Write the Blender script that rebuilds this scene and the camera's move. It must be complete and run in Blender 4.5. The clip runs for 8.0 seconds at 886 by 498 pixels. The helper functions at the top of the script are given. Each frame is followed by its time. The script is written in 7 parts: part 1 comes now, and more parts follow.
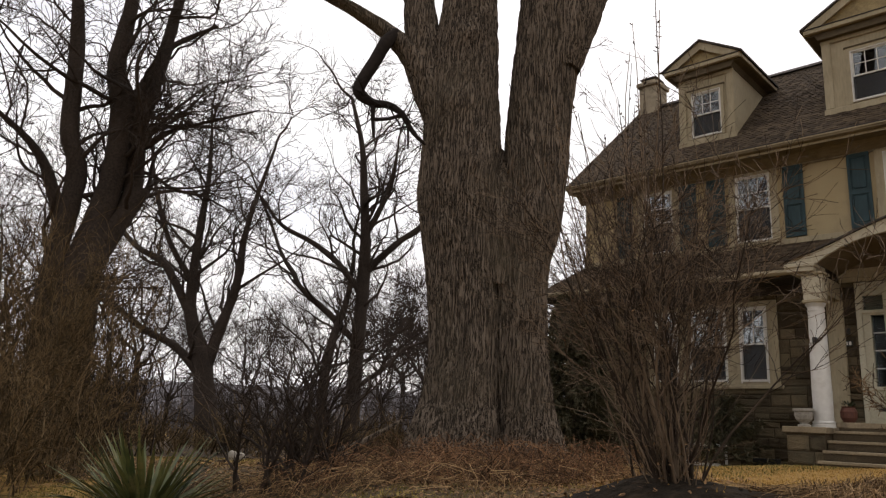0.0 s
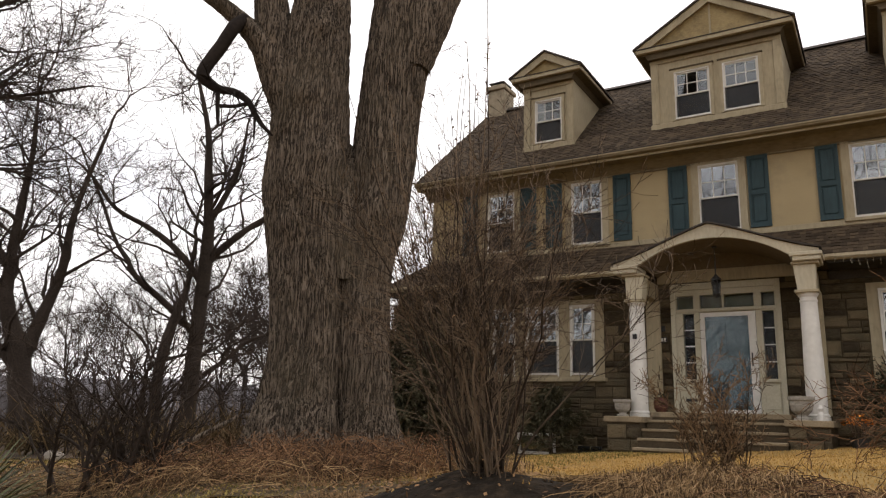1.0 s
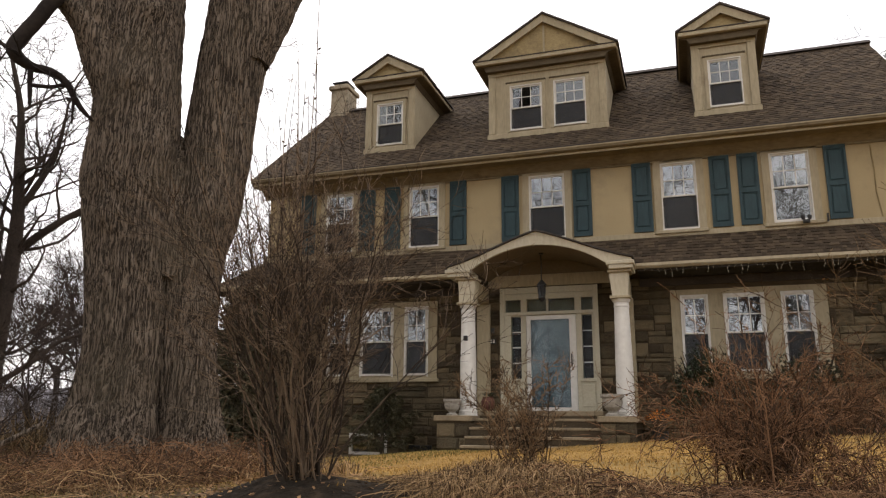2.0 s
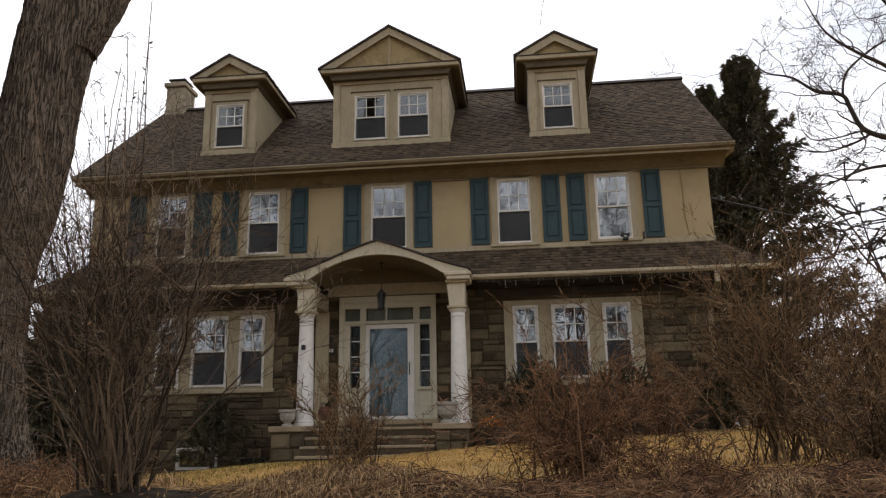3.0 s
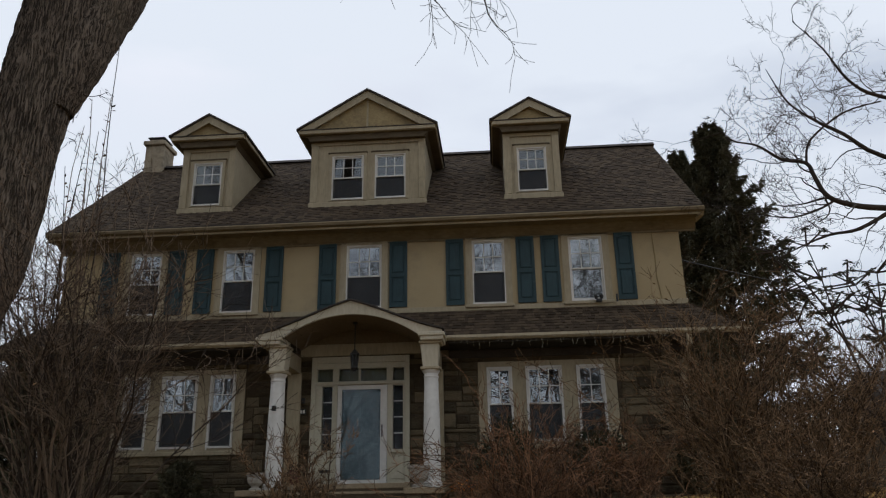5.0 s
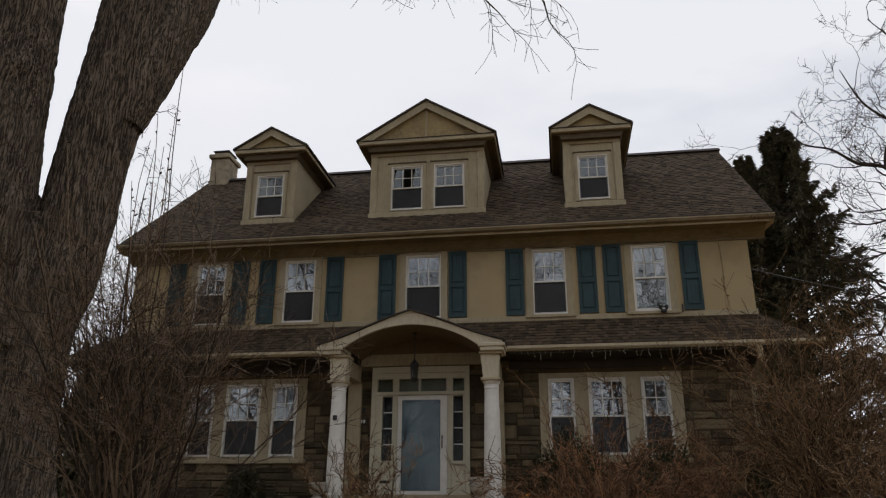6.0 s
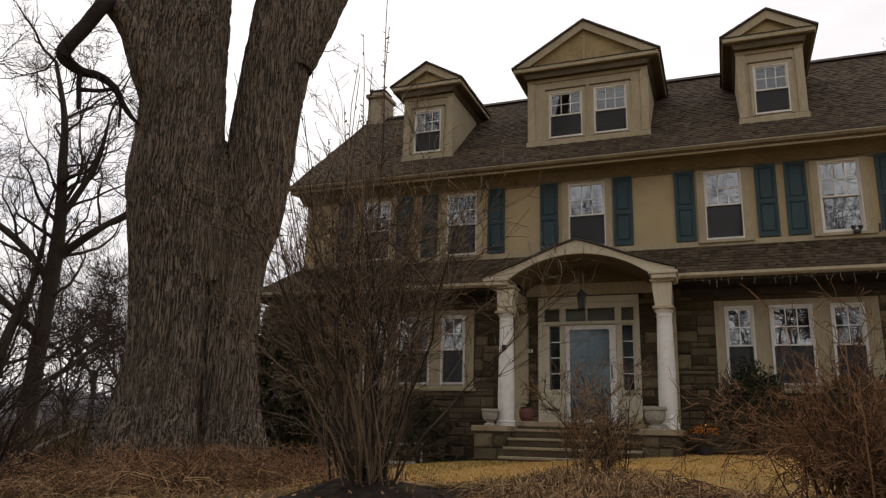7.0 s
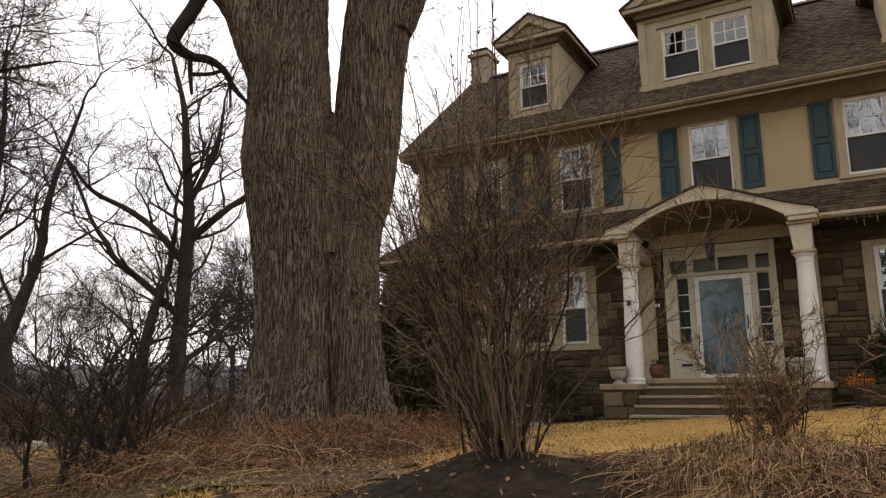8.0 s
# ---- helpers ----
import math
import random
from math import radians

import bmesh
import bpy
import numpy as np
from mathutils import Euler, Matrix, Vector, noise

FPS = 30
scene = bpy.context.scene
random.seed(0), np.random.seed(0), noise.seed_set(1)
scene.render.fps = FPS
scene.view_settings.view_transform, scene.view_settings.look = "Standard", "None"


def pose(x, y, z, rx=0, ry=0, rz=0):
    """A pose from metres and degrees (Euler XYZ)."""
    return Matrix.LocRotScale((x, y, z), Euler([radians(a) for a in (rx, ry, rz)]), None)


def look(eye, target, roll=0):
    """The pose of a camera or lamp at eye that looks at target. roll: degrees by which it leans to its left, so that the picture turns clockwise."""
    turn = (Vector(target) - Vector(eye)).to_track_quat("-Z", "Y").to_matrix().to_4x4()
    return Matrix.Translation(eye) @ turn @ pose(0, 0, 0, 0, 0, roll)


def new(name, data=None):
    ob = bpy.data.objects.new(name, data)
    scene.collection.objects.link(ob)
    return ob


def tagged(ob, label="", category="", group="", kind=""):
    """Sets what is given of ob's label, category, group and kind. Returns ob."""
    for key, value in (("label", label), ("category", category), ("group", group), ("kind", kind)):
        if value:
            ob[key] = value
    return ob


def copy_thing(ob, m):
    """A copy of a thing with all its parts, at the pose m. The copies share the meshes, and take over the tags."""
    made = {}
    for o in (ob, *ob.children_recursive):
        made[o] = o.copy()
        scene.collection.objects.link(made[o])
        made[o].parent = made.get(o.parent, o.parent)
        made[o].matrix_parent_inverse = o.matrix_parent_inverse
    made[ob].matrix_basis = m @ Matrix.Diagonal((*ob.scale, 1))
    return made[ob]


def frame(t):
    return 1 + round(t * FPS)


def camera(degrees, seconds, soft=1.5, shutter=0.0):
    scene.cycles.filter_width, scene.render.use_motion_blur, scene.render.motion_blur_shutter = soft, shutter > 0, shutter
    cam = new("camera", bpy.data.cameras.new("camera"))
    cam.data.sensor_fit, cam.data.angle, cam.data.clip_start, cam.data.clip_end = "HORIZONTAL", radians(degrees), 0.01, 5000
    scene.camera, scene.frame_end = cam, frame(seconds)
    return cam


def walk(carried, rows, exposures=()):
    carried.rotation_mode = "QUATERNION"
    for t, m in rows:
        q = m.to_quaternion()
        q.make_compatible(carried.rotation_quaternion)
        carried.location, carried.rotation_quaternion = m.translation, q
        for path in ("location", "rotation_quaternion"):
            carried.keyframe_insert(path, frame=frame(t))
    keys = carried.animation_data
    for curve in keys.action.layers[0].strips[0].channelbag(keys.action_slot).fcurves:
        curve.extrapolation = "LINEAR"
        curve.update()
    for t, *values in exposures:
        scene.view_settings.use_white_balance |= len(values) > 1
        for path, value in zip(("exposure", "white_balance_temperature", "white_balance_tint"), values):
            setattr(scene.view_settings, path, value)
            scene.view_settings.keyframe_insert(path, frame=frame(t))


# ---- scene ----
cam = camera(62.0, 8.0, 1.25)
PATH = [
    (0, (2.637, -15.979, -0.249), (1.3107, -14.5517, 0.2037), 2.36),
    (0.5, (2.723, -15.998, -0.210), (1.5632, -14.4284, 0.2264), 1.73),
    (1, (2.761, -16.011, -0.216), (1.7560, -14.3401, 0.2296), 1.57),
    (1.5, (2.793, -16.016, -0.195), (1.9807, -14.2426, 0.2470), 1.18),
    (2, (2.854, -16.032, -0.206), (2.2393, -14.1838, 0.2480), 0.45),
    (2.2, (2.882, -16.035, -0.236), (2.3667, -14.1587, 0.2255), 0.00),
    (3.5, (2.902, -16.100, -0.231), (2.7813, -14.1626, 0.2504), -1.46),
    (4, (2.926, -16.112, -0.166), (2.8121, -14.1807, 0.3401), -1.57),
    (4.5, (3.000, -16.145, -0.235), (2.8864, -14.2327, 0.3400), -1.42),
    (4.7, (3.013, -16.133, -0.244), (2.8963, -14.2285, 0.3550), -1.29),
    (5.8, (3.008, -16.056, -0.194), (2.7547, -14.1929, 0.4875), 0.02),
    (6, (2.978, -16.031, -0.193), (2.6850, -14.1648, 0.4639), 0.29),
    (6.5, (2.817, -15.997, -0.199), (2.2786, -14.1625, 0.3879), 1.37),
    (7, (2.644, -15.952, -0.236), (1.9538, -14.1367, 0.2444), 1.53),
    (7.5, (2.567, -15.772, -0.252), (1.7791, -13.9931, 0.2118), -0.24),
    (8, (2.489, -15.710, -0.208), (1.5143, -14.0054, 0.1708), -0.47),
]
EXPOSURES = [(0.0, -0.03, 7000, 15), (1.0, 0.33, 7050, 15), (1.5, 0.38, 7020, 15), (2.0, 0.5, 7000, 15), (2.2, 0.5, 7000, 15), (3.5, -0.14, 6250, 13), (4.0, -0.30, 6100, 12), (4.5, -0.54, 6020, 10), (4.7, -0.54, 6020, 10), (6.0, -0.5, 6500, 12), (6.5, -0.4, 6700, 13), (7.0, -0.18, 7000, 15), (7.5, 0.13, 7000, 15), (8.0, 0.3, 7050, 15)]
walk(cam, [(t, look(eye, target, roll)) for t, eye, target, roll in PATH], EXPOSURES)

# ---- sky and sun ----
SUN_ELEVATION, SUN_ROTATION = radians(52), radians(330)
world = bpy.data.worlds.new("overcast_sky")
scene.world = world
world.use_nodes = True
wn, wl = world.node_tree.nodes, world.node_tree.links
wn.clear()
sky = wn.new("ShaderNodeTexSky")
sky.sky_type, sky.sun_disc, sky.sun_elevation, sky.sun_rotation = "NISHITA", False, SUN_ELEVATION, SUN_ROTATION
sky.dust_density, sky.air_density = 3.0, 1.0
blue = wn.new("ShaderNodeBackground")
blue.inputs["Strength"].default_value = 0.12
wl.new(sky.outputs["Color"], blue.inputs["Color"])
cloud = wn.new("ShaderNodeBackground")
cloud.inputs["Color"].default_value, cloud.inputs["Strength"].default_value = (0.93, 0.96, 1.0, 1), 1.25
where = wn.new("ShaderNodeTexCoord")
wide = wn.new("ShaderNodeMapping")
wide.inputs["Scale"].default_value = (1.0, 1.0, 3.2)
puffs = wn.new("ShaderNodeTexNoise")
puffs.inputs["Scale"].default_value, puffs.inputs["Detail"].default_value = 2.2, 5.0
ramp = wn.new("ShaderNodeValToRGB")
ramp.color_ramp.elements[0].position, ramp.color_ramp.elements[1].position = 0.30, 0.52
ramp.color_ramp.elements[0].color = (0.55, 0.55, 0.55, 1)
cover = wn.new("ShaderNodeMixShader")
sky_out = wn.new("ShaderNodeOutputWorld")
wl.new(where.outputs["Generated"], wide.inputs["Vector"])
wl.new(wide.outputs["Vector"], puffs.inputs["Vector"])
wl.new(puffs.outputs["Fac"], ramp.inputs["Fac"])
wl.new(ramp.outputs["Color"], cover.inputs["Fac"])
wl.new(blue.outputs["Background"], cover.inputs[1])
wl.new(cloud.outputs["Background"], cover.inputs[2])
wl.new(cover.outputs["Shader"], sky_out.inputs["Surface"])
sun_data = bpy.data.lights.new("sun", "SUN")
sun_data.energy, sun_data.angle, sun_data.color = 0.6, radians(40), (1.0, 0.95, 0.88)
sun = new("sun", sun_data)
sun.matrix_world = look((0, 0, 0), (0.31, -0.53, -0.79))

# ---- materials ----
def nodes_of(name):
    m = bpy.data.materials.new(name)
    m.use_nodes = True
    return m, m.node_tree.nodes, m.node_tree.links, m.node_tree.nodes["Principled BSDF"]


def surface(name, dark, light, fine=40.0, coarse=2.5, rough=0.85, bump=0.3, depth=0.01, stretch=(1, 1, 1), pieces=0.0, stain=None, stain_scale=0.8, stain_at=0.62):
    """A matt surface: fine grain between two colours, a coarse cloud over it, stains, relief; pieces: how much piece differs from piece."""
    m, n, l, p = nodes_of(name)
    at = n.new("ShaderNodeTexCoord")
    mp = n.new("ShaderNodeMapping")
    mp.inputs["Scale"].default_value = stretch
    l.new(at.outputs["Object"], mp.inputs["Vector"])
    geo = n.new("ShaderNodeNewGeometry")
    a, b = n.new("ShaderNodeTexNoise"), n.new("ShaderNodeTexNoise")
    for t, s, d in ((a, fine, 6), (b, coarse, 4)):
        t.inputs["Scale"].default_value, t.inputs["Detail"].default_value = s, d
    l.new(mp.outputs["Vector"], a.inputs["Vector"])
    l.new(geo.outputs["Position"], b.inputs["Vector"])
    add = n.new("ShaderNodeMath")
    add.operation = "MULTIPLY_ADD"
    add.inputs[1].default_value = 0.55
    half = n.new("ShaderNodeMath")
    half.operation = "MULTIPLY"
    half.inputs[1].default_value = 0.45
    l.new(b.outputs["Fac"], half.inputs[0])
    l.new(a.outputs["Fac"], add.inputs[0])
    l.new(half.outputs[0], add.inputs[2])
    value = add.outputs[0]
    if pieces:
        own = n.new("ShaderNodeObjectInfo")
        both = n.new("ShaderNodeMath")
        l.new(own.outputs["Random"], both.inputs[0])
        l.new(geo.outputs["Random Per Island"], both.inputs[1])
        part_of = n.new("ShaderNodeMath")
        part_of.operation = "FRACT"
        l.new(both.outputs[0], part_of.inputs[0])
        off = n.new("ShaderNodeMath")
        off.operation = "MULTIPLY_ADD"
        off.inputs[1].default_value, off.inputs[2].default_value = pieces, -pieces / 2
        l.new(part_of.outputs[0], off.inputs[0])
        total = n.new("ShaderNodeMath")
        l.new(value, total.inputs[0])
        l.new(off.outputs[0], total.inputs[1])
        value = total.outputs[0]
    r = n.new("ShaderNodeValToRGB")
    r.color_ramp.elements[0].position, r.color_ramp.elements[1].position = 0.32, 0.68
    r.color_ramp.elements[0].color, r.color_ramp.elements[1].color = (*dark, 1), (*light, 1)
    l.new(value, r.inputs["Fac"])
    colour = r.outputs["Color"]
    if stain:
        s = n.new("ShaderNodeTexNoise")
        s.inputs["Scale"].default_value, s.inputs["Detail"].default_value = stain_scale, 8
        s.inputs["Roughness"].default_value = 0.7
        l.new(geo.outputs["Position"], s.inputs["Vector"])
        sr = n.new("ShaderNodeValToRGB")
        sr.color_ramp.elements[0].position, sr.color_ramp.elements[1].position = stain_at - 0.1, stain_at + 0.1
        l.new(s.outputs["Fac"], sr.inputs["Fac"])
        mix = n.new("ShaderNodeMix")
        mix.data_type = "RGBA"
        l.new(sr.outputs["Color"], mix.inputs[0])
        l.new(colour, mix.inputs[6])
        mix.inputs[7].default_value = (*stain, 1)
        colour = mix.outputs[2]
    l.new(colour, p.inputs["Base Color"])
    p.inputs["Roughness"].default_value = rough
    p.inputs["Specular IOR Level"].default_value = 0.15 if rough > 0.75 else 0.4
    if bump:
        bp = n.new("ShaderNodeBump")
        bp.inputs["Strength"].default_value, bp.inputs["Distance"].default_value = bump, depth
        l.new(a.outputs["Fac"], bp.inputs["Height"])
        l.new(bp.outputs["Normal"], p.inputs["Normal"])
    return m


def glass(name, gloss, tint=(0.75, 0.8, 0.82)):
    """A clear pane: light goes through, and a part of it is mirrored, more at a slant."""
    m, n, l, p = nodes_of(name)
    out = n["Material Output"]
    n.remove(p)
    clear, shine, mix = n.new("ShaderNodeBsdfTransparent"), n.new("ShaderNodeBsdfGlossy"), n.new("ShaderNodeMixShader")
    clear.inputs["Color"].default_value = (*tint, 1)
    shine.inputs["Roughness"].default_value = 0.002
    fr, add = n.new("ShaderNodeFresnel"), n.new("ShaderNodeMath")
    fr.inputs["IOR"].default_value = 1.5 if gloss else 1.3
    wave, bp = n.new("ShaderNodeTexNoise"), n.new("ShaderNodeBump")
    wave.inputs["Scale"].default_value = 2.5
    bp.inputs["Strength"].default_value, bp.inputs["Distance"].default_value = 0.008, 0.02
    l.new(wave.outputs["Fac"], bp.inputs["Height"])
    l.new(bp.outputs["Normal"], shine.inputs["Normal"])
    add.inputs[1].default_value = gloss
    l.new(fr.outputs[0], add.inputs[0])
    l.new(add.outputs[0], mix.inputs[0])
    l.new(clear.outputs[0], mix.inputs[1])
    l.new(shine.outputs[0], mix.inputs[2])
    l.new(mix.outputs[0], out.inputs["Surface"])
    return m


def screen_mesh(name, colour, through_it):
    m, n, l, p = nodes_of(name)
    p.inputs["Base Color"].default_value, p.inputs["Roughness"].default_value = (*colour, 1), 0.8
    clear, mix = n.new("ShaderNodeBsdfTransparent"), n.new("ShaderNodeMixShader")
    mix.inputs[0].default_value = through_it
    l.new(p.outputs[0], mix.inputs[1])
    l.new(clear.outputs[0], mix.inputs[2])
    l.new(mix.outputs[0], n["Material Output"].inputs["Surface"])
    return m


STUCCO = surface("ochre_stucco", (0.318, 0.246, 0.138), (0.410, 0.326, 0.194), 60, 1.2, 0.92, 0.35, 0.008, stain=(0.27, 0.215, 0.135), stain_scale=1.1, stain_at=0.62)
TRIM = surface("beige_trim_paint", (0.250, 0.205, 0.128), (0.375, 0.315, 0.207), 25, 1.5, 0.7, 0.15, 0.004, (1, 1, 0.2), stain=(0.20, 0.16, 0.10), stain_scale=1.6, stain_at=0.66)
WHITE = surface("white_paint", (0.52, 0.50, 0.455), (0.66, 0.64, 0.595), 9, 1.2, 0.55, 0.04, 0.003, stain=(0.42, 0.39, 0.33), stain_scale=2.2, stain_at=0.70)
CREAM = surface("cream_door_paint", (0.37, 0.335, 0.245), (0.48, 0.44, 0.33), 25, 2.0, 0.5, 0.1, 0.003, stain=(0.34, 0.30, 0.22), stain_scale=2.0, stain_at=0.70)
PANEL = surface("pediment_board", (0.24, 0.18, 0.09), (0.36, 0.28, 0.15), 18, 2.0, 0.8, 0.2, 0.004, (1, 1, 3), stain=(0.16, 0.12, 0.07), stain_scale=2.5, stain_at=0.6)
SHINGLE = surface("brown_asphalt_shingle", (0.032, 0.023, 0.015), (0.088, 0.063, 0.041), 70, 2.5, 0.95, 0.5, 0.006, pieces=0.34)
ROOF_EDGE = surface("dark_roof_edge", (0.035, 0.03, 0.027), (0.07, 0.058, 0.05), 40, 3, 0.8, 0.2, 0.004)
STONE = surface("schist_stone", (0.055, 0.041, 0.025), (0.168, 0.130, 0.078), 9, 2.2, 0.9, 1.0, 0.03, (1, 1, 2.6), pieces=0.55, stain=(0.105, 0.090, 0.058), stain_scale=2.4, stain_at=0.60)
MORTAR = surface("stone_mortar", (0.046, 0.034, 0.021), (0.094, 0.071, 0.044), 60, 3, 0.95, 0.5, 0.01)
FLAG = surface("brown_flagstone", (0.19, 0.148, 0.095), (0.31, 0.245, 0.160), 30, 2.5, 0.85, 0.35, 0.006, stain=(0.10, 0.08, 0.06), stain_scale=2.2)
SHUTTER = surface("teal_shutter_paint", (0.008, 0.026, 0.030), (0.019, 0.050, 0.057), 30, 3, 0.6, 0.15, 0.003, (1, 1, 0.15))
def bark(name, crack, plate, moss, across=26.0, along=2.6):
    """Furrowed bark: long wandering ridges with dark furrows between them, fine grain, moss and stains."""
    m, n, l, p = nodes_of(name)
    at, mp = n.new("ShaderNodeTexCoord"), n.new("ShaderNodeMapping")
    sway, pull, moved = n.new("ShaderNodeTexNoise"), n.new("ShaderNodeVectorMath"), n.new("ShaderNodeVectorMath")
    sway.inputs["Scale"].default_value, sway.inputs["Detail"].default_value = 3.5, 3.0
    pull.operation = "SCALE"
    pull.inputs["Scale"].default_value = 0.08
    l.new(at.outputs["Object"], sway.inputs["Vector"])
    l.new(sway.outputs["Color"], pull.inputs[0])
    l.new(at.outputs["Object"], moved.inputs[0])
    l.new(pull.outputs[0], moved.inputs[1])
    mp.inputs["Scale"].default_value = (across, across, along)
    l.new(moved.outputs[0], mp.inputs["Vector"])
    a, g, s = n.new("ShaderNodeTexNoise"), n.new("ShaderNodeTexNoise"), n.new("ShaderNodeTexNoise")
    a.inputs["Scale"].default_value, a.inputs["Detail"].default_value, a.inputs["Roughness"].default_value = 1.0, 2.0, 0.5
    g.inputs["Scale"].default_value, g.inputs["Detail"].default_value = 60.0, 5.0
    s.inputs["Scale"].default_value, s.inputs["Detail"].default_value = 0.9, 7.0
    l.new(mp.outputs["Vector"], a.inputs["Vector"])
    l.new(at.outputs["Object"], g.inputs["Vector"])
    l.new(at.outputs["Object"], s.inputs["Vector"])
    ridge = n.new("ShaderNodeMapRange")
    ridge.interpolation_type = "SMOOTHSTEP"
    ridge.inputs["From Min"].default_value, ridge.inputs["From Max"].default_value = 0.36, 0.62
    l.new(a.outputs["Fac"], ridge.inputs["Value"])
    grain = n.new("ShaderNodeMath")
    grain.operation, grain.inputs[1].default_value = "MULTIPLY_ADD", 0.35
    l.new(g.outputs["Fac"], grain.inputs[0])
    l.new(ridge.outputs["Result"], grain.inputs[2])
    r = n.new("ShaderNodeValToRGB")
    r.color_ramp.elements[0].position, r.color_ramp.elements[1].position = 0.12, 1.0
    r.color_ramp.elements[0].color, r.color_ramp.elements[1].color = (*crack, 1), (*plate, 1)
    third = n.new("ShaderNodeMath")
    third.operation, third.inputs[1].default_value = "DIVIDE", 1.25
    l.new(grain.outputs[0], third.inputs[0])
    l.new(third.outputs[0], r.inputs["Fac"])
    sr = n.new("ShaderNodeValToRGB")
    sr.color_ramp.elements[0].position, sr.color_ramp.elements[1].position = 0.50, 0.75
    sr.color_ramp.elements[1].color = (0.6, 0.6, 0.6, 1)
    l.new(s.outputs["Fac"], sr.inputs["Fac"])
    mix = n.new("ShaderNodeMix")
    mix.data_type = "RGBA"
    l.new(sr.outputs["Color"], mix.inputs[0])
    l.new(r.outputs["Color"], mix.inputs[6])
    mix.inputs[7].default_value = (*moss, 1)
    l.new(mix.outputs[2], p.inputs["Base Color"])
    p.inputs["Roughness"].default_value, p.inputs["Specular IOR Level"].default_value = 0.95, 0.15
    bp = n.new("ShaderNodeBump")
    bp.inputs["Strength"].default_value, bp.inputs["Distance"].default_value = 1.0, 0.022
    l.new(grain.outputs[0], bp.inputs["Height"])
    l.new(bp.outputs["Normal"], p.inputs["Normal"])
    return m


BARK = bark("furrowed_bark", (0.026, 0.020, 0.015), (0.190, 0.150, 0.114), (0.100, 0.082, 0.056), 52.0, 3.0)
DEADWOOD = surface("black_dead_wood", (0.010, 0.008, 0.007), (0.030, 0.023, 0.019), 20, 2, 0.9, 0.3, 0.01)
TWIG = surface("dark_twig_bark", (0.020, 0.015, 0.012), (0.062, 0.046, 0.036), 20, 1.0, 0.9, 0.0)
SHRUB = surface("brown_shrub_bark", (0.034, 0.024, 0.017), (0.170, 0.122, 0.082), 15, 1.5, 0.9, 0.0, pieces=0.9)
BROWN_STEM = surface("dark_brown_stems", (0.044, 0.027, 0.015), (0.215, 0.137, 0.073), 15, 1.2, 0.9, 0.0, pieces=0.8)
VINE = surface("olive_brown_vines", (0.040, 0.028, 0.014), (0.165, 0.112, 0.056), 15, 1.2, 0.9, 0.0, pieces=0.6)
WOODS_FLOOR = surface("dark_woods_floor", (0.022, 0.015, 0.010), (0.085, 0.058, 0.036), 12, 0.8, 0.95, 0.7, 0.05)
REDDISH = surface("rust_brown_stems", (0.050, 0.028, 0.016), (0.235, 0.128, 0.066), 15, 1.2, 0.9, 0.0, pieces=0.6)
# twigs paled towards grey: the haze of distance is part of this colour
FAR_TWIG = surface("haze_toned_twigs", (0.085, 0.078, 0.080), (0.165, 0.150, 0.150), 2, 0.2, 0.95, 0.0)
LEAF = surface("dead_leaf", (0.12, 0.066, 0.032), (0.33, 0.195, 0.095), 20, 3, 0.8, 0.0, pieces=0.5)
NEEDLE = surface("dark_conifer_needles", (0.045, 0.045, 0.027), (0.150, 0.135, 0.082), 8, 0.8, 0.8, 0.0, pieces=0.4)
EVERGREEN = surface("dark_evergreen_leaf", (0.010, 0.018, 0.007), (0.036, 0.050, 0.020), 10, 2, 0.55, 0.0, pieces=0.5)
YUCCA = surface("yucca_leaf", (0.034, 0.050, 0.015), (0.135, 0.145, 0.052), 6, 3, 0.5, 0.0, pieces=0.5, stain=(0.27, 0.20, 0.09), stain_scale=5, stain_at=0.64)
# blue-grey haze painted straight into the ridge colour
HAZE = surface("haze_toned_far_woods", (0.13, 0.125, 0.135), (0.22, 0.215, 0.235), 0.6, 0.05, 0.95, 0.0)
SLATE = surface("slate_blue_door", (0.040, 0.062, 0.072), (0.075, 0.105, 0.118), 30, 3, 0.6, 0.1, 0.003, (1, 1, 0.2))
# brown made darker than the trim: underside shade is in the colour
SOFFIT = surface("shade_dark_soffit", (0.070, 0.053, 0.033), (0.128, 0.100, 0.064), 25, 2, 0.8, 0.15, 0.004, (0.3, 1, 1))
# the gutter's brown; on the cornice it also stands for shade below the eave
CORNICE = surface("olive_brown_eave_tone", (0.130, 0.102, 0.062), (0.225, 0.180, 0.112), 25, 2, 0.8, 0.15, 0.004, (0.3, 1, 1), stain=(0.09, 0.07, 0.045), stain_scale=1.8, stain_at=0.66)
STRAW = surface("dry_straw", (0.070, 0.042, 0.021), (0.370, 0.240, 0.122), 10, 1.2, 0.9, 0.0, pieces=0.7)
LAWN_BLADE = surface("dry_lawn_blade", (0.310, 0.180, 0.052), (0.500, 0.318, 0.110), 6, 0.6, 0.9, 0.0, pieces=0.5)
GREEN_BLADE = surface("half_green_blade", (0.120, 0.100, 0.030), (0.290, 0.215, 0.070), 6, 0.5, 0.9, 0.0, pieces=0.6)
SOIL = surface("dark_leafy_soil", (0.008, 0.006, 0.004), (0.036, 0.026, 0.017), 14, 3, 0.95, 0.9, 0.05, stain=(0.07, 0.048, 0.028), stain_scale=5, stain_at=0.66)
LITTER = surface("brown_leaf_mould", (0.024, 0.016, 0.009), (0.100, 0.066, 0.034), 18, 1.5, 0.95, 0.9, 0.05, stain=(0.20, 0.14, 0.06), stain_scale=2.2, stain_at=0.6)
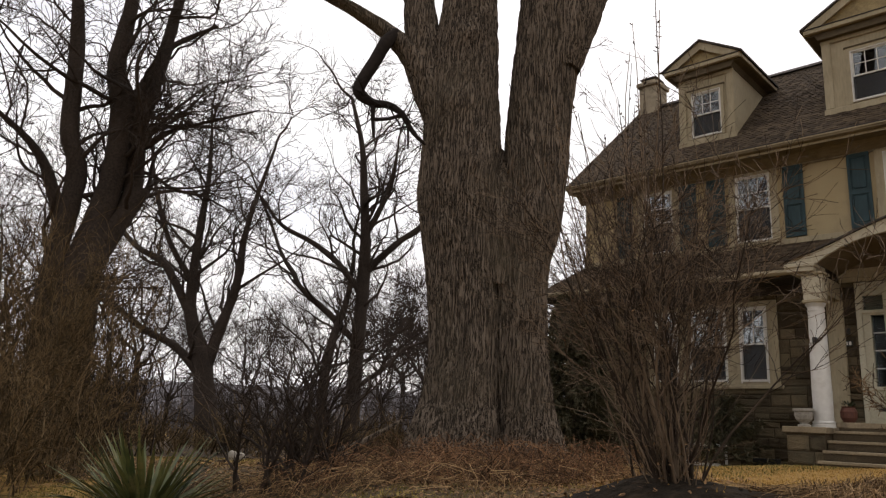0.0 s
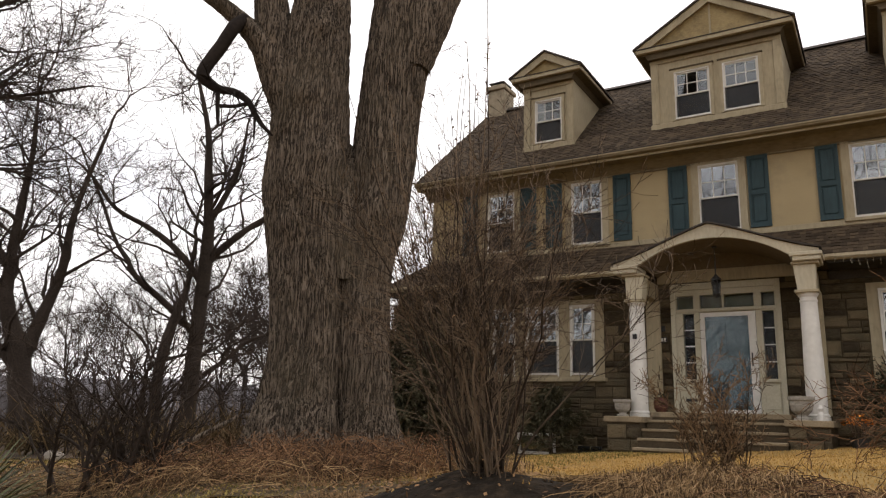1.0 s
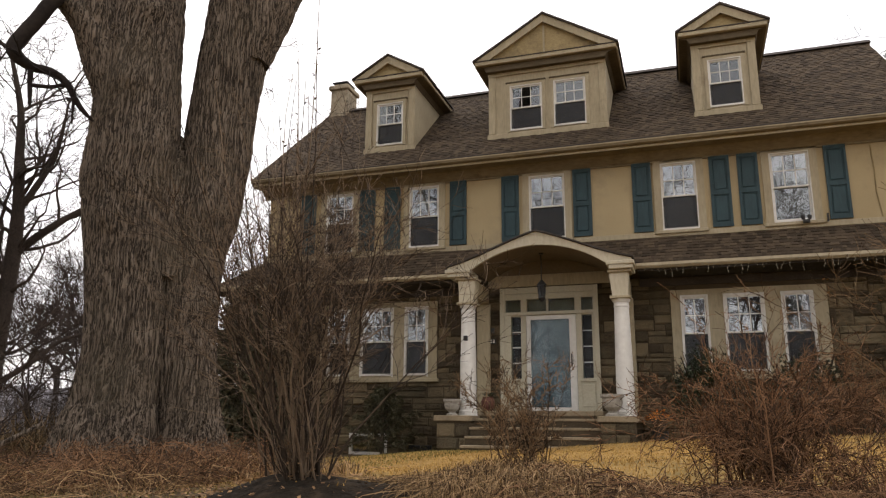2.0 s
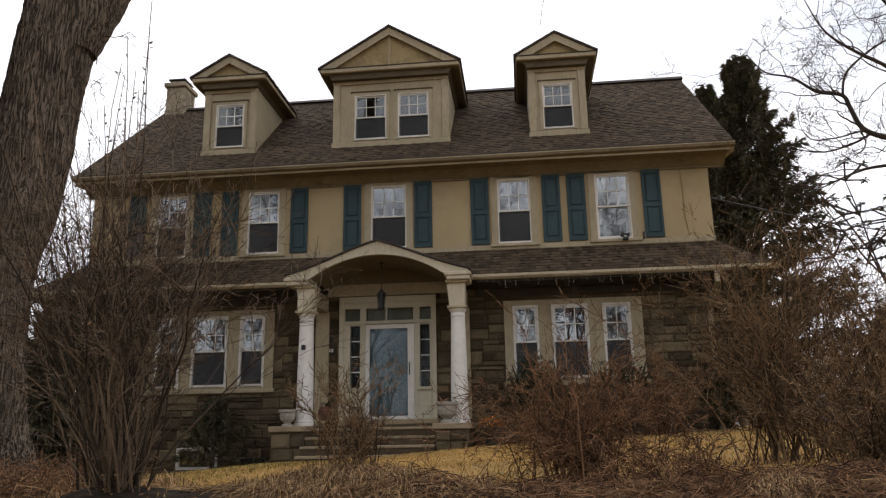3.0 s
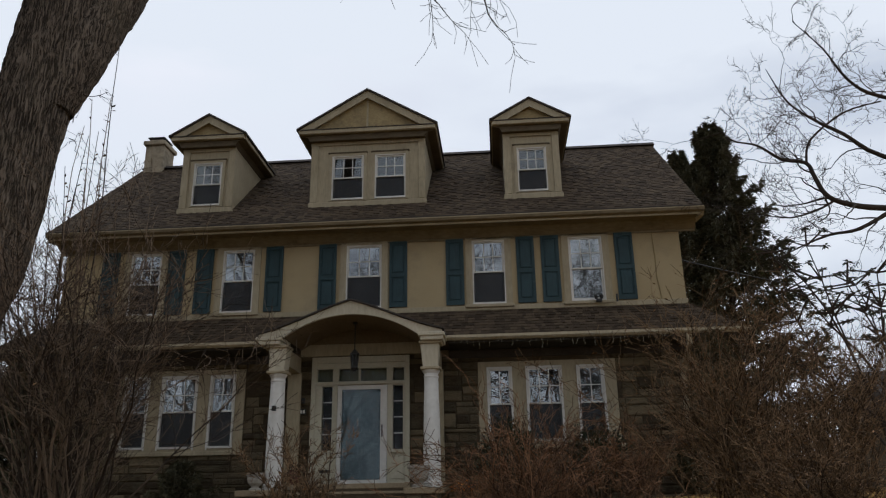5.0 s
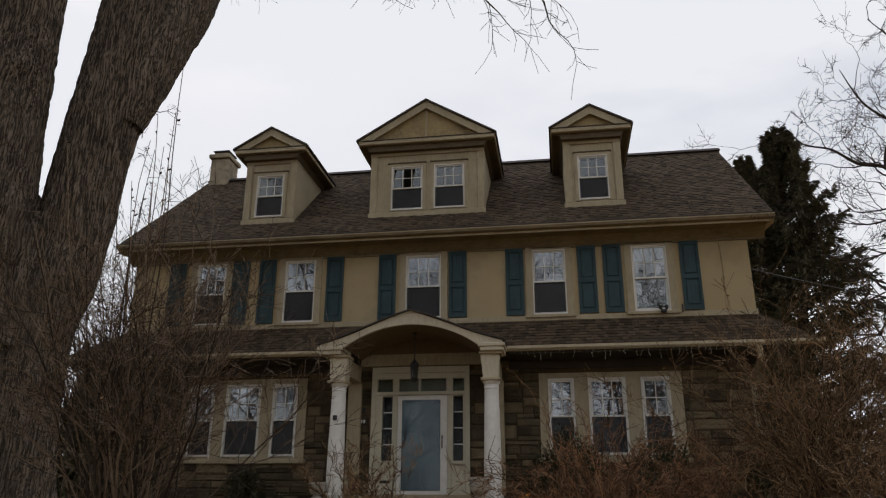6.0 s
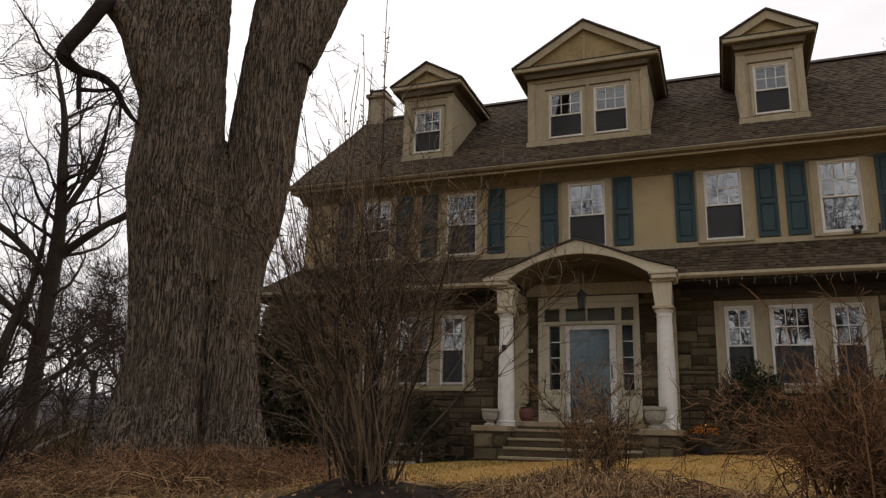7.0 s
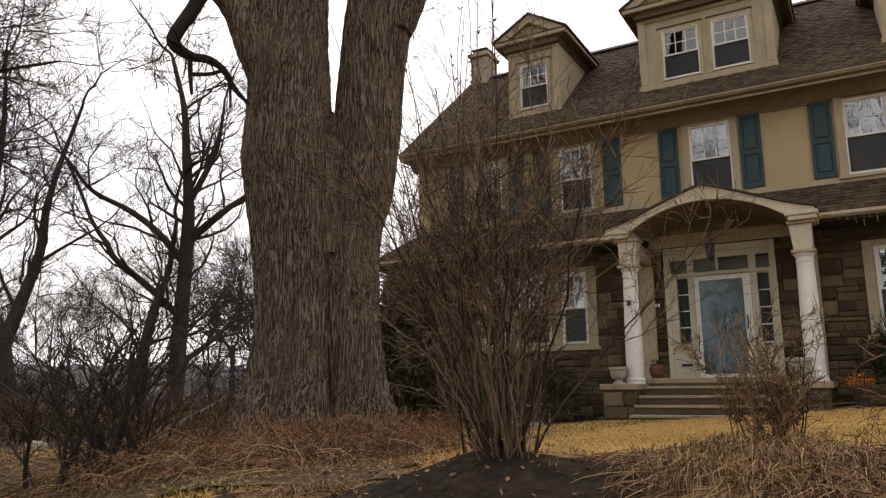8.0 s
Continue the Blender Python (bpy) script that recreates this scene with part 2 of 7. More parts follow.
# for sheets added behind the sidelights to make their panes dark
PANE_BACKING = surface("dark_pane_backing", (0.012, 0.009, 0.008), (0.030, 0.020, 0.018), 20, 3, 0.9, 0.0)
GROUND = surface("dry_winter_lawn", (0.205, 0.120, 0.036), (0.400, 0.248, 0.080), 9, 0.35, 0.95, 0.6, 0.04, stain=(0.10, 0.080, 0.032), stain_scale=0.22, stain_at=0.56)
BLACK = surface("black_metal", (0.012, 0.012, 0.012), (0.028, 0.027, 0.026), 60, 5, 0.5, 0.0)
# near black: the gloom of unlit rooms is put into the colour
DARK_IN = surface("painted_gloom", (0.030, 0.027, 0.024), (0.055, 0.050, 0.044), 8, 1, 0.9, 0.0)
BLIND = surface("pale_window_blind", (0.20, 0.195, 0.18), (0.27, 0.26, 0.245), 20, 3, 0.8, 0.0)
CERAMIC = surface("weathered_cast_stone", (0.20, 0.18, 0.15), (0.38, 0.35, 0.30), 25, 4, 0.85, 0.3, 0.006)
TERRACOTTA = surface("terracotta", (0.070, 0.026, 0.018), (0.135, 0.050, 0.030), 20, 4, 0.7, 0.1, 0.003)
ORANGE = surface("orange_flower", (0.55, 0.16, 0.015), (0.80, 0.32, 0.04), 20, 4, 0.7, 0.0, pieces=0.5)
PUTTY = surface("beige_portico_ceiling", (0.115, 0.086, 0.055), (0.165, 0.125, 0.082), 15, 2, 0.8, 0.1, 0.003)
CHIMNEY = surface("buff_rendered_chimney", (0.22, 0.18, 0.125), (0.36, 0.30, 0.215), 20, 2, 0.9, 0.4, 0.01, stain=(0.09, 0.075, 0.055), stain_scale=2.5, stain_at=0.58)
WIRE_WHITE = surface("dusty_wire", (0.17, 0.145, 0.10), (0.30, 0.265, 0.20), 10, 3, 0.5, 0.0)
PANE = glass("window_glass", 0.18)
DIM_PANE = glass("dim_glass", 0.0)
LANTERN_GLASS = glass("smoked_lantern_glass", 0.0, (0.25, 0.25, 0.25))
HOOD = surface("cream_hood_paint", (0.37, 0.325, 0.235), (0.49, 0.435, 0.32), 22, 1.5, 0.6, 0.1, 0.003, (1, 1, 0.3), stain=(0.26, 0.215, 0.14), stain_scale=2.2, stain_at=0.67)
DORMER_PANE = glass("dormer_glass", 0.05)
DOOR_GLASS = glass("storm_door_glass", 0.012, (0.80, 0.90, 0.92))
SCREEN = screen_mesh("insect_screen", (0.030, 0.030, 0.031), 0.42)


# ---- mesh helpers ----
def box(bm, x0, y0, z0, x1, y1, z1, bevel=0.0):
    lo, hi = Vector((min(x0, x1), min(y0, y1), min(z0, z1))), Vector((max(x0, x1), max(y0, y1), max(z0, z1)))
    made = bmesh.ops.create_cube(bm, size=1.0, matrix=Matrix.Translation((lo + hi) / 2) @ Matrix.Diagonal((*(hi - lo), 1)))
    if bevel:
        edges = {e for v in made["verts"] for e in v.link_edges}
        bmesh.ops.bevel(bm, geom=list(edges), offset=bevel, segments=1, affect="EDGES")
    return bm


def boxed(*dims, bevel=0.0):
    return box(bmesh.new(), *dims, bevel=bevel)


def prism(bm, outline, axis, a, b):
    """A flat outline, pulled along an axis from a to b. The outline gives the two other coordinates in order."""
    def at(p, v):
        q = list(p)
        q.insert("xyz".index(axis), v)
        return bm.verts.new(q)
    one, two = [at(p, a) for p in outline], [at(p, b) for p in outline]
    bm.faces.new(one)
    bm.faces.new(two[::-1])
    for i in range(len(outline)):
        k = (i + 1) % len(outline)
        bm.faces.new((one[k], one[i], two[i], two[k]))
    return bm


def turned(bm, profile, cx, cy, sides=24):
    """A solid turned round an upright axis, from (radius, height) pairs."""
    rings = [[bm.verts.new((cx + r * math.cos(2 * math.pi * i / sides), cy + r * math.sin(2 * math.pi * i / sides), z)) for i in range(sides)] for r, z in profile]
    for lo, hi in zip(rings, rings[1:]):
        for i in range(sides):
            k = (i + 1) % sides
            bm.faces.new((lo[i], lo[k], hi[k], hi[i]))
    bm.faces.new(rings[0][::-1])
    bm.faces.new(rings[-1])
    return bm


def mesh_of(name, bm, material, smooth=False):
    bmesh.ops.recalc_face_normals(bm, faces=bm.faces)
    data = bpy.data.meshes.new(name)
    bm.to_mesh(data)
    bm.free()
    data.materials.append(material)
    if smooth:
        data.shade_smooth()
    return data


def under(ob, parent):
    ob.parent = parent
    place = parent.location.copy() if parent.parent is None else parent.parent.location.copy()
    ob.matrix_parent_inverse = Matrix.Translation(-place) if parent.parent is None else Matrix.Identity(4)
    return ob


def part(name, bm, material, parent, label="", smooth=False):
    """Links a bmesh as one mesh under a thing or under a part."""
    ob = new(name, mesh_of(name, bm, material, smooth))
    ob.parent = parent
    if parent.type == "EMPTY":
        ob.matrix_parent_inverse = Matrix.Translation(-parent.location)
    return tagged(ob, label)


def raw_part(name, verts, faces, material, parent, label="", smooth=False):
    data = bpy.data.meshes.new(name)
    data.from_pydata(verts, [], faces)
    data.materials.append(material)
    if smooth:
        data.shade_smooth()
    ob = new(name, data)
    if parent:
        ob.parent = parent
        if parent.type == "EMPTY":
            ob.matrix_parent_inverse = Matrix.Translation(-parent.location)
    return tagged(ob, label)


def thing(name, at, label, category, group="", kind=""):
    ob = new(name)
    ob.location, ob.empty_display_size = at, 0.2
    return tagged(ob, label, category, group, kind)


def pierced(x0, x1, z0, z1, y0, y1, holes):
    """A wall along x with real openings (x0, x1, z0, z1) through it."""
    xs = sorted({x0, x1, *(v for h in holes for v in h[:2])})
    zs = sorted({z0, z1, *(v for h in holes for v in h[2:])})
    solid = {}
    for i in range(len(xs) - 1):
        for k in range(len(zs) - 1):
            cx, cz = (xs[i] + xs[i + 1]) / 2, (zs[k] + zs[k + 1]) / 2
            solid[i, k] = not any(a < cx < b and c < cz < d for a, b, c, d in holes)
    bm = bmesh.new()
    def quad(*pts):
        bm.faces.new([bm.verts.new(p) for p in pts])
    for (i, k), full in solid.items():
        if not full:
            continue
        a, b, c, d = xs[i], xs[i + 1], zs[k], zs[k + 1]
        quad((a, y0, c), (b, y0, c), (b, y0, d), (a, y0, d))
        quad((a, y1, c), (a, y1, d), (b, y1, d), (b, y1, c))
        if not solid.get((i - 1, k)):
            quad((a, y0, c), (a, y0, d), (a, y1, d), (a, y1, c))
        if not solid.get((i + 1, k)):
            quad((b, y0, c), (b, y1, c), (b, y1, d), (b, y0, d))
        if not solid.get((i, k - 1)):
            quad((a, y0, c), (a, y1, c), (b, y1, c), (b, y0, c))
        if not solid.get((i, k + 1)):
            quad((a, y0, d), (b, y0, d), (b, y1, d), (a, y1, d))
    bmesh.ops.remove_doubles(bm, verts=bm.verts, dist=1e-5)
    return bm


class Tubes:
    """Gathers tapered tubes for branches, stems and wires."""

    def __init__(self):
        self.verts, self.faces = [], []

    def add(self, points, radii, sides=4):
        start, count = len(self.verts), len(points)
        for i, p in enumerate(points):
            a, b = points[max(i - 1, 0)], points[min(i + 1, count - 1)]
            d = (b[0] - a[0], b[1] - a[1], b[2] - a[2])
            along = Vector(d).normalized()
            if i == 0:
                u = along.orthogonal()
            u = u - along * u.dot(along)
            if u.length < 1e-4:
                u = along.orthogonal()
            u.normalize()
            v = along.cross(u)
            for k in range(sides):
                c, s = math.cos(6.2832 * k / sides) * radii[i], math.sin(6.2832 * k / sides) * radii[i]
                self.verts.append((p[0] + u.x * c + v.x * s, p[1] + u.y * c + v.y * s, p[2] + u.z * c + v.z * s))
        for i in range(count - 1):
            for k in range(sides):
                m = (k + 1) % sides
                self.faces.append((start + i * sides + k, start + i * sides + m, start + (i + 1) * sides + m, start + (i + 1) * sides + k))

    def leaf(self, p, d, width, length, droop=0.0):
        """A small leaf: two triangles, folded a little along the middle."""
        d = Vector(d).normalized()
        side = d.cross(Vector((0.3, 0.2, 1))).normalized() * width / 2
        mid, tip = Vector(p) + d * length * 0.5, Vector(p) + d * length - Vector((0, 0, droop))
        s = len(self.verts)
        self.verts += [tuple(p), tuple(mid + side), tuple(tip), tuple(mid - side)]
        self.faces += [(s, s + 1, s + 2), (s, s + 2, s + 3)]

    def into(self, name, material, parent, label="", smooth=False):
        return raw_part(name, self.verts, self.faces, material, parent, label, smooth)


def grow(rng, coarse, fine, start, way, length, radius, depth, wander=0.22, lift=0.10, split=(4, 7), shrink=0.62, angle=(28, 60), least=0.004, thick=None):
    """A branch and all that grows from it. Wood down to depth 1 goes to coarse, the twigs to fine."""
    steps = (2, 4, 5, 7)[min(depth, 3)]
    p, d = Vector(start), Vector(way).normalized()
    pts, rads, ways = [p.copy()], [radius], [d.copy()]
    end = max(radius * (0.42 if depth else 0.5), least)
    for i in range(steps):
        d = d + Vector((rng.gauss(0, wander), rng.gauss(0, wander), rng.gauss(0, wander * 0.8) + lift))
        d.normalize()
        p = p + d * (length / steps)
        pts.append(p.copy())
        rads.append(radius + (end - radius) * (i + 1) / steps)
        ways.append(d.copy())
    (coarse if depth >= 2 else fine).add(pts, rads, 7 if depth >= 3 else (5 if depth == 2 else 3))
    if depth == 0:
        return
    for j in range(rng.randint(*split) + (2 if depth <= 2 else 0)):
        f = rng.uniform(0.25, 1.0) if depth < 3 else rng.uniform(0.35, 1.0)
        i = min(int(f * steps), steps - 1)
        s = f * steps - i
        q = pts[i].lerp(pts[i + 1], s)
        r = rads[i] + (rads[i + 1] - rads[i]) * s
        axis = ways[i].orthogonal()
        axis.rotate(Matrix.Rotation(rng.uniform(0, 6.2832), 3, ways[i]))
        w = ways[i].copy()
        w.rotate(Matrix.Rotation(radians(rng.uniform(*angle)), 3, axis))
        grow(rng, coarse, fine, q, w, length * shrink * rng.uniform(0.7, 1.15) * (1.15 - 0.45 * f), max(r * 0.62, least), depth - 1, wander, lift, split, shrink, angle, least)
    grow(rng, coarse, fine, pts[-1], ways[-1], length * shrink, max(end, least), depth - 1, wander, lift, split, shrink, angle, least)


# ---- the lie of the land ----
def smooth(a, b, v):
    t = min(max((v - a) / (b - a), 0.0), 1.0)
    return t * t * (3 - 2 * t)


STREET = -1.80


def brow(x):
    """Where the lawn ends and the bank begins to fall to the street."""
    return -10.6 - 2.5 * smooth(-3.5, 0.5, x)


def land(x, y):
    """Height of the ground: a lawn that falls to the left of the house, swells a little at the brow, and a bank down to the street."""
    lawn = -0.70 + 0.042 * min(max(x, -10.0), 9.0) + (0.034 * max(x + 10.0, -60.0) if x < -10 else 0.0)
    lawn -= 0.13 * (1 - smooth(-4.5, -1.5, x)) * smooth(-5.5, -1.5, y) * (1 - smooth(4.0, 14.0, y)) * smooth(-14.0, -9.0, x)
    lawn += 0.07 * smooth(-1.0, 2.5, x)
    lawn += 0.03 * smooth(0.0, 1.3, x) * smooth(-8.5, -12.4, y) - 0.05 * smooth(2.4, 3.4, x) * smooth(-9.5, -12.4, y)
    for mx, my, wide, high in ((1.25, -13.22, 0.45, 0.12), (2.18, -12.92, 0.32, 0.11)):
        lawn += high * math.exp(-((x - mx) ** 2 + (y - my) ** 2) / wide**2)
    crest = brow(x)
    drop = smooth(crest, crest - 4.2 + 1.8 * smooth(-3.5, 0.5, x), y)
    return lawn + (min(STREET, lawn) - lawn) * drop + 0.035 * noise.noise((x * 0.45, y * 0.45, 0.0)) + 0.015 * noise.noise((x * 2.1, y * 2.1, 4.0))


lines_x = sorted({*np.arange(0.1, 5.0, 0.1).round(3).tolist(), *np.arange(-14, 12.01, 0.3).round(3).tolist(), *np.arange(-60, -14, 2.0).tolist(), *np.arange(12, 60, 2.0).tolist(), *np.arange(-300, -60, 30.0).tolist(), *np.arange(60, 301, 30.0).tolist()})
lines_y = sorted({*np.arange(-14.5, -12.0, 0.1).round(3).tolist(), *np.arange(-18, 2.01, 0.3).round(3).tolist(), *np.arange(-60, -18, 3.0).tolist(), *np.arange(2, 60, 2.0).tolist(), *np.arange(-300, -60, 30.0).tolist(), *np.arange(60, 301, 30.0).tolist()})
gv = [(x, y, land(x, y)) for y in lines_y for x in lines_x]
nx = len(lines_x)
gf = [(j * nx + i, j * nx + i + 1, (j + 1) * nx + i + 1, (j + 1) * nx + i) for j in range(len(lines_y) - 1) for i in range(nx - 1)]
ground = raw_part("ground", gv, gf, GROUND, None, "dry golden winter lawn falling to a rough bank", True)
tagged(ground, category="lawn", kind="structure")

# ---- the house ----
EAVE_Y, EAVE_Z, RIDGE_Y, RIDGE_Z = -0.60, 5.78, 3.50, 9.27
SLOPE = (RIDGE_Z - EAVE_Z) / (RIDGE_Y - EAVE_Y)
WALL_X, BACK_Y = 7.20, 7.00
UPPER_WINDOWS = [(-5.58, -4.80), (-3.35, -2.56), (-0.42, 0.44), (2.49, 3.27), (4.68, 5.48)]
UPPER_Z = (3.80, 5.33)
SHUTTERS = [-6.06, -4.44, -3.77, -2.10, -0.84, 0.81, 2.11, 3.72, 4.28, 5.94]
LOWER_RIGHT, LOWER_LEFT = [(2.75, 3.30), (3.59, 4.37), (4.68, 5.27)], [(-5.36, -4.78), (-4.50, -3.67), (-3.39, -2.81)]
LOWER_Z = (0.80, 2.38)
TRIPLES = [(2.56, 5.52, 0.72, 2.50), (-5.56, -2.60, 0.72, 2.50)]
DOORWAY = (-1.07, 1.04, 0.0, 2.68)
CELLAR = (-4.72, -3.78, -0.97, -0.50)
house = thing("house", (0, 3.5, -0.9), "old three-storey house of brown stone and ochre stucco with shuttered windows", "house")

stone_holes = [DOORWAY, CELLAR, *TRIPLES]
wall_low = part("stone_wall", pierced(-WALL_X, WALL_X, -1.6, 3.0, 0.0, 0.35, stone_holes), MORTAR, house, "rough coursed brown schist wall with pale mortar")
upper_holes = [(a, b, *UPPER_Z) for a, b in UPPER_WINDOWS]
part("stucco_wall", pierced(-WALL_X, WALL_X, 3.0, 5.80, 0.0, 0.30, upper_holes), STUCCO, house, "weathered ochre stucco upper wall")
for side in (-1, 1):
    bm = bmesh.new()
    x0, x1 = side * WALL_X, side * (WALL_X - 0.3)
    prism(bm, [(0.35, -1.6), (BACK_Y, -1.6), (BACK_Y, 3.0), (0.35, 3.0)], "x", x0, x1)
    part("side_wall", bm, MORTAR, house, "brown stone side wall")
    bm = bmesh.new()
    prism(bm, [(0.30, 3.0), (BACK_Y, 3.0), (BACK_Y, 5.8), (RIDGE_Y, RIDGE_Z - 0.25), (0.30, 5.95)], "x", x0, x1)
    part("gable_wall", bm, STUCCO, house, "ochre stucco gable wall")
part("back_wall", boxed(-WALL_X, BACK_Y, -1.6, WALL_X, BACK_Y + 0.3, 5.8), STUCCO, house)
# floors and partitions darkened by colour so the rooms read as unlit
part("upper_floor", boxed(-6.9, 0.36, 2.75, 6.9, 6.98, 3.0), DARK_IN, house, "inner floor between the storeys, coloured dark as unlit")
part("attic_floor", boxed(-6.88, 0.32, 5.5, 6.88, 6.98, 5.7), DARK_IN, house, "attic floor, coloured dark as unlit")
part("inner_floor", boxed(-6.9, 0.36, -0.25, 6.9, 6.98, -0.02), DARK_IN, house, "inner ground floor, coloured dark as unlit")
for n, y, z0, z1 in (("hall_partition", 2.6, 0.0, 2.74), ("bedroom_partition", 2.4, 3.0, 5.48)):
    part(n, boxed(-6.88, y, z0, 6.88, y + 0.12, z1), DARK_IN, house, "partition behind the windows, coloured dark as an unlit room")

# roof slabs
bm = bmesh.new()
prism(bm, [(EAVE_Y, EAVE_Z - 0.05), (RIDGE_Y, RIDGE_Z - 0.05), (RIDGE_Y, RIDGE_Z - 0.25), (EAVE_Y, EAVE_Z - 0.16)], "x", -7.40, 7.66)
roof = part("roof", bm, SHINGLE, house, "brown asphalt-shingled gable roof")
bm = bmesh.new()
prism(bm, [(RIDGE_Y, RIDGE_Z), (2 * RIDGE_Y - EAVE_Y, EAVE_Z), (2 * RIDGE_Y - EAVE_Y, EAVE_Z - 0.15), (RIDGE_Y, RIDGE_Z - 0.2)], "x", -7.40, 7.66)
part("back_roof", bm, SHINGLE, house)
bm = bmesh.new()
prism(bm, [(RIDGE_Y - 0.16, RIDGE_Z - 0.10), (RIDGE_Y, RIDGE_Z + 0.035), (RIDGE_Y + 0.16, RIDGE_Z - 0.10)], "x", -7.41, 7.71)
part("ridge_cap", bm, ROOF_EDGE, house)

# cornice under the eave
bm = bmesh.new()
prism(bm, [(EAVE_Y - 0.07, EAVE_Z - 0.085), (EAVE_Y - 0.06, EAVE_Z - 0.16), (EAVE_Y - 0.01, EAVE_Z - 0.185), (EAVE_Y + 0.03, EAVE_Z - 0.185), (EAVE_Y + 0.03, EAVE_Z - 0.085)], "x", -7.40, 7.66)
part("gutter", bm, CORNICE, house, "weathered brown eave gutter")
part("gutter_lip", boxed(-7.40, EAVE_Y - 0.085, EAVE_Z - 0.112, 7.66, EAVE_Y - 0.071, EAVE_Z - 0.090), TRIM, house, "pale worn lip of the gutter")
bm = bmesh.new()
box(bm, -7.36, EAVE_Y + 0.035, EAVE_Z - 0.235, 7.60, EAVE_Y + 0.058, EAVE_Z - 0.168)
part("fascia_board", bm, TRIM, house, "beige fascia board under the gutter")
part("drip_edge", boxed(-7.41, EAVE_Y - 0.075, EAVE_Z - 0.083, 7.67, EAVE_Y + 0.03, EAVE_Z - 0.055), ROOF_EDGE, house)
bm = bmesh.new()
prism(bm, [(EAVE_Y + 0.06, EAVE_Z - 0.165), (EAVE_Y + 0.06, EAVE_Z - 0.21), (-0.24, EAVE_Z - 0.225), (-0.09, EAVE_Z - 0.36), (-0.035, EAVE_Z - 0.40), (-0.035, EAVE_Z - 0.44), (-0.002, EAVE_Z - 0.44), (-0.002, EAVE_Z - 0.165)], "x", -7.34, 7.56)
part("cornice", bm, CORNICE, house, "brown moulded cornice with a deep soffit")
for x0, x1 in ((-7.40, -7.28), (7.54, 7.66)):
    bm = bmesh.new()
    prism(bm, [(EAVE_Y, EAVE_Z - 0.17), (RIDGE_Y, RIDGE_Z - 0.26), (RIDGE_Y, RIDGE_Z - 0.48), (0.15, 5.60), (EAVE_Y + 0.1, EAVE_Z - 0.26)], "x", x0, x1)
    part("rake_board", bm, TRIM, house)
part("band_course", boxed(-WALL_X - 0.02, -0.035, 3.66, WALL_X + 0.02, -0.002, 3.775, bevel=0.006), TRIM, house, "beige band under the upper windows")

# the pent roof between the storeys
PENT_Y, PENT_Z, PENT_TOP = -0.92, 2.93, 3.70
PENT_L, PENT_R = -8.12, 8.15
bm = bmesh.new()
for l0, l1, u1, u0 in ((PENT_L, -1.40, -1.40, -WALL_X), (1.46, PENT_R, WALL_X, 1.46)):
    v = [bm.verts.new(p) for p in ((l0, PENT_Y, PENT_Z - 0.04), (l1, PENT_Y, PENT_Z - 0.04), (u1, -0.004, PENT_TOP - 0.04), (u0, -0.004, PENT_TOP - 0.04), (l0, PENT_Y, PENT_Z - 0.12), (l1, PENT_Y, PENT_Z - 0.12), (u1, -0.004, PENT_Z - 0.12), (u0, -0.004, PENT_Z - 0.12))]
    for f in ((0, 1, 2, 3), (4, 7, 6, 5), (0, 4, 5, 1), (1, 5, 6, 2), (3, 7, 4, 0), (2, 6, 7, 3)):
        bm.faces.new([v[i] for i in f])
pent = part("pent_roof", bm, SHINGLE, house, "brown shingled skirt roof between the storeys")
for side, px in ((-1, PENT_L), (1, PENT_R)):
    bm = bmesh.new()
    w = side * (WALL_X + 0.003)
    v = [bm.verts.new(p) for p in ((px, PENT_Y, PENT_Z), (w, 0.0, PENT_TOP), (w, 6.8, PENT_TOP), (px, 6.8, PENT_Z), (px, PENT_Y, PENT_Z - 0.12), (w, 0.0, PENT_Z - 0.12), (w, 6.8, PENT_Z - 0.12), (px, 6.8, PENT_Z - 0.12))]
    for f in ((0, 1, 2, 3), (4, 7, 6, 5), (0, 4, 5, 1), (1, 5, 6, 2), (2, 6, 7, 3), (3, 7, 4, 0)):
        bm.faces.new([v[i] for i in f])
    part("side_pent_roof", bm, SHINGLE, house)
for x0, x1 in ((PENT_L, -1.90), (1.96, PENT_R)):
    bm = bmesh.new()
    prism(bm, [(PENT_Y - 0.10, PENT_Z - 0.015), (PENT_Y - 0.11, PENT_Z - 0.07), (PENT_Y - 0.07, PENT_Z - 0.115), (PENT_Y - 0.004, PENT_Z - 0.115), (PENT_Y - 0.004, PENT_Z - 0.03)], "x", x0, x1)
    part("lower_gutter", bm, TRIM, house, "weathered pale gutter")
    # eave shade is put into the soffit colour; the frieze reuses roof-edge brown
    part("soffit", boxed(x0 + 0.02, PENT_Y + 0.02, PENT_Z - 0.16, x1 - 0.02, -0.06, PENT_Z - 0.124), DARK_IN, house, "soffit boards coloured near black for the eave's shade")
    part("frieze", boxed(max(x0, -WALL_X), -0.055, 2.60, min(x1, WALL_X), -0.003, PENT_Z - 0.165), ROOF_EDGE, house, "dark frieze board")

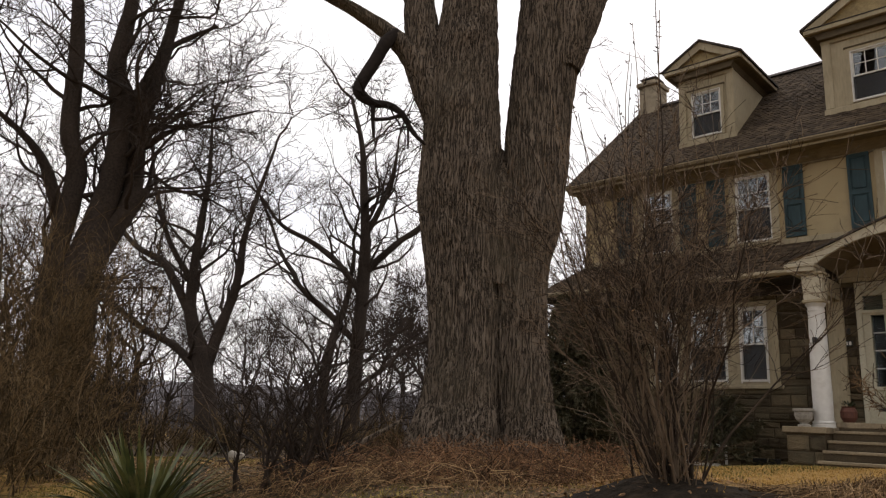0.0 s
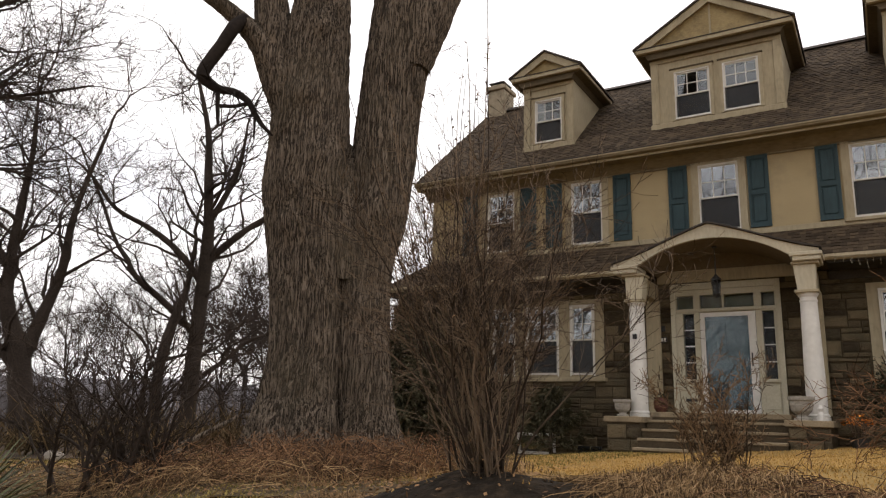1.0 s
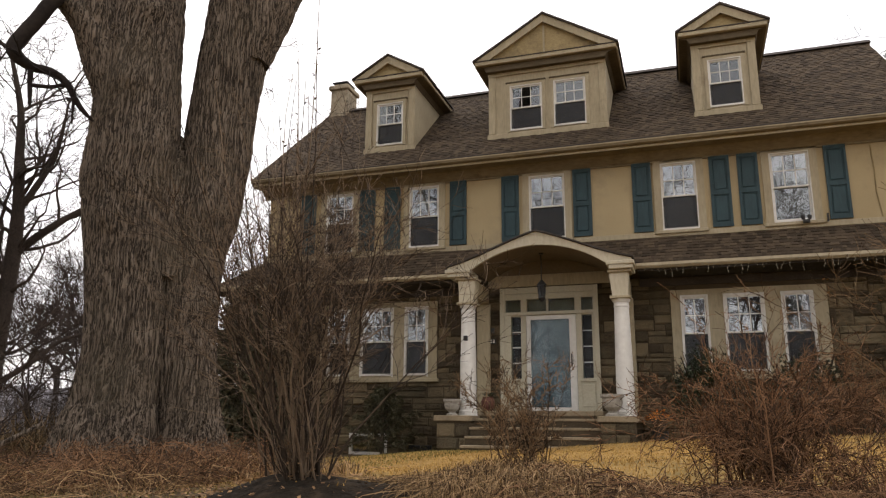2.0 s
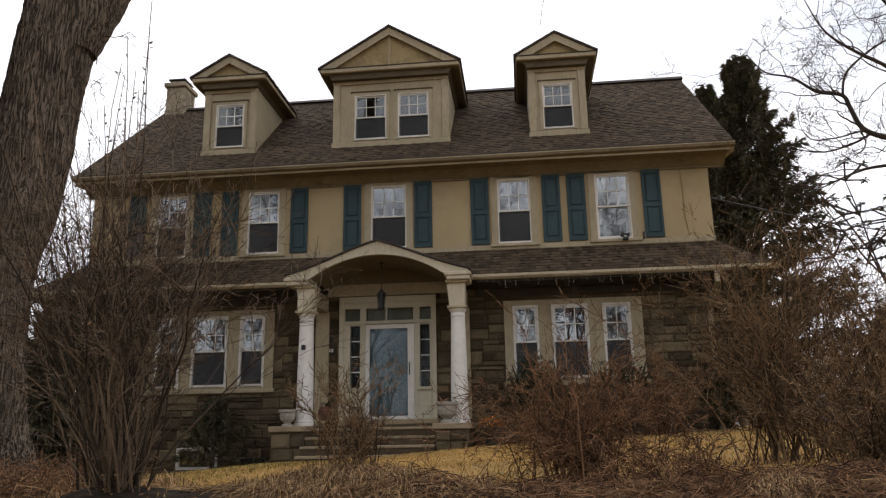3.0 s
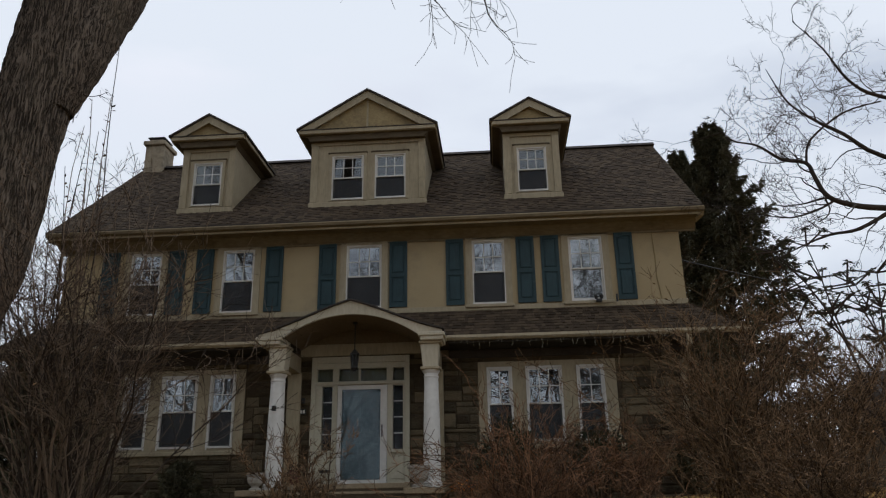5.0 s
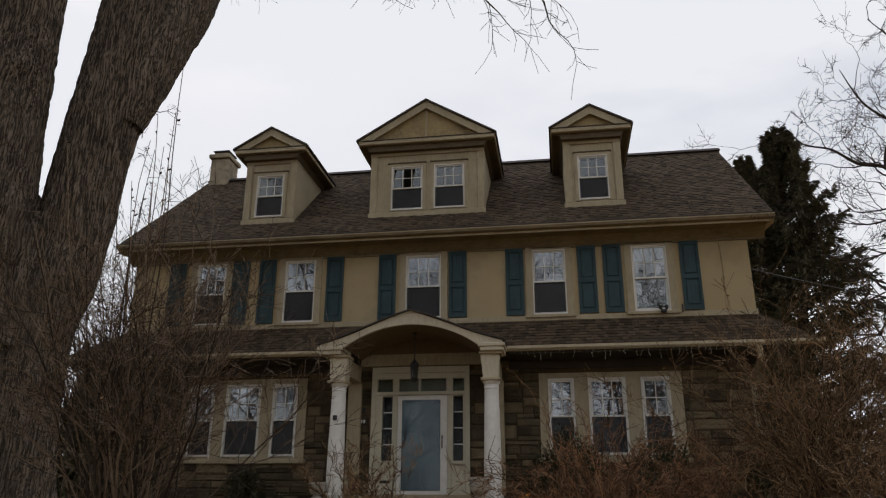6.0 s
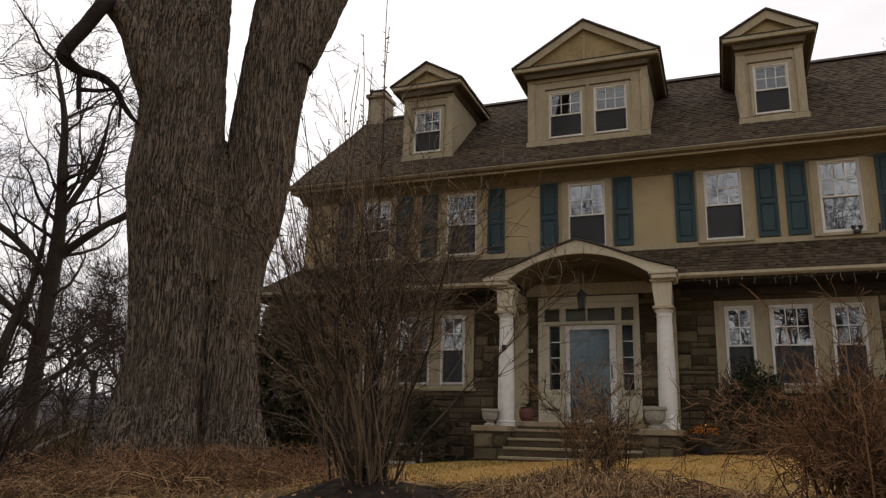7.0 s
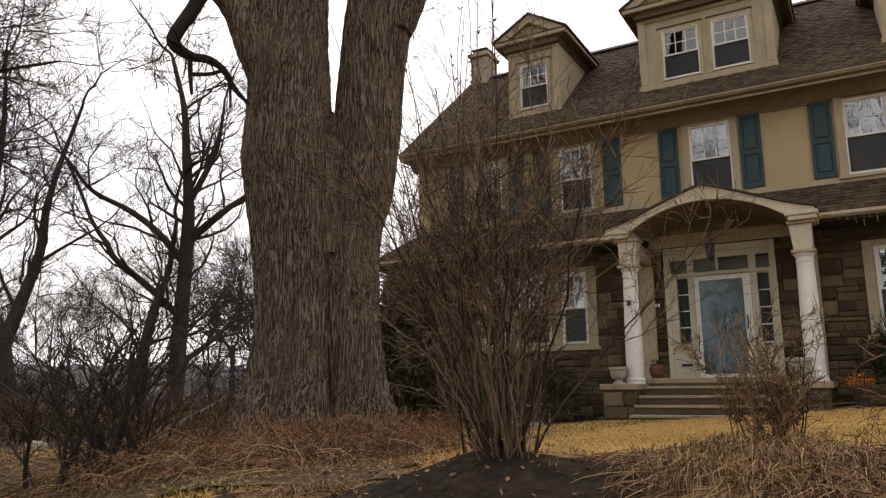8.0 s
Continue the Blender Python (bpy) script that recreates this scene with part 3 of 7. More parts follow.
# stones of the ground-floor wall
rng = random.Random(7)
def stone_mesh(n):
    r = random.Random(100 + n)
    j = lambda s: r.uniform(-s, s)
    out = [(-0.5, 0, -0.5), (0.5, 0, -0.5), (0.5, 0, 0.5), (-0.5, 0, 0.5)]
    ring = [(-0.5 + 0.02 + j(0.015), -0.6 + j(0.2), -0.5 + 0.05 + j(0.04)), (0.5 - 0.02 + j(0.015), -0.6 + j(0.2), -0.5 + 0.05 + j(0.04)), (0.5 - 0.02 + j(0.015), -0.6 + j(0.2), 0.5 - 0.05 + j(0.04)), (-0.5 + 0.02 + j(0.015), -0.6 + j(0.2), 0.5 - 0.05 + j(0.04))]
    face = [(x * 0.80 + j(0.05), -1.0 + j(0.25), z * 0.72 + j(0.05)) for x, _, z in ring]
    verts = out + ring + face
    faces = [(8, 9, 10, 11)]
    for base in (0, 4):
        for i in range(4):
            k = (i + 1) % 4
            faces.append((base + i, base + k, base + 4 + k, base + 4 + i))
    return verts, faces
STONES = [stone_mesh(n) for n in range(7)]
stone_data = []
for verts, faces in STONES:
    d = bpy.data.meshes.new("stone")
    d.from_pydata(verts, [], faces)
    d.materials.append(STONE)
    stone_data.append(d)
spots, z = [], -1.42
while z < 2.78:
    band = min(rng.uniform(0.38, 0.60), 2.80 - z)
    if 2.80 - z - band < 0.15:
        band = 2.80 - z
    x = -WALL_X + rng.uniform(-0.3, 0.0)
    while x < WALL_X:
        wide = rng.uniform(0.42, 1.15)
        rows = [rng.uniform(0.6, 1.7) for _ in range(max(1, rng.choice((2, 2, 3, 3, 4)) if band > 0.25 else 1))]
        low = z
        for share in rows:
            h = band * share / sum(rows)
            count = 1 if h < 0.10 else rng.choice((1, 1, 2, 2, 3)) if wide > 0.6 else rng.choice((1, 1, 2))
            cuts = [0.0] + sorted((k + rng.uniform(-0.22, 0.22)) / count for k in range(1, count)) + [1.0]
            for f0, f1 in zip(cuts, cuts[1:]):
                a, b = max(x + wide * f0, -WALL_X), min(x + wide * f1, WALL_X)
                for ha, hb, hc, hd in stone_holes:
                    if low + h > hc + 0.02 and low < hd - 0.02 and b > ha and a < hb:
                        if a < ha - 0.06:
                            b = min(b, ha)
                        elif b > hb + 0.06:
                            a = max(a, hb)
                        else:
                            a = b
                if b - a > 0.07:
                    spots.append((a + rng.uniform(0.005, 0.014), b - rng.uniform(0.005, 0.014), low + rng.uniform(0.004, 0.011), low + h - rng.uniform(0.004, 0.011), rng.randrange(7), rng.uniform(0.012, 0.045)))
            low += h
        x += wide
    z += band
spots.sort(key=lambda s: abs((s[0] + s[1]) / 2 - 1.2) + 1.2 * abs((s[2] + s[3]) / 2 - 0.9))
STONE_SPOTS = spots
rest_v, rest_f = [], []
for a, b, c, d, n, deep in spots[300:]:
    base = len(rest_v)
    rest_v += [((a + b) / 2 + x * (b - a), y * deep - 0.002, (c + d) / 2 + zz * (d - c)) for x, y, zz in STONES[n][0]]
    rest_f += [tuple(base + i for i in f) for f in STONES[n][1]]
tagged(raw_part("stonework", rest_v, rest_f, STONE, wall_low), kind="stuff")


# ---- windows, shutters ----
def window(cx, w, z0, z1, y, parent, name="window", casing=0.13, lites=(3, 2), blind=0.0, pane=None, screen=True, sill=True, label=""):
    """A double-hung sash window: casing, two sashes, panes, glazing bars, screen and sill. y is the wall's face."""
    x0, x1 = cx - w / 2, cx + w / 2
    mid = z0 + (z1 - z0) * 0.50
    bm = bmesh.new()
    for d in ((x0 - casing, z0 - 0.03, x0 + 0.02, z1 + casing), (x1 - 0.02, z0 - 0.03, x1 + casing, z1 + casing), (x0 + 0.02, z1 - 0.02, x1 - 0.02, z1 + casing)):
        box(bm, d[0], y - 0.035, d[1], d[2], y + 0.10, d[3])
    win = part(name, bm, TRIM if casing else WHITE, parent, label)
    def frame_of(n, a, b, c, d, ya, yb, t, mat):
        f = bmesh.new()
        for q in ((a, c, a + t, d), (b - t, c, b, d), (a + t, c, b - t, c + t), (a + t, d - t, b - t, d)):
            box(f, q[0], ya, q[1], q[2], yb, q[3])
        return part(n, f, mat, win)
    frame_of("outer_frame", x0 + 0.004, x1 - 0.004, z0 + 0.004, z1 - 0.004, y - 0.03, y + 0.09, 0.04, WHITE)
    frame_of("upper_sash", x0 + 0.046, x1 - 0.046, mid - 0.02, z1 - 0.046, y + 0.0, y + 0.035, 0.032, WHITE)
    frame_of("lower_sash", x0 + 0.046, x1 - 0.046, z0 + 0.046, mid + 0.015, y + 0.04, y + 0.075, 0.034, WHITE)
    a, b, c, d = x0 + 0.078, x1 - 0.078, mid + 0.012, z1 - 0.078
    part("upper_pane", boxed(a, y + 0.016, c, b, y + 0.020, d), pane or PANE, win).visible_shadow = False
    part("lower_pane", boxed(a, y + 0.056, z0 + 0.08, b, y + 0.060, mid - 0.019), pane or PANE, win).visible_shadow = False
    for i in range(1, lites[0]):
        x = a + (b - a) * i / lites[0]
        part("glazing_bar", boxed(x - 0.009, y + 0.004, c, x + 0.009, y + 0.014, d), WHITE, win)
    for i in range(1, lites[1]):
        zz = c + (d - c) * i / lites[1]
        part("glazing_bar", boxed(a, y + 0.0045, zz - 0.009, b, y + 0.0135, zz + 0.009), WHITE, win)
    if screen:
        part("insect_screen", boxed(x0 + 0.048, y + 0.030, z0 + 0.05, x1 - 0.048, y + 0.032, mid - 0.02), SCREEN, win, "dark insect screen")
    if blind:
        part("blind", boxed(x0 + 0.02, y + 0.16, z1 - (z1 - z0) * blind, x1 - 0.02, y + 0.17, z1), BLIND, win, "pale pulled-down blind")
    if sill:
        part("sill", boxed(x0 - casing - 0.03, y - 0.085, z0 - 0.075, x1 + casing + 0.03, y + 0.0, z0 - 0.005, bevel=0.008), TRIM, win)
    return win


for i, (a, b) in enumerate(UPPER_WINDOWS):
    window((a + b) / 2, b - a, *UPPER_Z, 0.0, house, blind=(0.0, 0.0, 0.0, 0.0, 0.96)[i], screen=i != 4, label="white double-hung sash window with six small upper panes")
part("curtain", prism(bmesh.new(), [(-3.30, 5.28), (-3.05, 5.28), (-2.72, 4.62), (-2.80, 4.55), (-3.02, 4.80), (-3.30, 4.62)], "y", 0.085, 0.092), WHITE, house, "white curtain drawn to one side")
for x in SHUTTERS:
    z0, z1, y = 3.80, 5.36, -0.012
    half = 0.205
    bm = bmesh.new()
    for q in ((x - half, z0, x - half + 0.05, z1), (x + half - 0.05, z0, x + half, z1), (x - half + 0.05, z0, x + half - 0.05, z0 + 0.09), (x - half + 0.05, z1 - 0.08, x + half - 0.05, z1), (x - half + 0.05, z0 + 0.70, x + half - 0.05, z0 + 0.79)):
        box(bm, q[0], y - 0.04, q[1], q[2], y, q[3])
    box(bm, x - half + 0.05, y - 0.018, z0 + 0.09, x + half - 0.05, y - 0.004, z1 - 0.08)
    sh = part("shutter", bm, SHUTTER, house, "faded dark teal panelled wooden shutter")
    for c, d in ((z0 + 0.12, z0 + 0.67), (z0 + 0.82, z1 - 0.11)):
        part("raised_panel", boxed(x - half + 0.08, y - 0.034, c, x + half - 0.08, y - 0.019, d, bevel=0.012), SHUTTER, sh)

for (tx0, tx1, tz0, tz1), sashes in zip(TRIPLES, (LOWER_RIGHT, LOWER_LEFT)):
    part("window_surround", pierced(tx0, tx1, tz0, tz1, -0.03, 0.18, [(a, b, *LOWER_Z) for a, b in sashes]), TRIM, house, "beige painted surround of three windows")
    part("window_sill", boxed(tx0 - 0.06, -0.11, tz0 - 0.07, tx1 + 0.06, 0.0, tz0 + 0.012, bevel=0.01), TRIM, house, "beige sill under three windows")
    for i, (a, b) in enumerate(sashes):
        window((a + b) / 2, b - a, *LOWER_Z, -0.03, house, casing=0.0, lites=((2, 2), (3, 2), (2, 2))[i], blind=0.55 if a > 4.6 or a < 0 else 0.0, sill=False, label="white double-hung sash of a triple window")
a, b, c, d = CELLAR
bm = bmesh.new()
for q in ((a, c, a + 0.06, d), (b - 0.06, c, b, d), (a + 0.06, c, b - 0.06, c + 0.06), (a + 0.06, d - 0.06, b - 0.06, d)):
    box(bm, q[0], -0.02, q[1], q[2], 0.08, q[3])
cellar = part("cellar_window", bm, WHITE, house, "low white-framed cellar window")
part("pane", boxed(a + 0.06, 0.03, c + 0.06, b - 0.06, 0.036, d - 0.06), PANE, cellar)
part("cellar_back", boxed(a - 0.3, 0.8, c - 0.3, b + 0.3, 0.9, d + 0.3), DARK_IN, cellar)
vent = part("crawl_vent", boxed(-3.24, -0.055, -0.92, -2.70, -0.004, -0.74, bevel=0.006), BLACK, house, "dark crawl-space vent")
for i in range(5):
    part("louvre", boxed(-3.2, -0.070, -0.905 + i * 0.034, -2.74, -0.056, -0.887 + i * 0.034), BLACK, vent)


# ---- dormers ----
def dormer(cx, wall, eave, z_eave, z_apex, openings):
    """A gabled dormer on the front slope."""
    front, lip, base = 0.20, -0.06, 6.40
    back = (z_eave - EAVE_Z) / SLOPE + EAVE_Y
    foot = EAVE_Z + (front - EAVE_Y) * SLOPE
    top = z_eave - 0.10
    body = part("dormer", pierced(cx - wall, cx + wall, base, top - 0.16, front, front + 0.16, openings), TRIM, house, "beige gabled dormer with weathered paint")
    for s in (-1, 1):
        bm = bmesh.new()
        prism(bm, [(front + 0.161, foot - 0.05), (front + 0.161, top - 0.16), (back + 0.1, top - 0.16)], "x", cx + s * wall, cx + s * (wall - 0.12))
        part("cheek", bm, TRIM, body)
        px = cx + s * (wall - 0.085)
        part("pilaster", boxed(px - 0.085, front - 0.032, base + 0.12, px + 0.085, front - 0.002, top - 0.17, bevel=0.008), TRIM, body)
    part("base_board", boxed(cx - wall - 0.03, front - 0.05, base - 0.03, cx + wall + 0.03, front - 0.001, base + 0.11, bevel=0.01), TRIM, body)
    bm = bmesh.new()
    prism(bm, [(cx - eave, z_eave), (cx + eave, z_eave), (cx + eave, top), (cx + eave - 0.06, top - 0.03), (cx + wall + 0.08, top - 0.05), (cx + wall + 0.02, top - 0.159), (cx - wall - 0.02, top - 0.159), (cx - wall - 0.08, top - 0.05), (cx - eave + 0.06, top - 0.03), (cx - eave, top)], "y", lip + 0.10, back)
    # overhang shade is carried by the soffit's dark colour
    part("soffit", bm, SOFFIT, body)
    part("cornice", boxed(cx - eave - 0.01, lip, top - 0.005, cx + eave + 0.01, lip + 0.099, z_eave - 0.005, bevel=0.012), TRIM, body)
    part("frieze", boxed(cx - wall - 0.01, front - 0.04, top - 0.24, cx + wall + 0.01, front - 0.001, top - 0.155), TRIM, body)
    # thin dark strip added as the shadow line between cornice and pediment
    part("cornice_shadow_line", boxed(cx - eave - 0.02, lip - 0.012, z_eave - 0.004, cx + eave + 0.02, lip + 0.009, z_eave + 0.016), ROOF_EDGE, body)
    # window heads drawn as dark lines in the shade-dark soffit brown
    for a, b, c, d in openings:
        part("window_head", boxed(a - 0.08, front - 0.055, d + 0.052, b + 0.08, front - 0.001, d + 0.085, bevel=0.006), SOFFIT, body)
    rise = (z_apex - z_eave) / eave
    bm = bmesh.new()
    prism(bm, [(cx - eave + 0.05, z_eave), (cx + eave - 0.05, z_eave), (cx, z_apex - 0.08)], "y", lip + 0.10, lip + 0.22)
    part("tympanum", bm, PANEL, body, "stained ochre pediment panel")
    for s in (-1, 1):
        bm = bmesh.new()
        prism(bm, [(cx + s * (eave + 0.05), z_eave - 0.01), (cx, z_apex + 0.01), (cx, z_apex - 0.17), (cx + s * (eave - 0.26), z_eave - 0.0)], "y", lip + 0.01, lip + 0.10)
        part("raking_cornice", bm, TRIM, body)
        bm = bmesh.new()
        prism(bm, [(cx + s * (eave - 0.235), z_eave + 0.0), (cx, z_apex - 0.155), (cx, z_apex - 0.20), (cx + s * (eave - 0.32), z_eave + 0.0)], "y", lip - 0.004, lip + 0.009)
        part("bed_mould", bm, TRIM, body)
        far = (z_apex - EAVE_Z) / SLOPE + EAVE_Y
        bm = bmesh.new()
        e0, e1 = cx + s * (eave + 0.07), cx
        q = [(e0, lip - 0.03, z_eave - 0.01), (e1, lip - 0.03, z_apex + 0.012), (e1, min(far, RIDGE_Y + 0.4), z_apex + 0.012), (e0, back, z_eave - 0.01)]
        lo = [bm.verts.new((x, y, z)) for x, y, z in q]
        hi = [bm.verts.new((x, y, z + 0.05)) for x, y, z in q]
        bm.faces.new(lo)
        bm.faces.new(hi)
        for i in range(4):
            bm.faces.new((lo[i], lo[(i + 1) % 4], hi[(i + 1) % 4], hi[i]))
        part("dormer_roof", bm, ROOF_EDGE, body, "dark shingled dormer roof")
        part("side_fascia", boxed(cx + s * eave, lip + 0.1, top, cx + s * (eave + 0.03), back, z_eave - 0.012), TRIM, body)
    if eave > 1.3:
        part("king_post", boxed(cx - 0.022, lip + 0.075, z_eave + 0.0, cx + 0.022, lip + 0.099, z_apex - 0.16), TRIM, body)
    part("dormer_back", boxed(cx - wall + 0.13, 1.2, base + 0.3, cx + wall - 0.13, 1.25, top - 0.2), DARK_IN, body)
    for a, b, c, d in openings:
        window((a + b) / 2, b - a, c, d, front, house, "dormer_window", casing=0.05, pane=DORMER_PANE, sill=False, label="white sash window of a dormer")
    return body


dormer(0.02, 1.41, 1.68, 8.36, 9.38, [(-0.88, -0.06, 6.56, 7.74), (0.18, 0.97, 6.56, 7.74)])
dormer(4.01, 0.67, 0.92, 8.36, 8.90, [(3.64, 4.38, 6.57, 7.73)])
dormer(-3.99, 0.67, 0.92, 8.36, 8.91, [(-4.37, -3.61, 6.57, 7.73)])

# chimney at the left end of the ridge
bm = bmesh.new()
box(bm, -7.28, 3.2, 8.6, -6.72, 3.9, 9.86, bevel=0.015)
chimney = part("chimney", bm, CHIMNEY, house, "buff rendered chimney with a stepped cap")
part("chimney_cap", boxed(-7.34, 3.12, 9.861, -6.66, 3.98, 10.0, bevel=0.02), CHIMNEY, chimney)
part("chimney_crown", boxed(-7.22, 3.3, 10.001, -6.82, 3.8, 10.12, bevel=0.02), CHIMNEY, chimney)
part("flue_lid", boxed(-7.28, 3.26, 10.14, -6.76, 3.84, 10.17), BLACK, chimney)

# ---- the entrance ----
dx0, dx1 = DOORWAY[0], DOORWAY[1]
lights = [(-0.86, -0.63, 0.70, 2.06), (0.70, 0.92, 0.70, 2.06), (-0.52, 0.58, 0.0, 2.08), (-0.98, -0.63, 2.16, 2.44), (-0.50, -0.06, 2.16, 2.44), (-0.02, 0.56, 2.16, 2.44), (0.70, 0.95, 2.16, 2.44)]
entry = part("door_surround", pierced(dx0, dx1, 0.0, 2.68, -0.05, 0.14, lights), CREAM, house, "cream painted door surround with sidelights and transom")
bm = bmesh.new()
for d in ((dx0 - 0.03, 0.0, dx0 + 0.07, 2.70), (dx1 - 0.07, 0.0, dx1 + 0.03, 2.70), (dx0 + 0.07, 2.56, dx1 - 0.07, 2.70), (dx0 + 0.07, 2.085, dx1 - 0.07, 2.145)):
    box(bm, d[0], -0.085, d[1], d[2], -0.052, d[3], bevel=0.006)
part("moulding", bm, CREAM, entry)
for a, b, c, d in lights:
    if c == 0.0:
        continue
    part("pane", boxed(a, 0.04, c, b, 0.046, d), DIM_PANE, entry)
    if c < 1:
        for i in range(1, 4):
            zz = c + (d - c) * i / 4
            part("glazing_bar", boxed(a, 0.02, zz - 0.011, b, 0.038, zz + 0.011), WHITE, entry)
# added sheets: dark behind the sidelights, beige behind the transom, to tone the panes
for a, b, c, d in ((-0.90, -0.59, 0.66, 2.10), (0.66, 0.96, 0.66, 2.10), (-1.0, 0.98, 2.14, 2.46)):
    part("lining", boxed(a, 0.145, c, b, 0.15, d), PANE_BACKING if c < 1 else TRIM, entry, "sheet added behind the small panes to set their tone")
for a, b in ((-0.90, -0.59), (0.67, 0.95)):
    part("panel", boxed(a, -0.066, 0.10, b, -0.051, 0.58, bevel=0.01), CREAM, entry)
    part("panel_sill", boxed(a - 0.03, -0.10, 0.63, b + 0.03, -0.051, 0.69, bevel=0.006), CREAM, entry)
part("mail_slot", boxed(-0.86, -0.075, 0.24, -0.64, -0.067, 0.30, bevel=0.003), BLACK, entry, "black mail slot")
bm = bmesh.new()
for q in ((-0.51, 0.02, -0.42, 2.07), (0.43, 0.02, 0.57, 2.07), (-0.42, 1.98, 0.43, 2.07), (-0.42, 0.02, 0.43, 0.09)):
    box(bm, q[0], -0.04, q[1], q[2], 0.0, q[3])
door = part("storm_door", bm, WHITE, house, "white storm door with one tall pane")
part("pane", boxed(-0.42, -0.024, 0.09, 0.43, -0.018, 1.98), DOOR_GLASS, door).visible_shadow = False
bm = bmesh.new()
box(bm, 0.462, -0.10, 0.95, 0.488, -0.075, 1.22, bevel=0.006)
box(bm, 0.465, -0.076, 0.98, 0.485, -0.041, 1.01)
box(bm, 0.465, -0.076, 1.16, 0.485, -0.041, 1.19)
part("handle", bm, BLACK, door, "black pull handle")
inner = part("front_door", boxed(-0.51, 0.06, 0.01, 0.57, 0.11, 2.075), SLATE, house, "slate-blue wooden front door behind the storm door")
for c, d in ((0.2, 0.85), (1.0, 1.85)):
    for a, b in ((-0.40, -0.02), (0.08, 0.46)):
        part("panel", boxed(a, 0.045, c, b, 0.059, d, bevel=0.01), SLATE, inner)
plaque = part("number_plaque", boxed(-1.42, -0.075, 1.47, -1.20, -0.05, 1.58, bevel=0.004), BLACK, house, "small dark number plaque with pale bars")
for i in range(3):
    part("pale_bar", boxed(-1.395 + i * 0.064, -0.079, 1.49, -1.352 + i * 0.064, -0.0755, 1.56), WHITE, plaque)
bell = part("wall_box", boxed(-1.31, -0.08, 1.70, -1.23, -0.05, 1.82, bevel=0.006), BLACK, house, "small dark wall box")

# portico
porch_floor = part("porch_floor", boxed(-1.27, -1.36, -0.10, 1.24, -0.004, 0.0, bevel=0.012), FLAG, house, "brown stone porch floor")
for i in range(4):
    z = -0.165 * (i + 1) + 0.015
    part("step", boxed(-1.262, -1.36 - 0.30 * (i + 1), z - 0.155, 1.232, -1.355 - 0.30 * i if i else -1.365, z - 0.05), MORTAR, house)
    part("tread", boxed(-1.266, -1.385 - 0.30 * (i + 1), z - 0.049, 1.236, -1.362 - 0.30 * i, z, bevel=0.008), FLAG, house, "worn brown stone tread")
part("porch_base", boxed(-1.26, -1.35, -1.3, 1.23, -0.05, -0.101), MORTAR, house)
part("step_base", boxed(-1.258, -2.53, -1.4, 1.228, -1.37, -0.68), MORTAR, house)
COLUMN_Y = -1.32
for s, cx in ((-1, -1.47), (1, 1.66)):
    x0, x1 = (-1.90, -1.275) if s < 0 else (1.245, 1.88)
    pier = part("pier", boxed(x0, -2.05, -1.3, x1, -0.05, -0.21), MORTAR, house, "dark stone pier with a slab on top")
    part("pier_cap", boxed(x0 - 0.05, -2.10, -0.209, x1 + 0.05, -0.045, -0.10, bevel=0.012), FLAG, pier)
    r2 = random.Random(30 + s)
    z = -1.2
    while z < -0.25:
        h = min(r2.uniform(0.16, 0.28), -0.215 - z)
        x = x0
        while x < x1 - 0.04:
            w = min(r2.uniform(0.22, 0.5), x1 - x)
            st = new("stone", r2.choice(stone_data))
            st.location, st.scale = ((x + w / 2), -2.05, z + h / 2), (w - 0.012, 0.03, h - 0.012)
            st.parent = pier
            x += w
        z += h
    bm = bmesh.new()
    b = -0.099
    turned(bm, [(0.20, b), (0.20, b + 0.05), (0.185, b + 0.055), (0.195, b + 0.08), (0.185, b + 0.105), (0.165, b + 0.115), (0.170, b + 0.6), (0.163, 1.0), (0.142, 1.98), (0.152, 2.0), (0.152, 2.02), (0.142, 2.03), (0.142, 2.07), (0.165, 2.10), (0.178, 2.13), (0.178, 2.145)], cx, COLUMN_Y, 32)
    col = part("column", bm, WHITE, house, "white painted round wooden column, chipped", smooth=False)
    part("abacus", boxed(cx - 0.20, COLUMN_Y - 0.20, 2.146, cx + 0.20, COLUMN_Y + 0.20, 2.20, bevel=0.008), TRIM, col)
    # a tapered block over the column, running back to the wall as a beam
    bm = bmesh.new()
    prism(bm, [(cx - 0.15, 2.201), (cx + 0.15, 2.201), (cx + (0.20 if s < 0 else 0.17), 2.66), (cx - (0.17 if s < 0 else 0.20), 2.66)], "y", COLUMN_Y - 0.17, COLUMN_Y + 0.17)
    part("impost_block", bm, HOOD, col)
    part("block_mould", boxed(cx - 0.23, COLUMN_Y - 0.22, 2.661, cx + 0.23, COLUMN_Y + 0.20, 2.715, bevel=0.01), TRIM, col)
    part("side_beam", boxed(cx - 0.12, COLUMN_Y + 0.171, 2.36, cx + 0.12, -0.06, 2.70), TRIM, house, "beige beam from the column to the wall")
    pa = cx - s * 0.0
    part("wall_pilaster", boxed(pa - 0.15, -0.13, 0.0, pa + 0.15, -0.05, 2.355, bevel=0.008), TRIM, house, "flat pilaster behind the column")
# vaulted hood: gabled outside, a segmental arch inside
FRONT_Y = -1.58
arch_half, spring, crown = 1.37, 2.86, 3.30
rise = crown - spring
radius = (arch_half**2 + rise**2) / (2 * rise)
arc = []
for i in range(25):
    a = -1 + 2 * i / 24
    x = a * arch_half
    arc.append((x + 0.03, crown - radius + math.sqrt(radius**2 - x * x)))
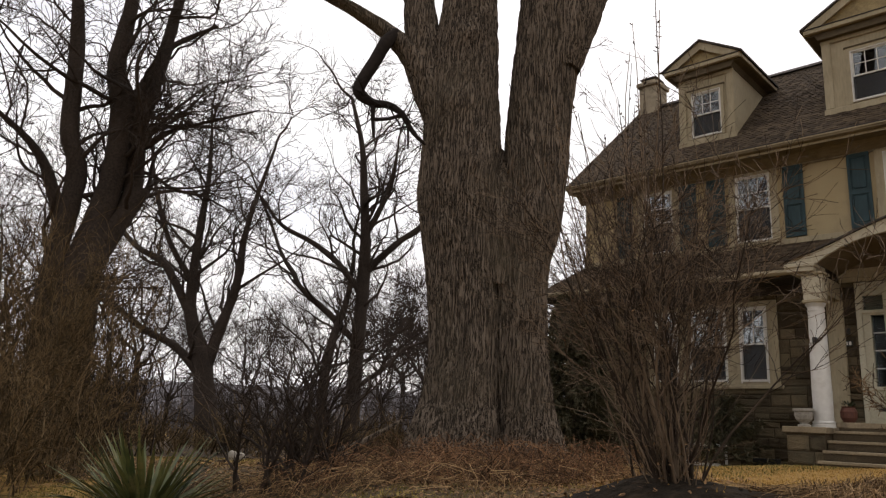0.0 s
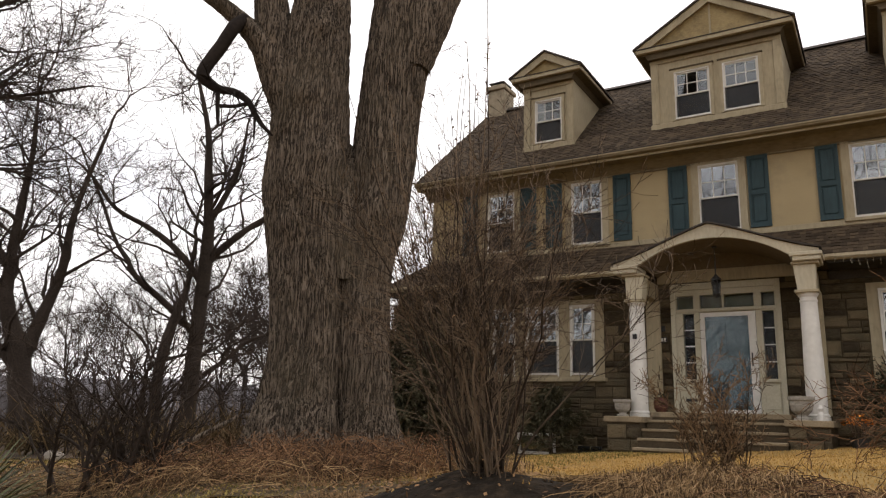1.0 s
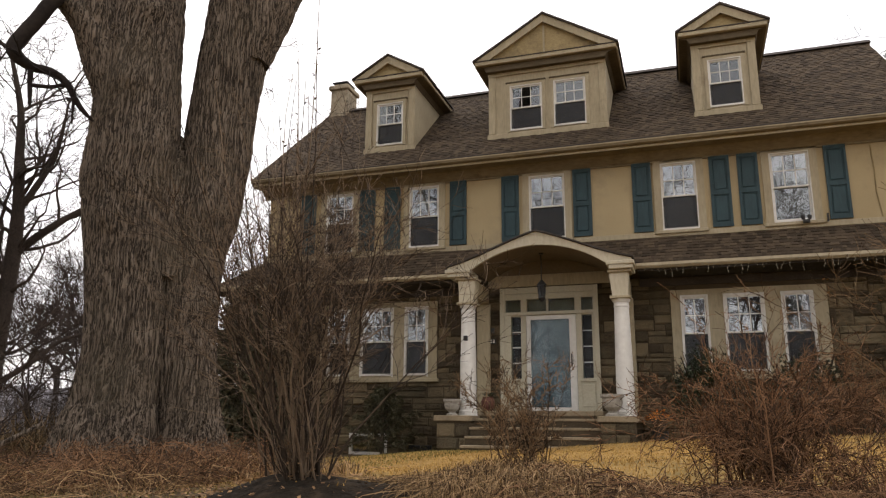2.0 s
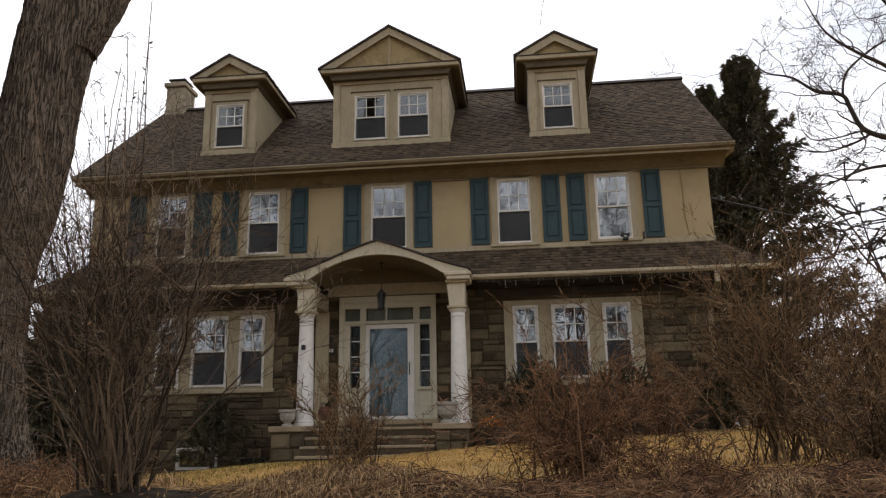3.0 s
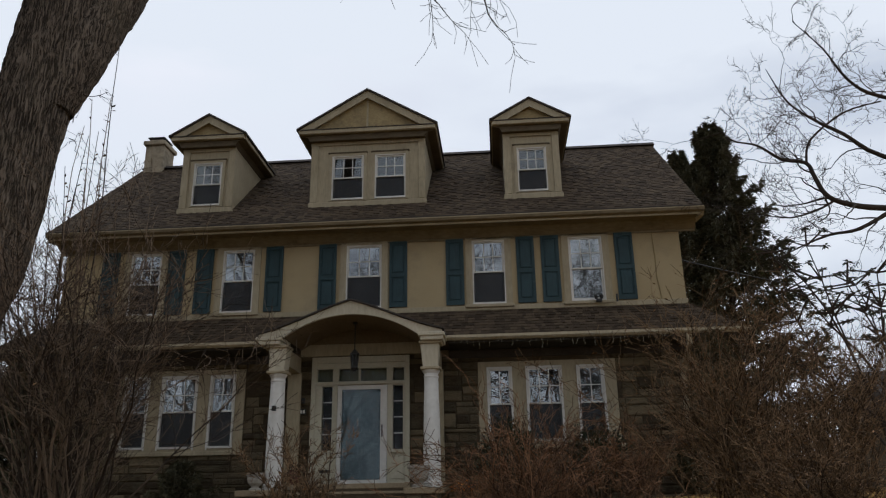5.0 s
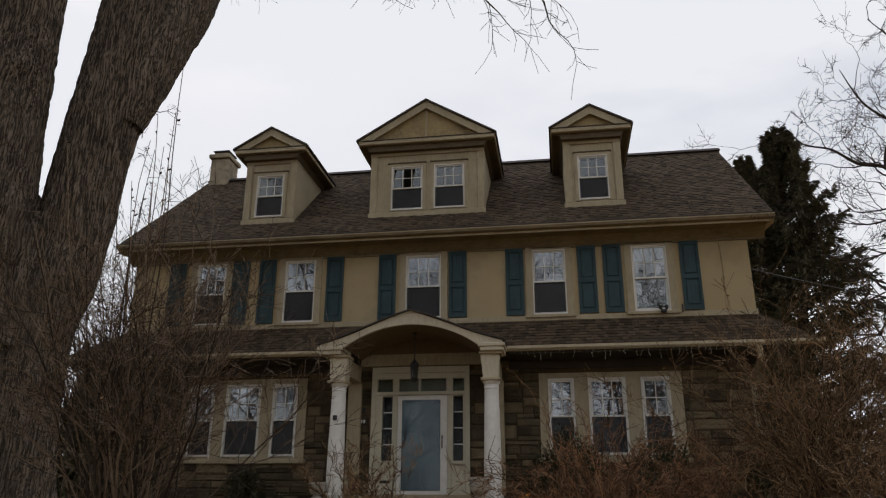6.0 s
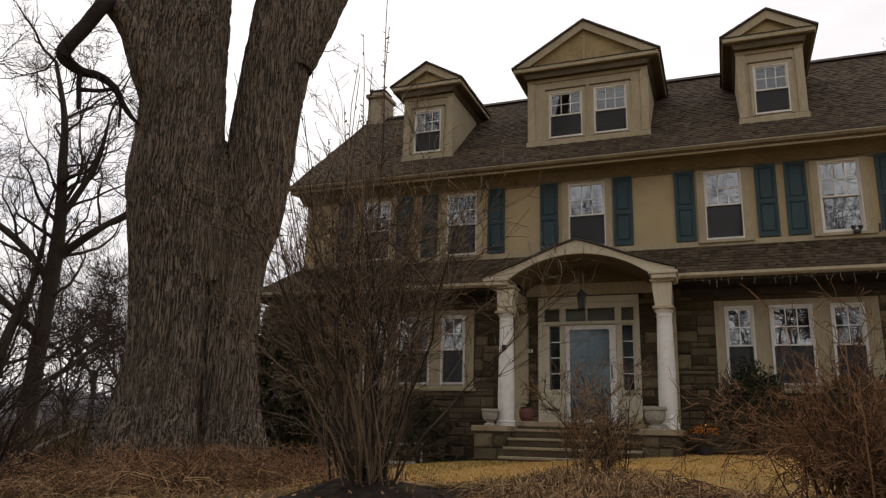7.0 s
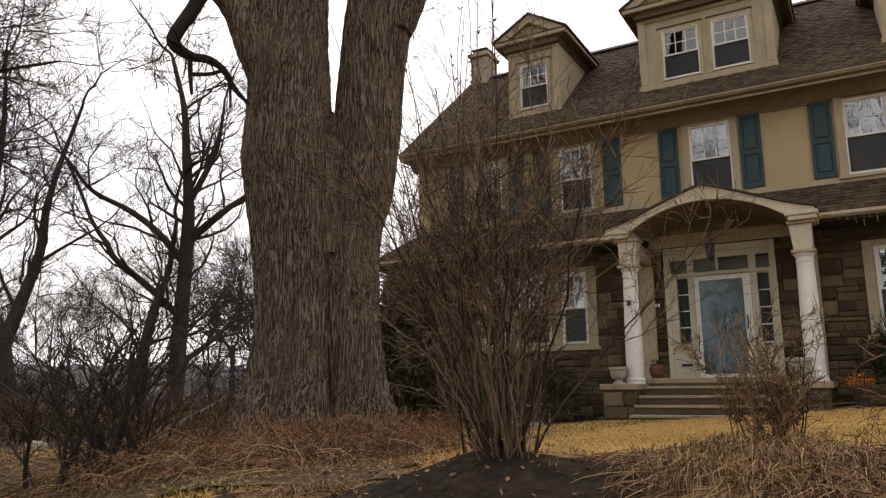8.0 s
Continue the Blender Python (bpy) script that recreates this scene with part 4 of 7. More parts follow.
def hood_top(x):
    t = min(abs(x - 0.03) / 1.88, 1.0)
    return 3.60 - 0.66 * t - 0.10 * math.sin(t * math.pi) * (t - 0.35)
outer = [(x, hood_top(x)) for x in [0.03 + 1.88 * (1 - 2 * i / 24) for i in range(25)]]
bm = bmesh.new()
prism(bm, [(-1.85, 2.86), *arc, (1.91, 2.86), *[(x, z - 0.015) for x, z in outer]], "y", FRONT_Y, FRONT_Y + 0.08)
part("hood_front", bm, HOOD, house, "cream arched gable front of the entrance hood")
bm = bmesh.new()
lo = [[bm.verts.new((x, y, z)) for x, z in arc] for y in (FRONT_Y + 0.081, -0.06)]
hi = [[bm.verts.new((x, y, z + 0.03)) for x, z in arc] for y in (FRONT_Y + 0.081, -0.06)]
for i in range(24):
    bm.faces.new((lo[0][i], lo[0][i + 1], lo[1][i + 1], lo[1][i]))
    bm.faces.new((hi[0][i], hi[1][i], hi[1][i + 1], hi[0][i + 1]))
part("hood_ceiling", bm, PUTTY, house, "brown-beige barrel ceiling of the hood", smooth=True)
bm = bmesh.new()
top = [(x * 1.02, z + 0.02) for x, z in outer]
low = [(x * 1.02, z - 0.01) for x, z in outer][::-1]
prism(bm, top + low, "y", FRONT_Y - 0.05, -0.02)
part("hood_roof", bm, ROOF_EDGE, house, "thin dark roof of the entrance hood")
for s in (-1, 1):
    bm = bmesh.new()
    x0, x1 = (-1.90, -1.36) if s < 0 else (1.42, 1.96)
    box(bm, x0, FRONT_Y - 0.045, 2.80, x1, -0.93, 2.875, bevel=0.012)
    box(bm, x0 + 0.05, FRONT_Y - 0.02, 2.716, x1 - 0.03, -0.93, 2.799, bevel=0.012)
    part("hood_cornice", bm, HOOD, house, "moulded cream cornice end over a column")
part("lintel", boxed(-1.36, -0.10, 2.72, 1.42, -0.052, 2.98, bevel=0.008), TRIM, house, "beige lintel over the doorway")
pent_plane = lambda z: (z - PENT_Z + 0.04) / (PENT_TOP - PENT_Z) * (-PENT_Y - 0.004) + PENT_Y
bm = bmesh.new()
edge = []
for i in range(21):
    x = -1.40 + 2.86 * i / 20
    z = hood_top(x) + 0.004
    edge.append([bm.verts.new(p) for p in ((x, pent_plane(z), z), (x, -0.004, PENT_TOP - 0.04), (x, pent_plane(z) + 0.03, z - 0.012), (x, -0.004, PENT_TOP - 0.08))])
for a, b in zip(edge, edge[1:]):
    for i, k in ((0, 1), (1, 3), (3, 2), (2, 0)):
        bm.faces.new((a[i], b[i], b[k], a[k]))
part("pent_roof", bm, SHINGLE, house, "shingles running up behind the entrance hood")
part("gable_fill", prism(bmesh.new(), [(-1.36, 2.985), (1.42, 2.985), (1.1, 3.22), (0.03, 3.33), (-1.04, 3.22)], "y", -0.075, -0.055), PUTTY, house)

lantern = thing("porch_lantern", (0.0, -0.85, 3.22), "black metal lantern hanging from the porch ceiling", "lantern")
bm = bmesh.new()
turned(bm, [(0.012, 2.70), (0.012, 3.26)], 0.0, -0.85, 8)
part("rod", bm, BLACK, lantern)
part("ceiling_rose", turned(bmesh.new(), [(0.05, 3.255), (0.05, 3.285)], 0.0, -0.85, 12), BLACK, lantern)
part("hood", turned(bmesh.new(), [(0.105, 2.60), (0.105, 2.615), (0.05, 2.67), (0.02, 2.71)], 0.0, -0.85, 6), BLACK, lantern)
part("base", turned(bmesh.new(), [(0.015, 2.24), (0.05, 2.28), (0.075, 2.31), (0.075, 2.33)], 0.0, -0.85, 6), BLACK, lantern)
for k in range(6):
    a = k * math.pi / 3
    t = Tubes()
    t.add([(0.07 * math.cos(a), -0.85 + 0.07 * math.sin(a), 2.33), (0.095 * math.cos(a), -0.85 + 0.095 * math.sin(a), 2.60)], [0.006, 0.006], 4)
    t.into("bar", BLACK, lantern)
part("glass", turned(bmesh.new(), [(0.062, 2.332), (0.086, 2.598)], 0.0, -0.85, 6), LANTERN_GLASS, lantern)

# urns, pots and the rest on the porch
def urn(x, y, z, h, r):
    u = thing("stone_urn", (x, y, z), "weathered cast-stone urn standing on a porch pier", "planter", "urns by the steps")
    part("foot", turned(bmesh.new(), [(r * 0.62, z), (r * 0.62, z + h * 0.10), (r * 0.38, z + h * 0.16), (r * 0.40, z + h * 0.24)], x, y, 20), CERAMIC, u)
    part("bowl", turned(bmesh.new(), [(r * 0.45, z + h * 0.241), (r * 0.75, z + h * 0.40), (r * 0.86, z + h * 0.62), (r * 0.84, z + h * 0.80), (r * 0.90, z + h * 0.84)], x, y, 20), CERAMIC, u)
    part("rim", turned(bmesh.new(), [(r * 0.98, z + h * 0.841), (r, z + h * 0.90), (r * 0.98, z + h), (r * 0.80, z + h), (r * 0.78, z + h * 0.93)], x, y, 20), CERAMIC, u)
urn(-1.72, -1.62, -0.10, 0.32, 0.18)
urn(1.45, -1.78, -0.10, 0.40, 0.22)
pot = thing("flower_pot", (-1.10, -1.16, 0.0), "reddish glazed pot with a dark plant", "pot")
part("pot", turned(bmesh.new(), [(0.09, 0.001), (0.135, 0.08), (0.14, 0.19), (0.105, 0.26), (0.12, 0.28)], -1.10, -1.16, 18), TERRACOTTA, pot)
t, r3 = Tubes(), random.Random(4)
for i in range(40):
    a = r3.uniform(0, 6.28)
    t.leaf((-1.10 + 0.05 * math.cos(a), -1.16 + 0.05 * math.sin(a), 0.27 + r3.uniform(0, 0.05)), (math.cos(a), math.sin(a), r3.uniform(0.4, 1.4)), 0.03, 0.10)
t.into("plant", EVERGREEN, pot)
figure = thing("garden_ornament", (1.74, -1.84, -0.10), "small white plaster ornament beside the urn", "ornament")
part("ornament", turned(bmesh.new(), [(0.06, -0.099), (0.055, 0.0), (0.03, 0.05), (0.05, 0.10), (0.02, 0.16)], 1.74, -1.84, 14), WHITE, figure)
mums = thing("orange_flowers", (2.28, -1.75, land(2.28, -1.75)), "pot of wilted orange flowers beside the steps", "flowers")
t, t2 = Tubes(), Tubes()
for i in range(170):
    a, rr = r3.uniform(0, 6.28), 0.24 * math.sqrt(r3.random())
    p = (2.28 + rr * math.cos(a), -1.75 + rr * math.sin(a), -0.02 - rr * 0.5 + r3.uniform(-0.05, 0.05))
    t.leaf(p, (math.cos(a), math.sin(a), r3.uniform(-0.3, 1)), 0.035, 0.06)
for i in range(60):
    a = r3.uniform(0, 6.28)
    t2.add([(2.28 + 0.05 * math.cos(a), -1.75 + 0.05 * math.sin(a), -0.42), (2.28 + 0.2 * math.cos(a), -1.75 + 0.2 * math.sin(a), -0.06)], [0.005, 0.003], 3)
t2.into("stalk_cluster", SHRUB, mums)
tagged(t.into("bloom_cluster", ORANGE, mums, "faded orange blooms"), kind="stuff")
part("pot", turned(bmesh.new(), [(0.11, land(2.28, -1.75) - 0.02), (0.15, -0.38), (0.16, -0.36), (0.14, -0.36)], 2.28, -1.75, 16), BLACK, mums)

# downspouts, lights along the gutter, cable, fixtures
bm = bmesh.new()
box(bm, 6.86, -0.98, 2.58, 6.96, -0.90, 2.815, bevel=0.01)
prism(bm, [(-0.98, 2.58), (-0.90, 2.58), (-0.07, 2.26), (-0.07, 2.16), (-0.15, 2.16)], "x", 6.86, 6.96)
box(bm, 6.86, -0.14, -0.38, 6.96, -0.06, 2.16, bevel=0.01)
part("downspout", bm, TRIM, house, "dirty beige downspout at the corner")
bm = bmesh.new()
box(bm, -7.32, -0.14, -1.06, -7.22, -0.06, 2.5, bevel=0.01)
prism(bm, [(-0.14, -1.06), (-0.06, -1.06), (-0.06, -1.14), (-0.42, -1.21), (-0.42, -1.13)], "x", -7.32, -7.22)
part("downspout", bm, WHITE, house, "dirty white downspout at the corner")
string = thing("icicle_lights", (4.4, -1.03, PENT_Z), "string of white icicle lights hanging from the gutter", "string lights")
t, r3 = Tubes(), random.Random(12)
x = 2.02
line = [(x, -1.035, PENT_Z - 0.06)]
while x < 6.7:
    x += 0.12
    line.append((x, -1.04 + r3.uniform(-0.01, 0.01), PENT_Z - 0.075 + r3.uniform(-0.02, 0.01)))
t.add(line, [0.004] * len(line), 4)
t.into("cord", WIRE_WHITE, string)
for p in line[1::1]:
    t = Tubes()
    drop = r3.choice((0.04, 0.08, 0.12, 0.18, 0.24))
    q = [p]
    for k in range(3):
        q.append((q[-1][0] + r3.uniform(-0.03, 0.03), q[-1][1] + r3.uniform(-0.012, 0.012), q[-1][2] - drop / 3))
    t.add(q, [0.0022] * 4, 3)
    for k in q[1:]:
        t.add([(k[0], k[1], k[2] + 0.012), (k[0] + r3.uniform(-0.012, 0.012), k[1], k[2] - 0.020)], [0.0075, 0.003], 4)
    t.into("icicle", WIRE_WHITE, string)
t = Tubes()
t.add([(6.60, -0.012, 5.32), (6.62, -0.014, 4.8), (6.61, -0.012, 4.3), (6.66, -0.014, 3.9), (6.67, -0.03, 3.78)], [0.012] * 5, 5)
t.into("wall_cable", PANEL, house, "cable run down the stucco")
flood = part("floodlight_bracket", boxed(5.22, -0.20, 3.735, 5.34, -0.09, 3.80, bevel=0.01), BLACK, house, "small dark floodlight on the skirt roof")
for dxx in (-0.06, 0.06):
    part("lamp_head", turned(bmesh.new(), [(0.03, 3.80), (0.045, 3.86), (0.045, 3.88)], 5.28 + dxx, -0.15, 10), BLACK, flood)
part("hook", boxed(5.66, -0.16, 3.74, 5.69, -0.09, 3.90), BLACK, house)
power = thing("power_line", (12.0, 6.0, 5.3), "black overhead power line behind the garden", "cable")
t = Tubes()
t.add([(7.3 + i * 1.2, 5.0 + i * 0.5, 5.6 + 0.012 * (i - 9) ** 2) for i in range(19)], [0.022] * 19, 5)
t.into("cable", BLACK, power)

hook = part("column_fixture", boxed(-1.51, -1.545, 1.40, -1.43, -1.48, 1.50, bevel=0.008), BLACK, house, "small black fixture on the column")
neighbour = thing("neighbour_house", (25.0, 24.0, -1.0), "distant low house with a dark roof behind the shrubs", "house")
part("wall", boxed(22.6, 22.0, -2.5, 33.0, 29.0, 3.3), MORTAR, neighbour)
bm = bmesh.new()
prism(bm, [(21.4, 3.25), (29.6, 3.25), (25.5, 5.7)], "x", 22.2, 33.5)
part("roof", bm, ROOF_EDGE, neighbour, "dark shingled roof")
part("window", boxed(23.6, 21.95, 1.3, 24.6, 21.99, 2.6), WHITE, neighbour)
part("window", boxed(26.6, 21.95, 1.3, 27.6, 21.99, 2.6), WHITE, neighbour)
rock = thing("pale_rock", (-9.4, -8.3, land(-9.4, -8.3)), "pale lumpy rock on the lawn", "rock")
bm = bmesh.new()
bmesh.ops.create_icosphere(bm, subdivisions=3, radius=0.17, matrix=Matrix.Translation((-9.4, -8.3, land(-9.4, -8.3) + 0.05)) @ Matrix.Diagonal((1.3, 0.9, 0.8, 1)))
for v in bm.verts:
    v.co += Vector((1, 1, 1)) * 0.05 * noise.noise(v.co * 4)
part("rock", bm, CERAMIC, rock)

# ---- the great double tree ----
def bark_trunk(spine, sides=270, rings=330, seed=0, flare=0.0, lobes=5, burrs=()):
    """A trunk along (x, y, z, radius) stations, with deep upright furrows, burrs and a flared root."""
    pts = [Vector(s[:3]) for s in spine]
    rad = [s[3] for s in spine]
    count = len(pts) - 1
    def at(f):
        i = min(int(f * count), count - 1)
        s = f * count - i
        p0, p1, p2, p3 = pts[max(i - 1, 0)], pts[i], pts[i + 1], pts[min(i + 2, count)]
        p = 0.5 * ((2 * p1) + (p2 - p0) * s + (2 * p0 - 5 * p1 + 4 * p2 - p3) * s * s + (3 * p1 - p0 - 3 * p2 + p3) * s**3)
        return p, rad[i] + (rad[i + 1] - rad[i]) * s
    verts, faces = [], []
    z_low = pts[0].z
    for j in range(rings + 1):
        p, r = at(j / rings)
        root = math.exp(-max(p.z - z_low, 0) / 0.38) * flare
        for i in range(sides):
            a = 6.28318 * i / sides
            ca, sa = math.cos(a), math.sin(a)
            swell = 1 + root * (0.55 + 0.45 * math.cos(a * lobes + seed)) + 0.05 * noise.noise((ca * 1.3 + seed, sa * 1.3, p.z * 0.5))
            wob = noise.noise((ca * 2 + seed, sa * 2, p.z * 1.4)) * 0.5
            n1 = abs(noise.noise(((a + wob * 0.5) * r * 25, p.z * 2.0 + seed * 3, seed)))
            n2 = abs(noise.noise(((a - wob * 0.3) * r * 44 + 9, p.z * 4.5, seed + 5.0)))
            ridge = min(n1 * 2.6, 1.0) * 0.026 + min(n2 * 2.0, 1.0) * 0.012
            rr = r * swell + ridge - 0.024
            for ba, bz, size, out in burrs:
                if abs(p.z - bz) < size * 2.2:
                    da = (a - ba + 3.14159) % 6.28318 - 3.14159
                    rr += out * math.exp(-((da * r) ** 2 + (p.z - bz) ** 2) / (size * size) * 1.6)
            verts.append((p.x + ca * rr, p.y + sa * rr, p.z))
    for j in range(rings):
        for i in range(sides):
            k = (i + 1) % sides
            faces.append((j * sides + i, j * sides + k, (j + 1) * sides + k, (j + 1) * sides + i))
    return verts, faces


TREE = Vector((-3.85, -8.1, land(-3.85, -8.1) - 0.15))
great = thing("great_tree", TREE, "huge old double-trunked tree with deeply furrowed grey-brown bark", "tree")
RIGHTWARD, AWAY = Vector((0.764, 0.645, 0)), Vector((-0.645, 0.764, 0))
def tree_at(u, z, r, w=0.0):
    """A station of the great tree: u metres to its right as seen from the street, w metres away from the street."""
    p = Vector((-3.95, -8.15, 0)) + RIGHTWARD * u + AWAY * w
    return (p.x, p.y, z, r)
left_spine = [tree_at(-0.30, -1.1, 0.80), tree_at(-0.27, -0.6, 0.66), tree_at(-0.20, 0.0, 0.53), tree_at(-0.17, 0.6, 0.49), tree_at(-0.19, 1.2, 0.50), tree_at(-0.22, 1.8, 0.53), tree_at(-0.27, 2.4, 0.56), tree_at(-0.30, 2.9, 0.61), tree_at(-0.29, 3.4, 0.59), tree_at(-0.30, 4.0, 0.56), tree_at(-0.33, 4.6, 0.54), tree_at(-0.29, 5.3, 0.48), tree_at(-0.24, 6.0, 0.41), tree_at(-0.25, 7.4, 0.40), tree_at(-0.2, 9.0, 0.36), tree_at(0.0, 11.5, 0.24)]
right_spine = [tree_at(0.78, -1.1, 0.62, 0.1), tree_at(0.75, -0.6, 0.53, 0.1), tree_at(0.66, 0.0, 0.44, 0.1), tree_at(0.60, 0.8, 0.41, 0.1), tree_at(0.58, 1.8, 0.42, 0.1), tree_at(0.70, 2.5, 0.46, 0.1), tree_at(0.80, 3.5, 0.48, 0.1), tree_at(0.85, 4.2, 0.47, 0.1), tree_at(0.93, 5.0, 0.48, 0.1), tree_at(1.02, 5.8, 0.50, 0.1), tree_at(1.08, 6.6, 0.50, 0.1), tree_at(1.10, 7.6, 0.46, 0.1), tree_at(1.2, 9.4, 0.36, 0.2), tree_at(1.3, 12.0, 0.22, 0.3)]
saddle = [tree_at(0.26, 1.6, 0.30, -0.02), tree_at(0.26, 2.4, 0.34, 0.0), tree_at(0.25, 3.0, 0.30, 0.02), tree_at(0.24, 3.4, 0.20, 0.06), tree_at(0.23, 3.7, 0.07, 0.1)]
v, f = bark_trunk(saddle, 110, 90, 13)
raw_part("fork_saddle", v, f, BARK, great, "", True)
for spine, seed, fl, knobs in ((left_spine, 1, 0.22, ((5.5, 5.3, 0.22, 0.07), (5.2, 4.2, 0.26, 0.06), (5.75, 3.3, 0.30, 0.05), (5.0, 2.3, 0.24, 0.045))), (right_spine, 7, 0.22, ((5.3, 2.6, 0.35, 0.07), (5.8, 1.2, 0.25, 0.04)))):
    v, f = bark_trunk(spine, seed=seed, flare=fl, burrs=knobs)
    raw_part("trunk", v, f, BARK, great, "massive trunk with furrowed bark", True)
coarse, fine, rng = Tubes(), Tubes(), random.Random(21)
def limb(tubes, stations, sides=9):
    """A smooth bough through the given stations."""
    st = [Vector(q) for q in stations]
    pts, rads = [], []
    for i in range(len(st) - 1):
        p0, p1, p2, p3 = st[max(i - 1, 0)], st[i], st[i + 1], st[min(i + 2, len(st) - 1)]
        for k in range(4):
            f = k / 4
            q = 0.5 * (2 * p1 + (p2 - p0) * f + (2 * p0 - 5 * p1 + 4 * p2 - p3) * f * f + (3 * p1 - p0 - 3 * p2 + p3) * f**3)
            pts.append(q.to_3d())
            rads.append(max(p1[3] + (p2[3] - p1[3]) * f, 0.003) * (1 + 0.10 * noise.noise(q.to_3d() * 5)))
    pts.append(st[-1].to_3d())
    rads.append(st[-1][3])
    tubes.add(pts, rads, sides)
for k, stations in enumerate(([tree_at(-0.42, 3.8, 0.34), tree_at(-0.66, 4.4, 0.36), tree_at(-0.92, 4.95, 0.30), tree_at(-1.28, 5.35, 0.22), tree_at(-1.85, 5.78, 0.17), tree_at(-2.7, 6.3, 0.15), tree_at(-4.2, 7.4, 0.10)],
                              [tree_at(-0.66, 4.5, 0.30), tree_at(-0.88, 5.2, 0.29), tree_at(-1.0, 5.8, 0.25), tree_at(-1.08, 6.5, 0.22), tree_at(-1.25, 8.0, 0.16), tree_at(-1.3, 10.0, 0.08)],
                              [tree_at(1.10, 4.9, 0.34), tree_at(1.30, 5.6, 0.40), tree_at(1.52, 6.3, 0.40), tree_at(1.78, 7.0, 0.38), tree_at(2.02, 7.8, 0.34), tree_at(2.5, 9.4, 0.24), tree_at(3.0, 11.5, 0.12)])):
    v, f = bark_trunk(stations, 70, 70, 3 + k)
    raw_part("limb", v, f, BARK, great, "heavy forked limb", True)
dead = [tree_at(-1.35, 5.42, 0.105, -0.1), tree_at(-1.47, 5.25, 0.105, -0.2), tree_at(-1.63, 4.92, 0.10, -0.2), tree_at(-1.82, 4.56, 0.095, -0.2), tree_at(-1.83, 4.42, 0.09, -0.2), tree_at(-1.71, 4.31, 0.075, -0.2), tree_at(-1.58, 4.25, 0.06, -0.2), tree_at(-1.38, 4.23, 0.055, -0.2), tree_at(-1.18, 4.10, 0.05, -0.2), tree_at(-1.06, 3.90, 0.04, -0.2), tree_at(-0.94, 3.74, 0.03, -0.2), tree_at(-0.80, 3.62, 0.02, -0.2)]
dark_wood = Tubes()
limb(dark_wood, dead)
limb(dark_wood, [tree_at(-1.62, 4.28, 0.04, -0.2), tree_at(-1.60, 4.0, 0.03, -0.2), tree_at(-1.57, 3.72, 0.02, -0.2)], 6)
limb(dark_wood, [tree_at(-1.16, 4.10, 0.035, -0.2), tree_at(-1.35, 4.02, 0.03, -0.2), tree_at(-1.60, 4.0, 0.028, -0.2)], 6)
limb(dark_wood, [tree_at(-1.08, 3.95, 0.025, -0.2), tree_at(-1.06, 3.55, 0.012, -0.2)], 6)
for k in (3, 5, 6, 7, 8, 9):
    for m in range(2):
        grow(rng, dark_wood, dark_wood, dead[k][:3], (rng.uniform(-1, 1), rng.uniform(-1, 1), rng.uniform(-0.8, 0.6)), rng.uniform(0.4, 0.9), 0.016, 1, 0.28, -0.02, (1, 2), 0.6, (25, 60), 0.004)
dark_wood.into("dead_branch", DEADWOOD, great, "crooked dead branch", True)
for base, way, ln, r in ((left_spine[14], (-0.4, -0.5, 0.8), 3.5, 0.16), (left_spine[15], (0.5, -0.4, 0.8), 3.5, 0.16), (right_spine[12], (0.2, 0.7, 0.7), 3.5, 0.12), (left_spine[15], (-0.2, 0.3, 1), 4.0, 0.16), (right_spine[13], (0.5, 0, 1), 4.0, 0.1), (tree_at(-4.2, 7.4, 0.1), (-0.7, -0.3, 0.7), 3.2, 0.09), (tree_at(-2.7, 6.3, 0.1), (-0.6, 0.5, 0.9), 3.0, 0.07), (tree_at(3.0, 11.5, 0.1), (0.8, 0.7, 0.35), 4.0, 0.12)):
    grow(rng, coarse, fine, base[:3], way, ln, r, 4, 0.2, 0.03, (3, 5), 0.66)
# small twigs off the right trunk, and the spray that hangs into view above the roof
for u, z in ((1.50, 5.2), (1.42, 4.75), (1.40, 4.5)):
    grow(rng, coarse, fine, tree_at(u, z, 0, -0.2)[:3], (0.9, 0.4, 0.1), 0.45, 0.008, 1, 0.5, 0.0, (2, 3), 0.6, least=0.0025)
for sx, sz, wx in ((0.7, 6.1, 0.9), (1.7, 6.0, 0.8), (2.5, 5.8, 0.9)):
    grow(rng, coarse, fine, (sx, -9.0, sz), (wx, 0.05, -0.60), 1.1, 0.018, 2, 0.25, -0.02, (3, 4), 0.6, least=0.003)
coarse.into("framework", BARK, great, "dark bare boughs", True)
fine.into("crown", TWIG, great, "fine bare twigs")


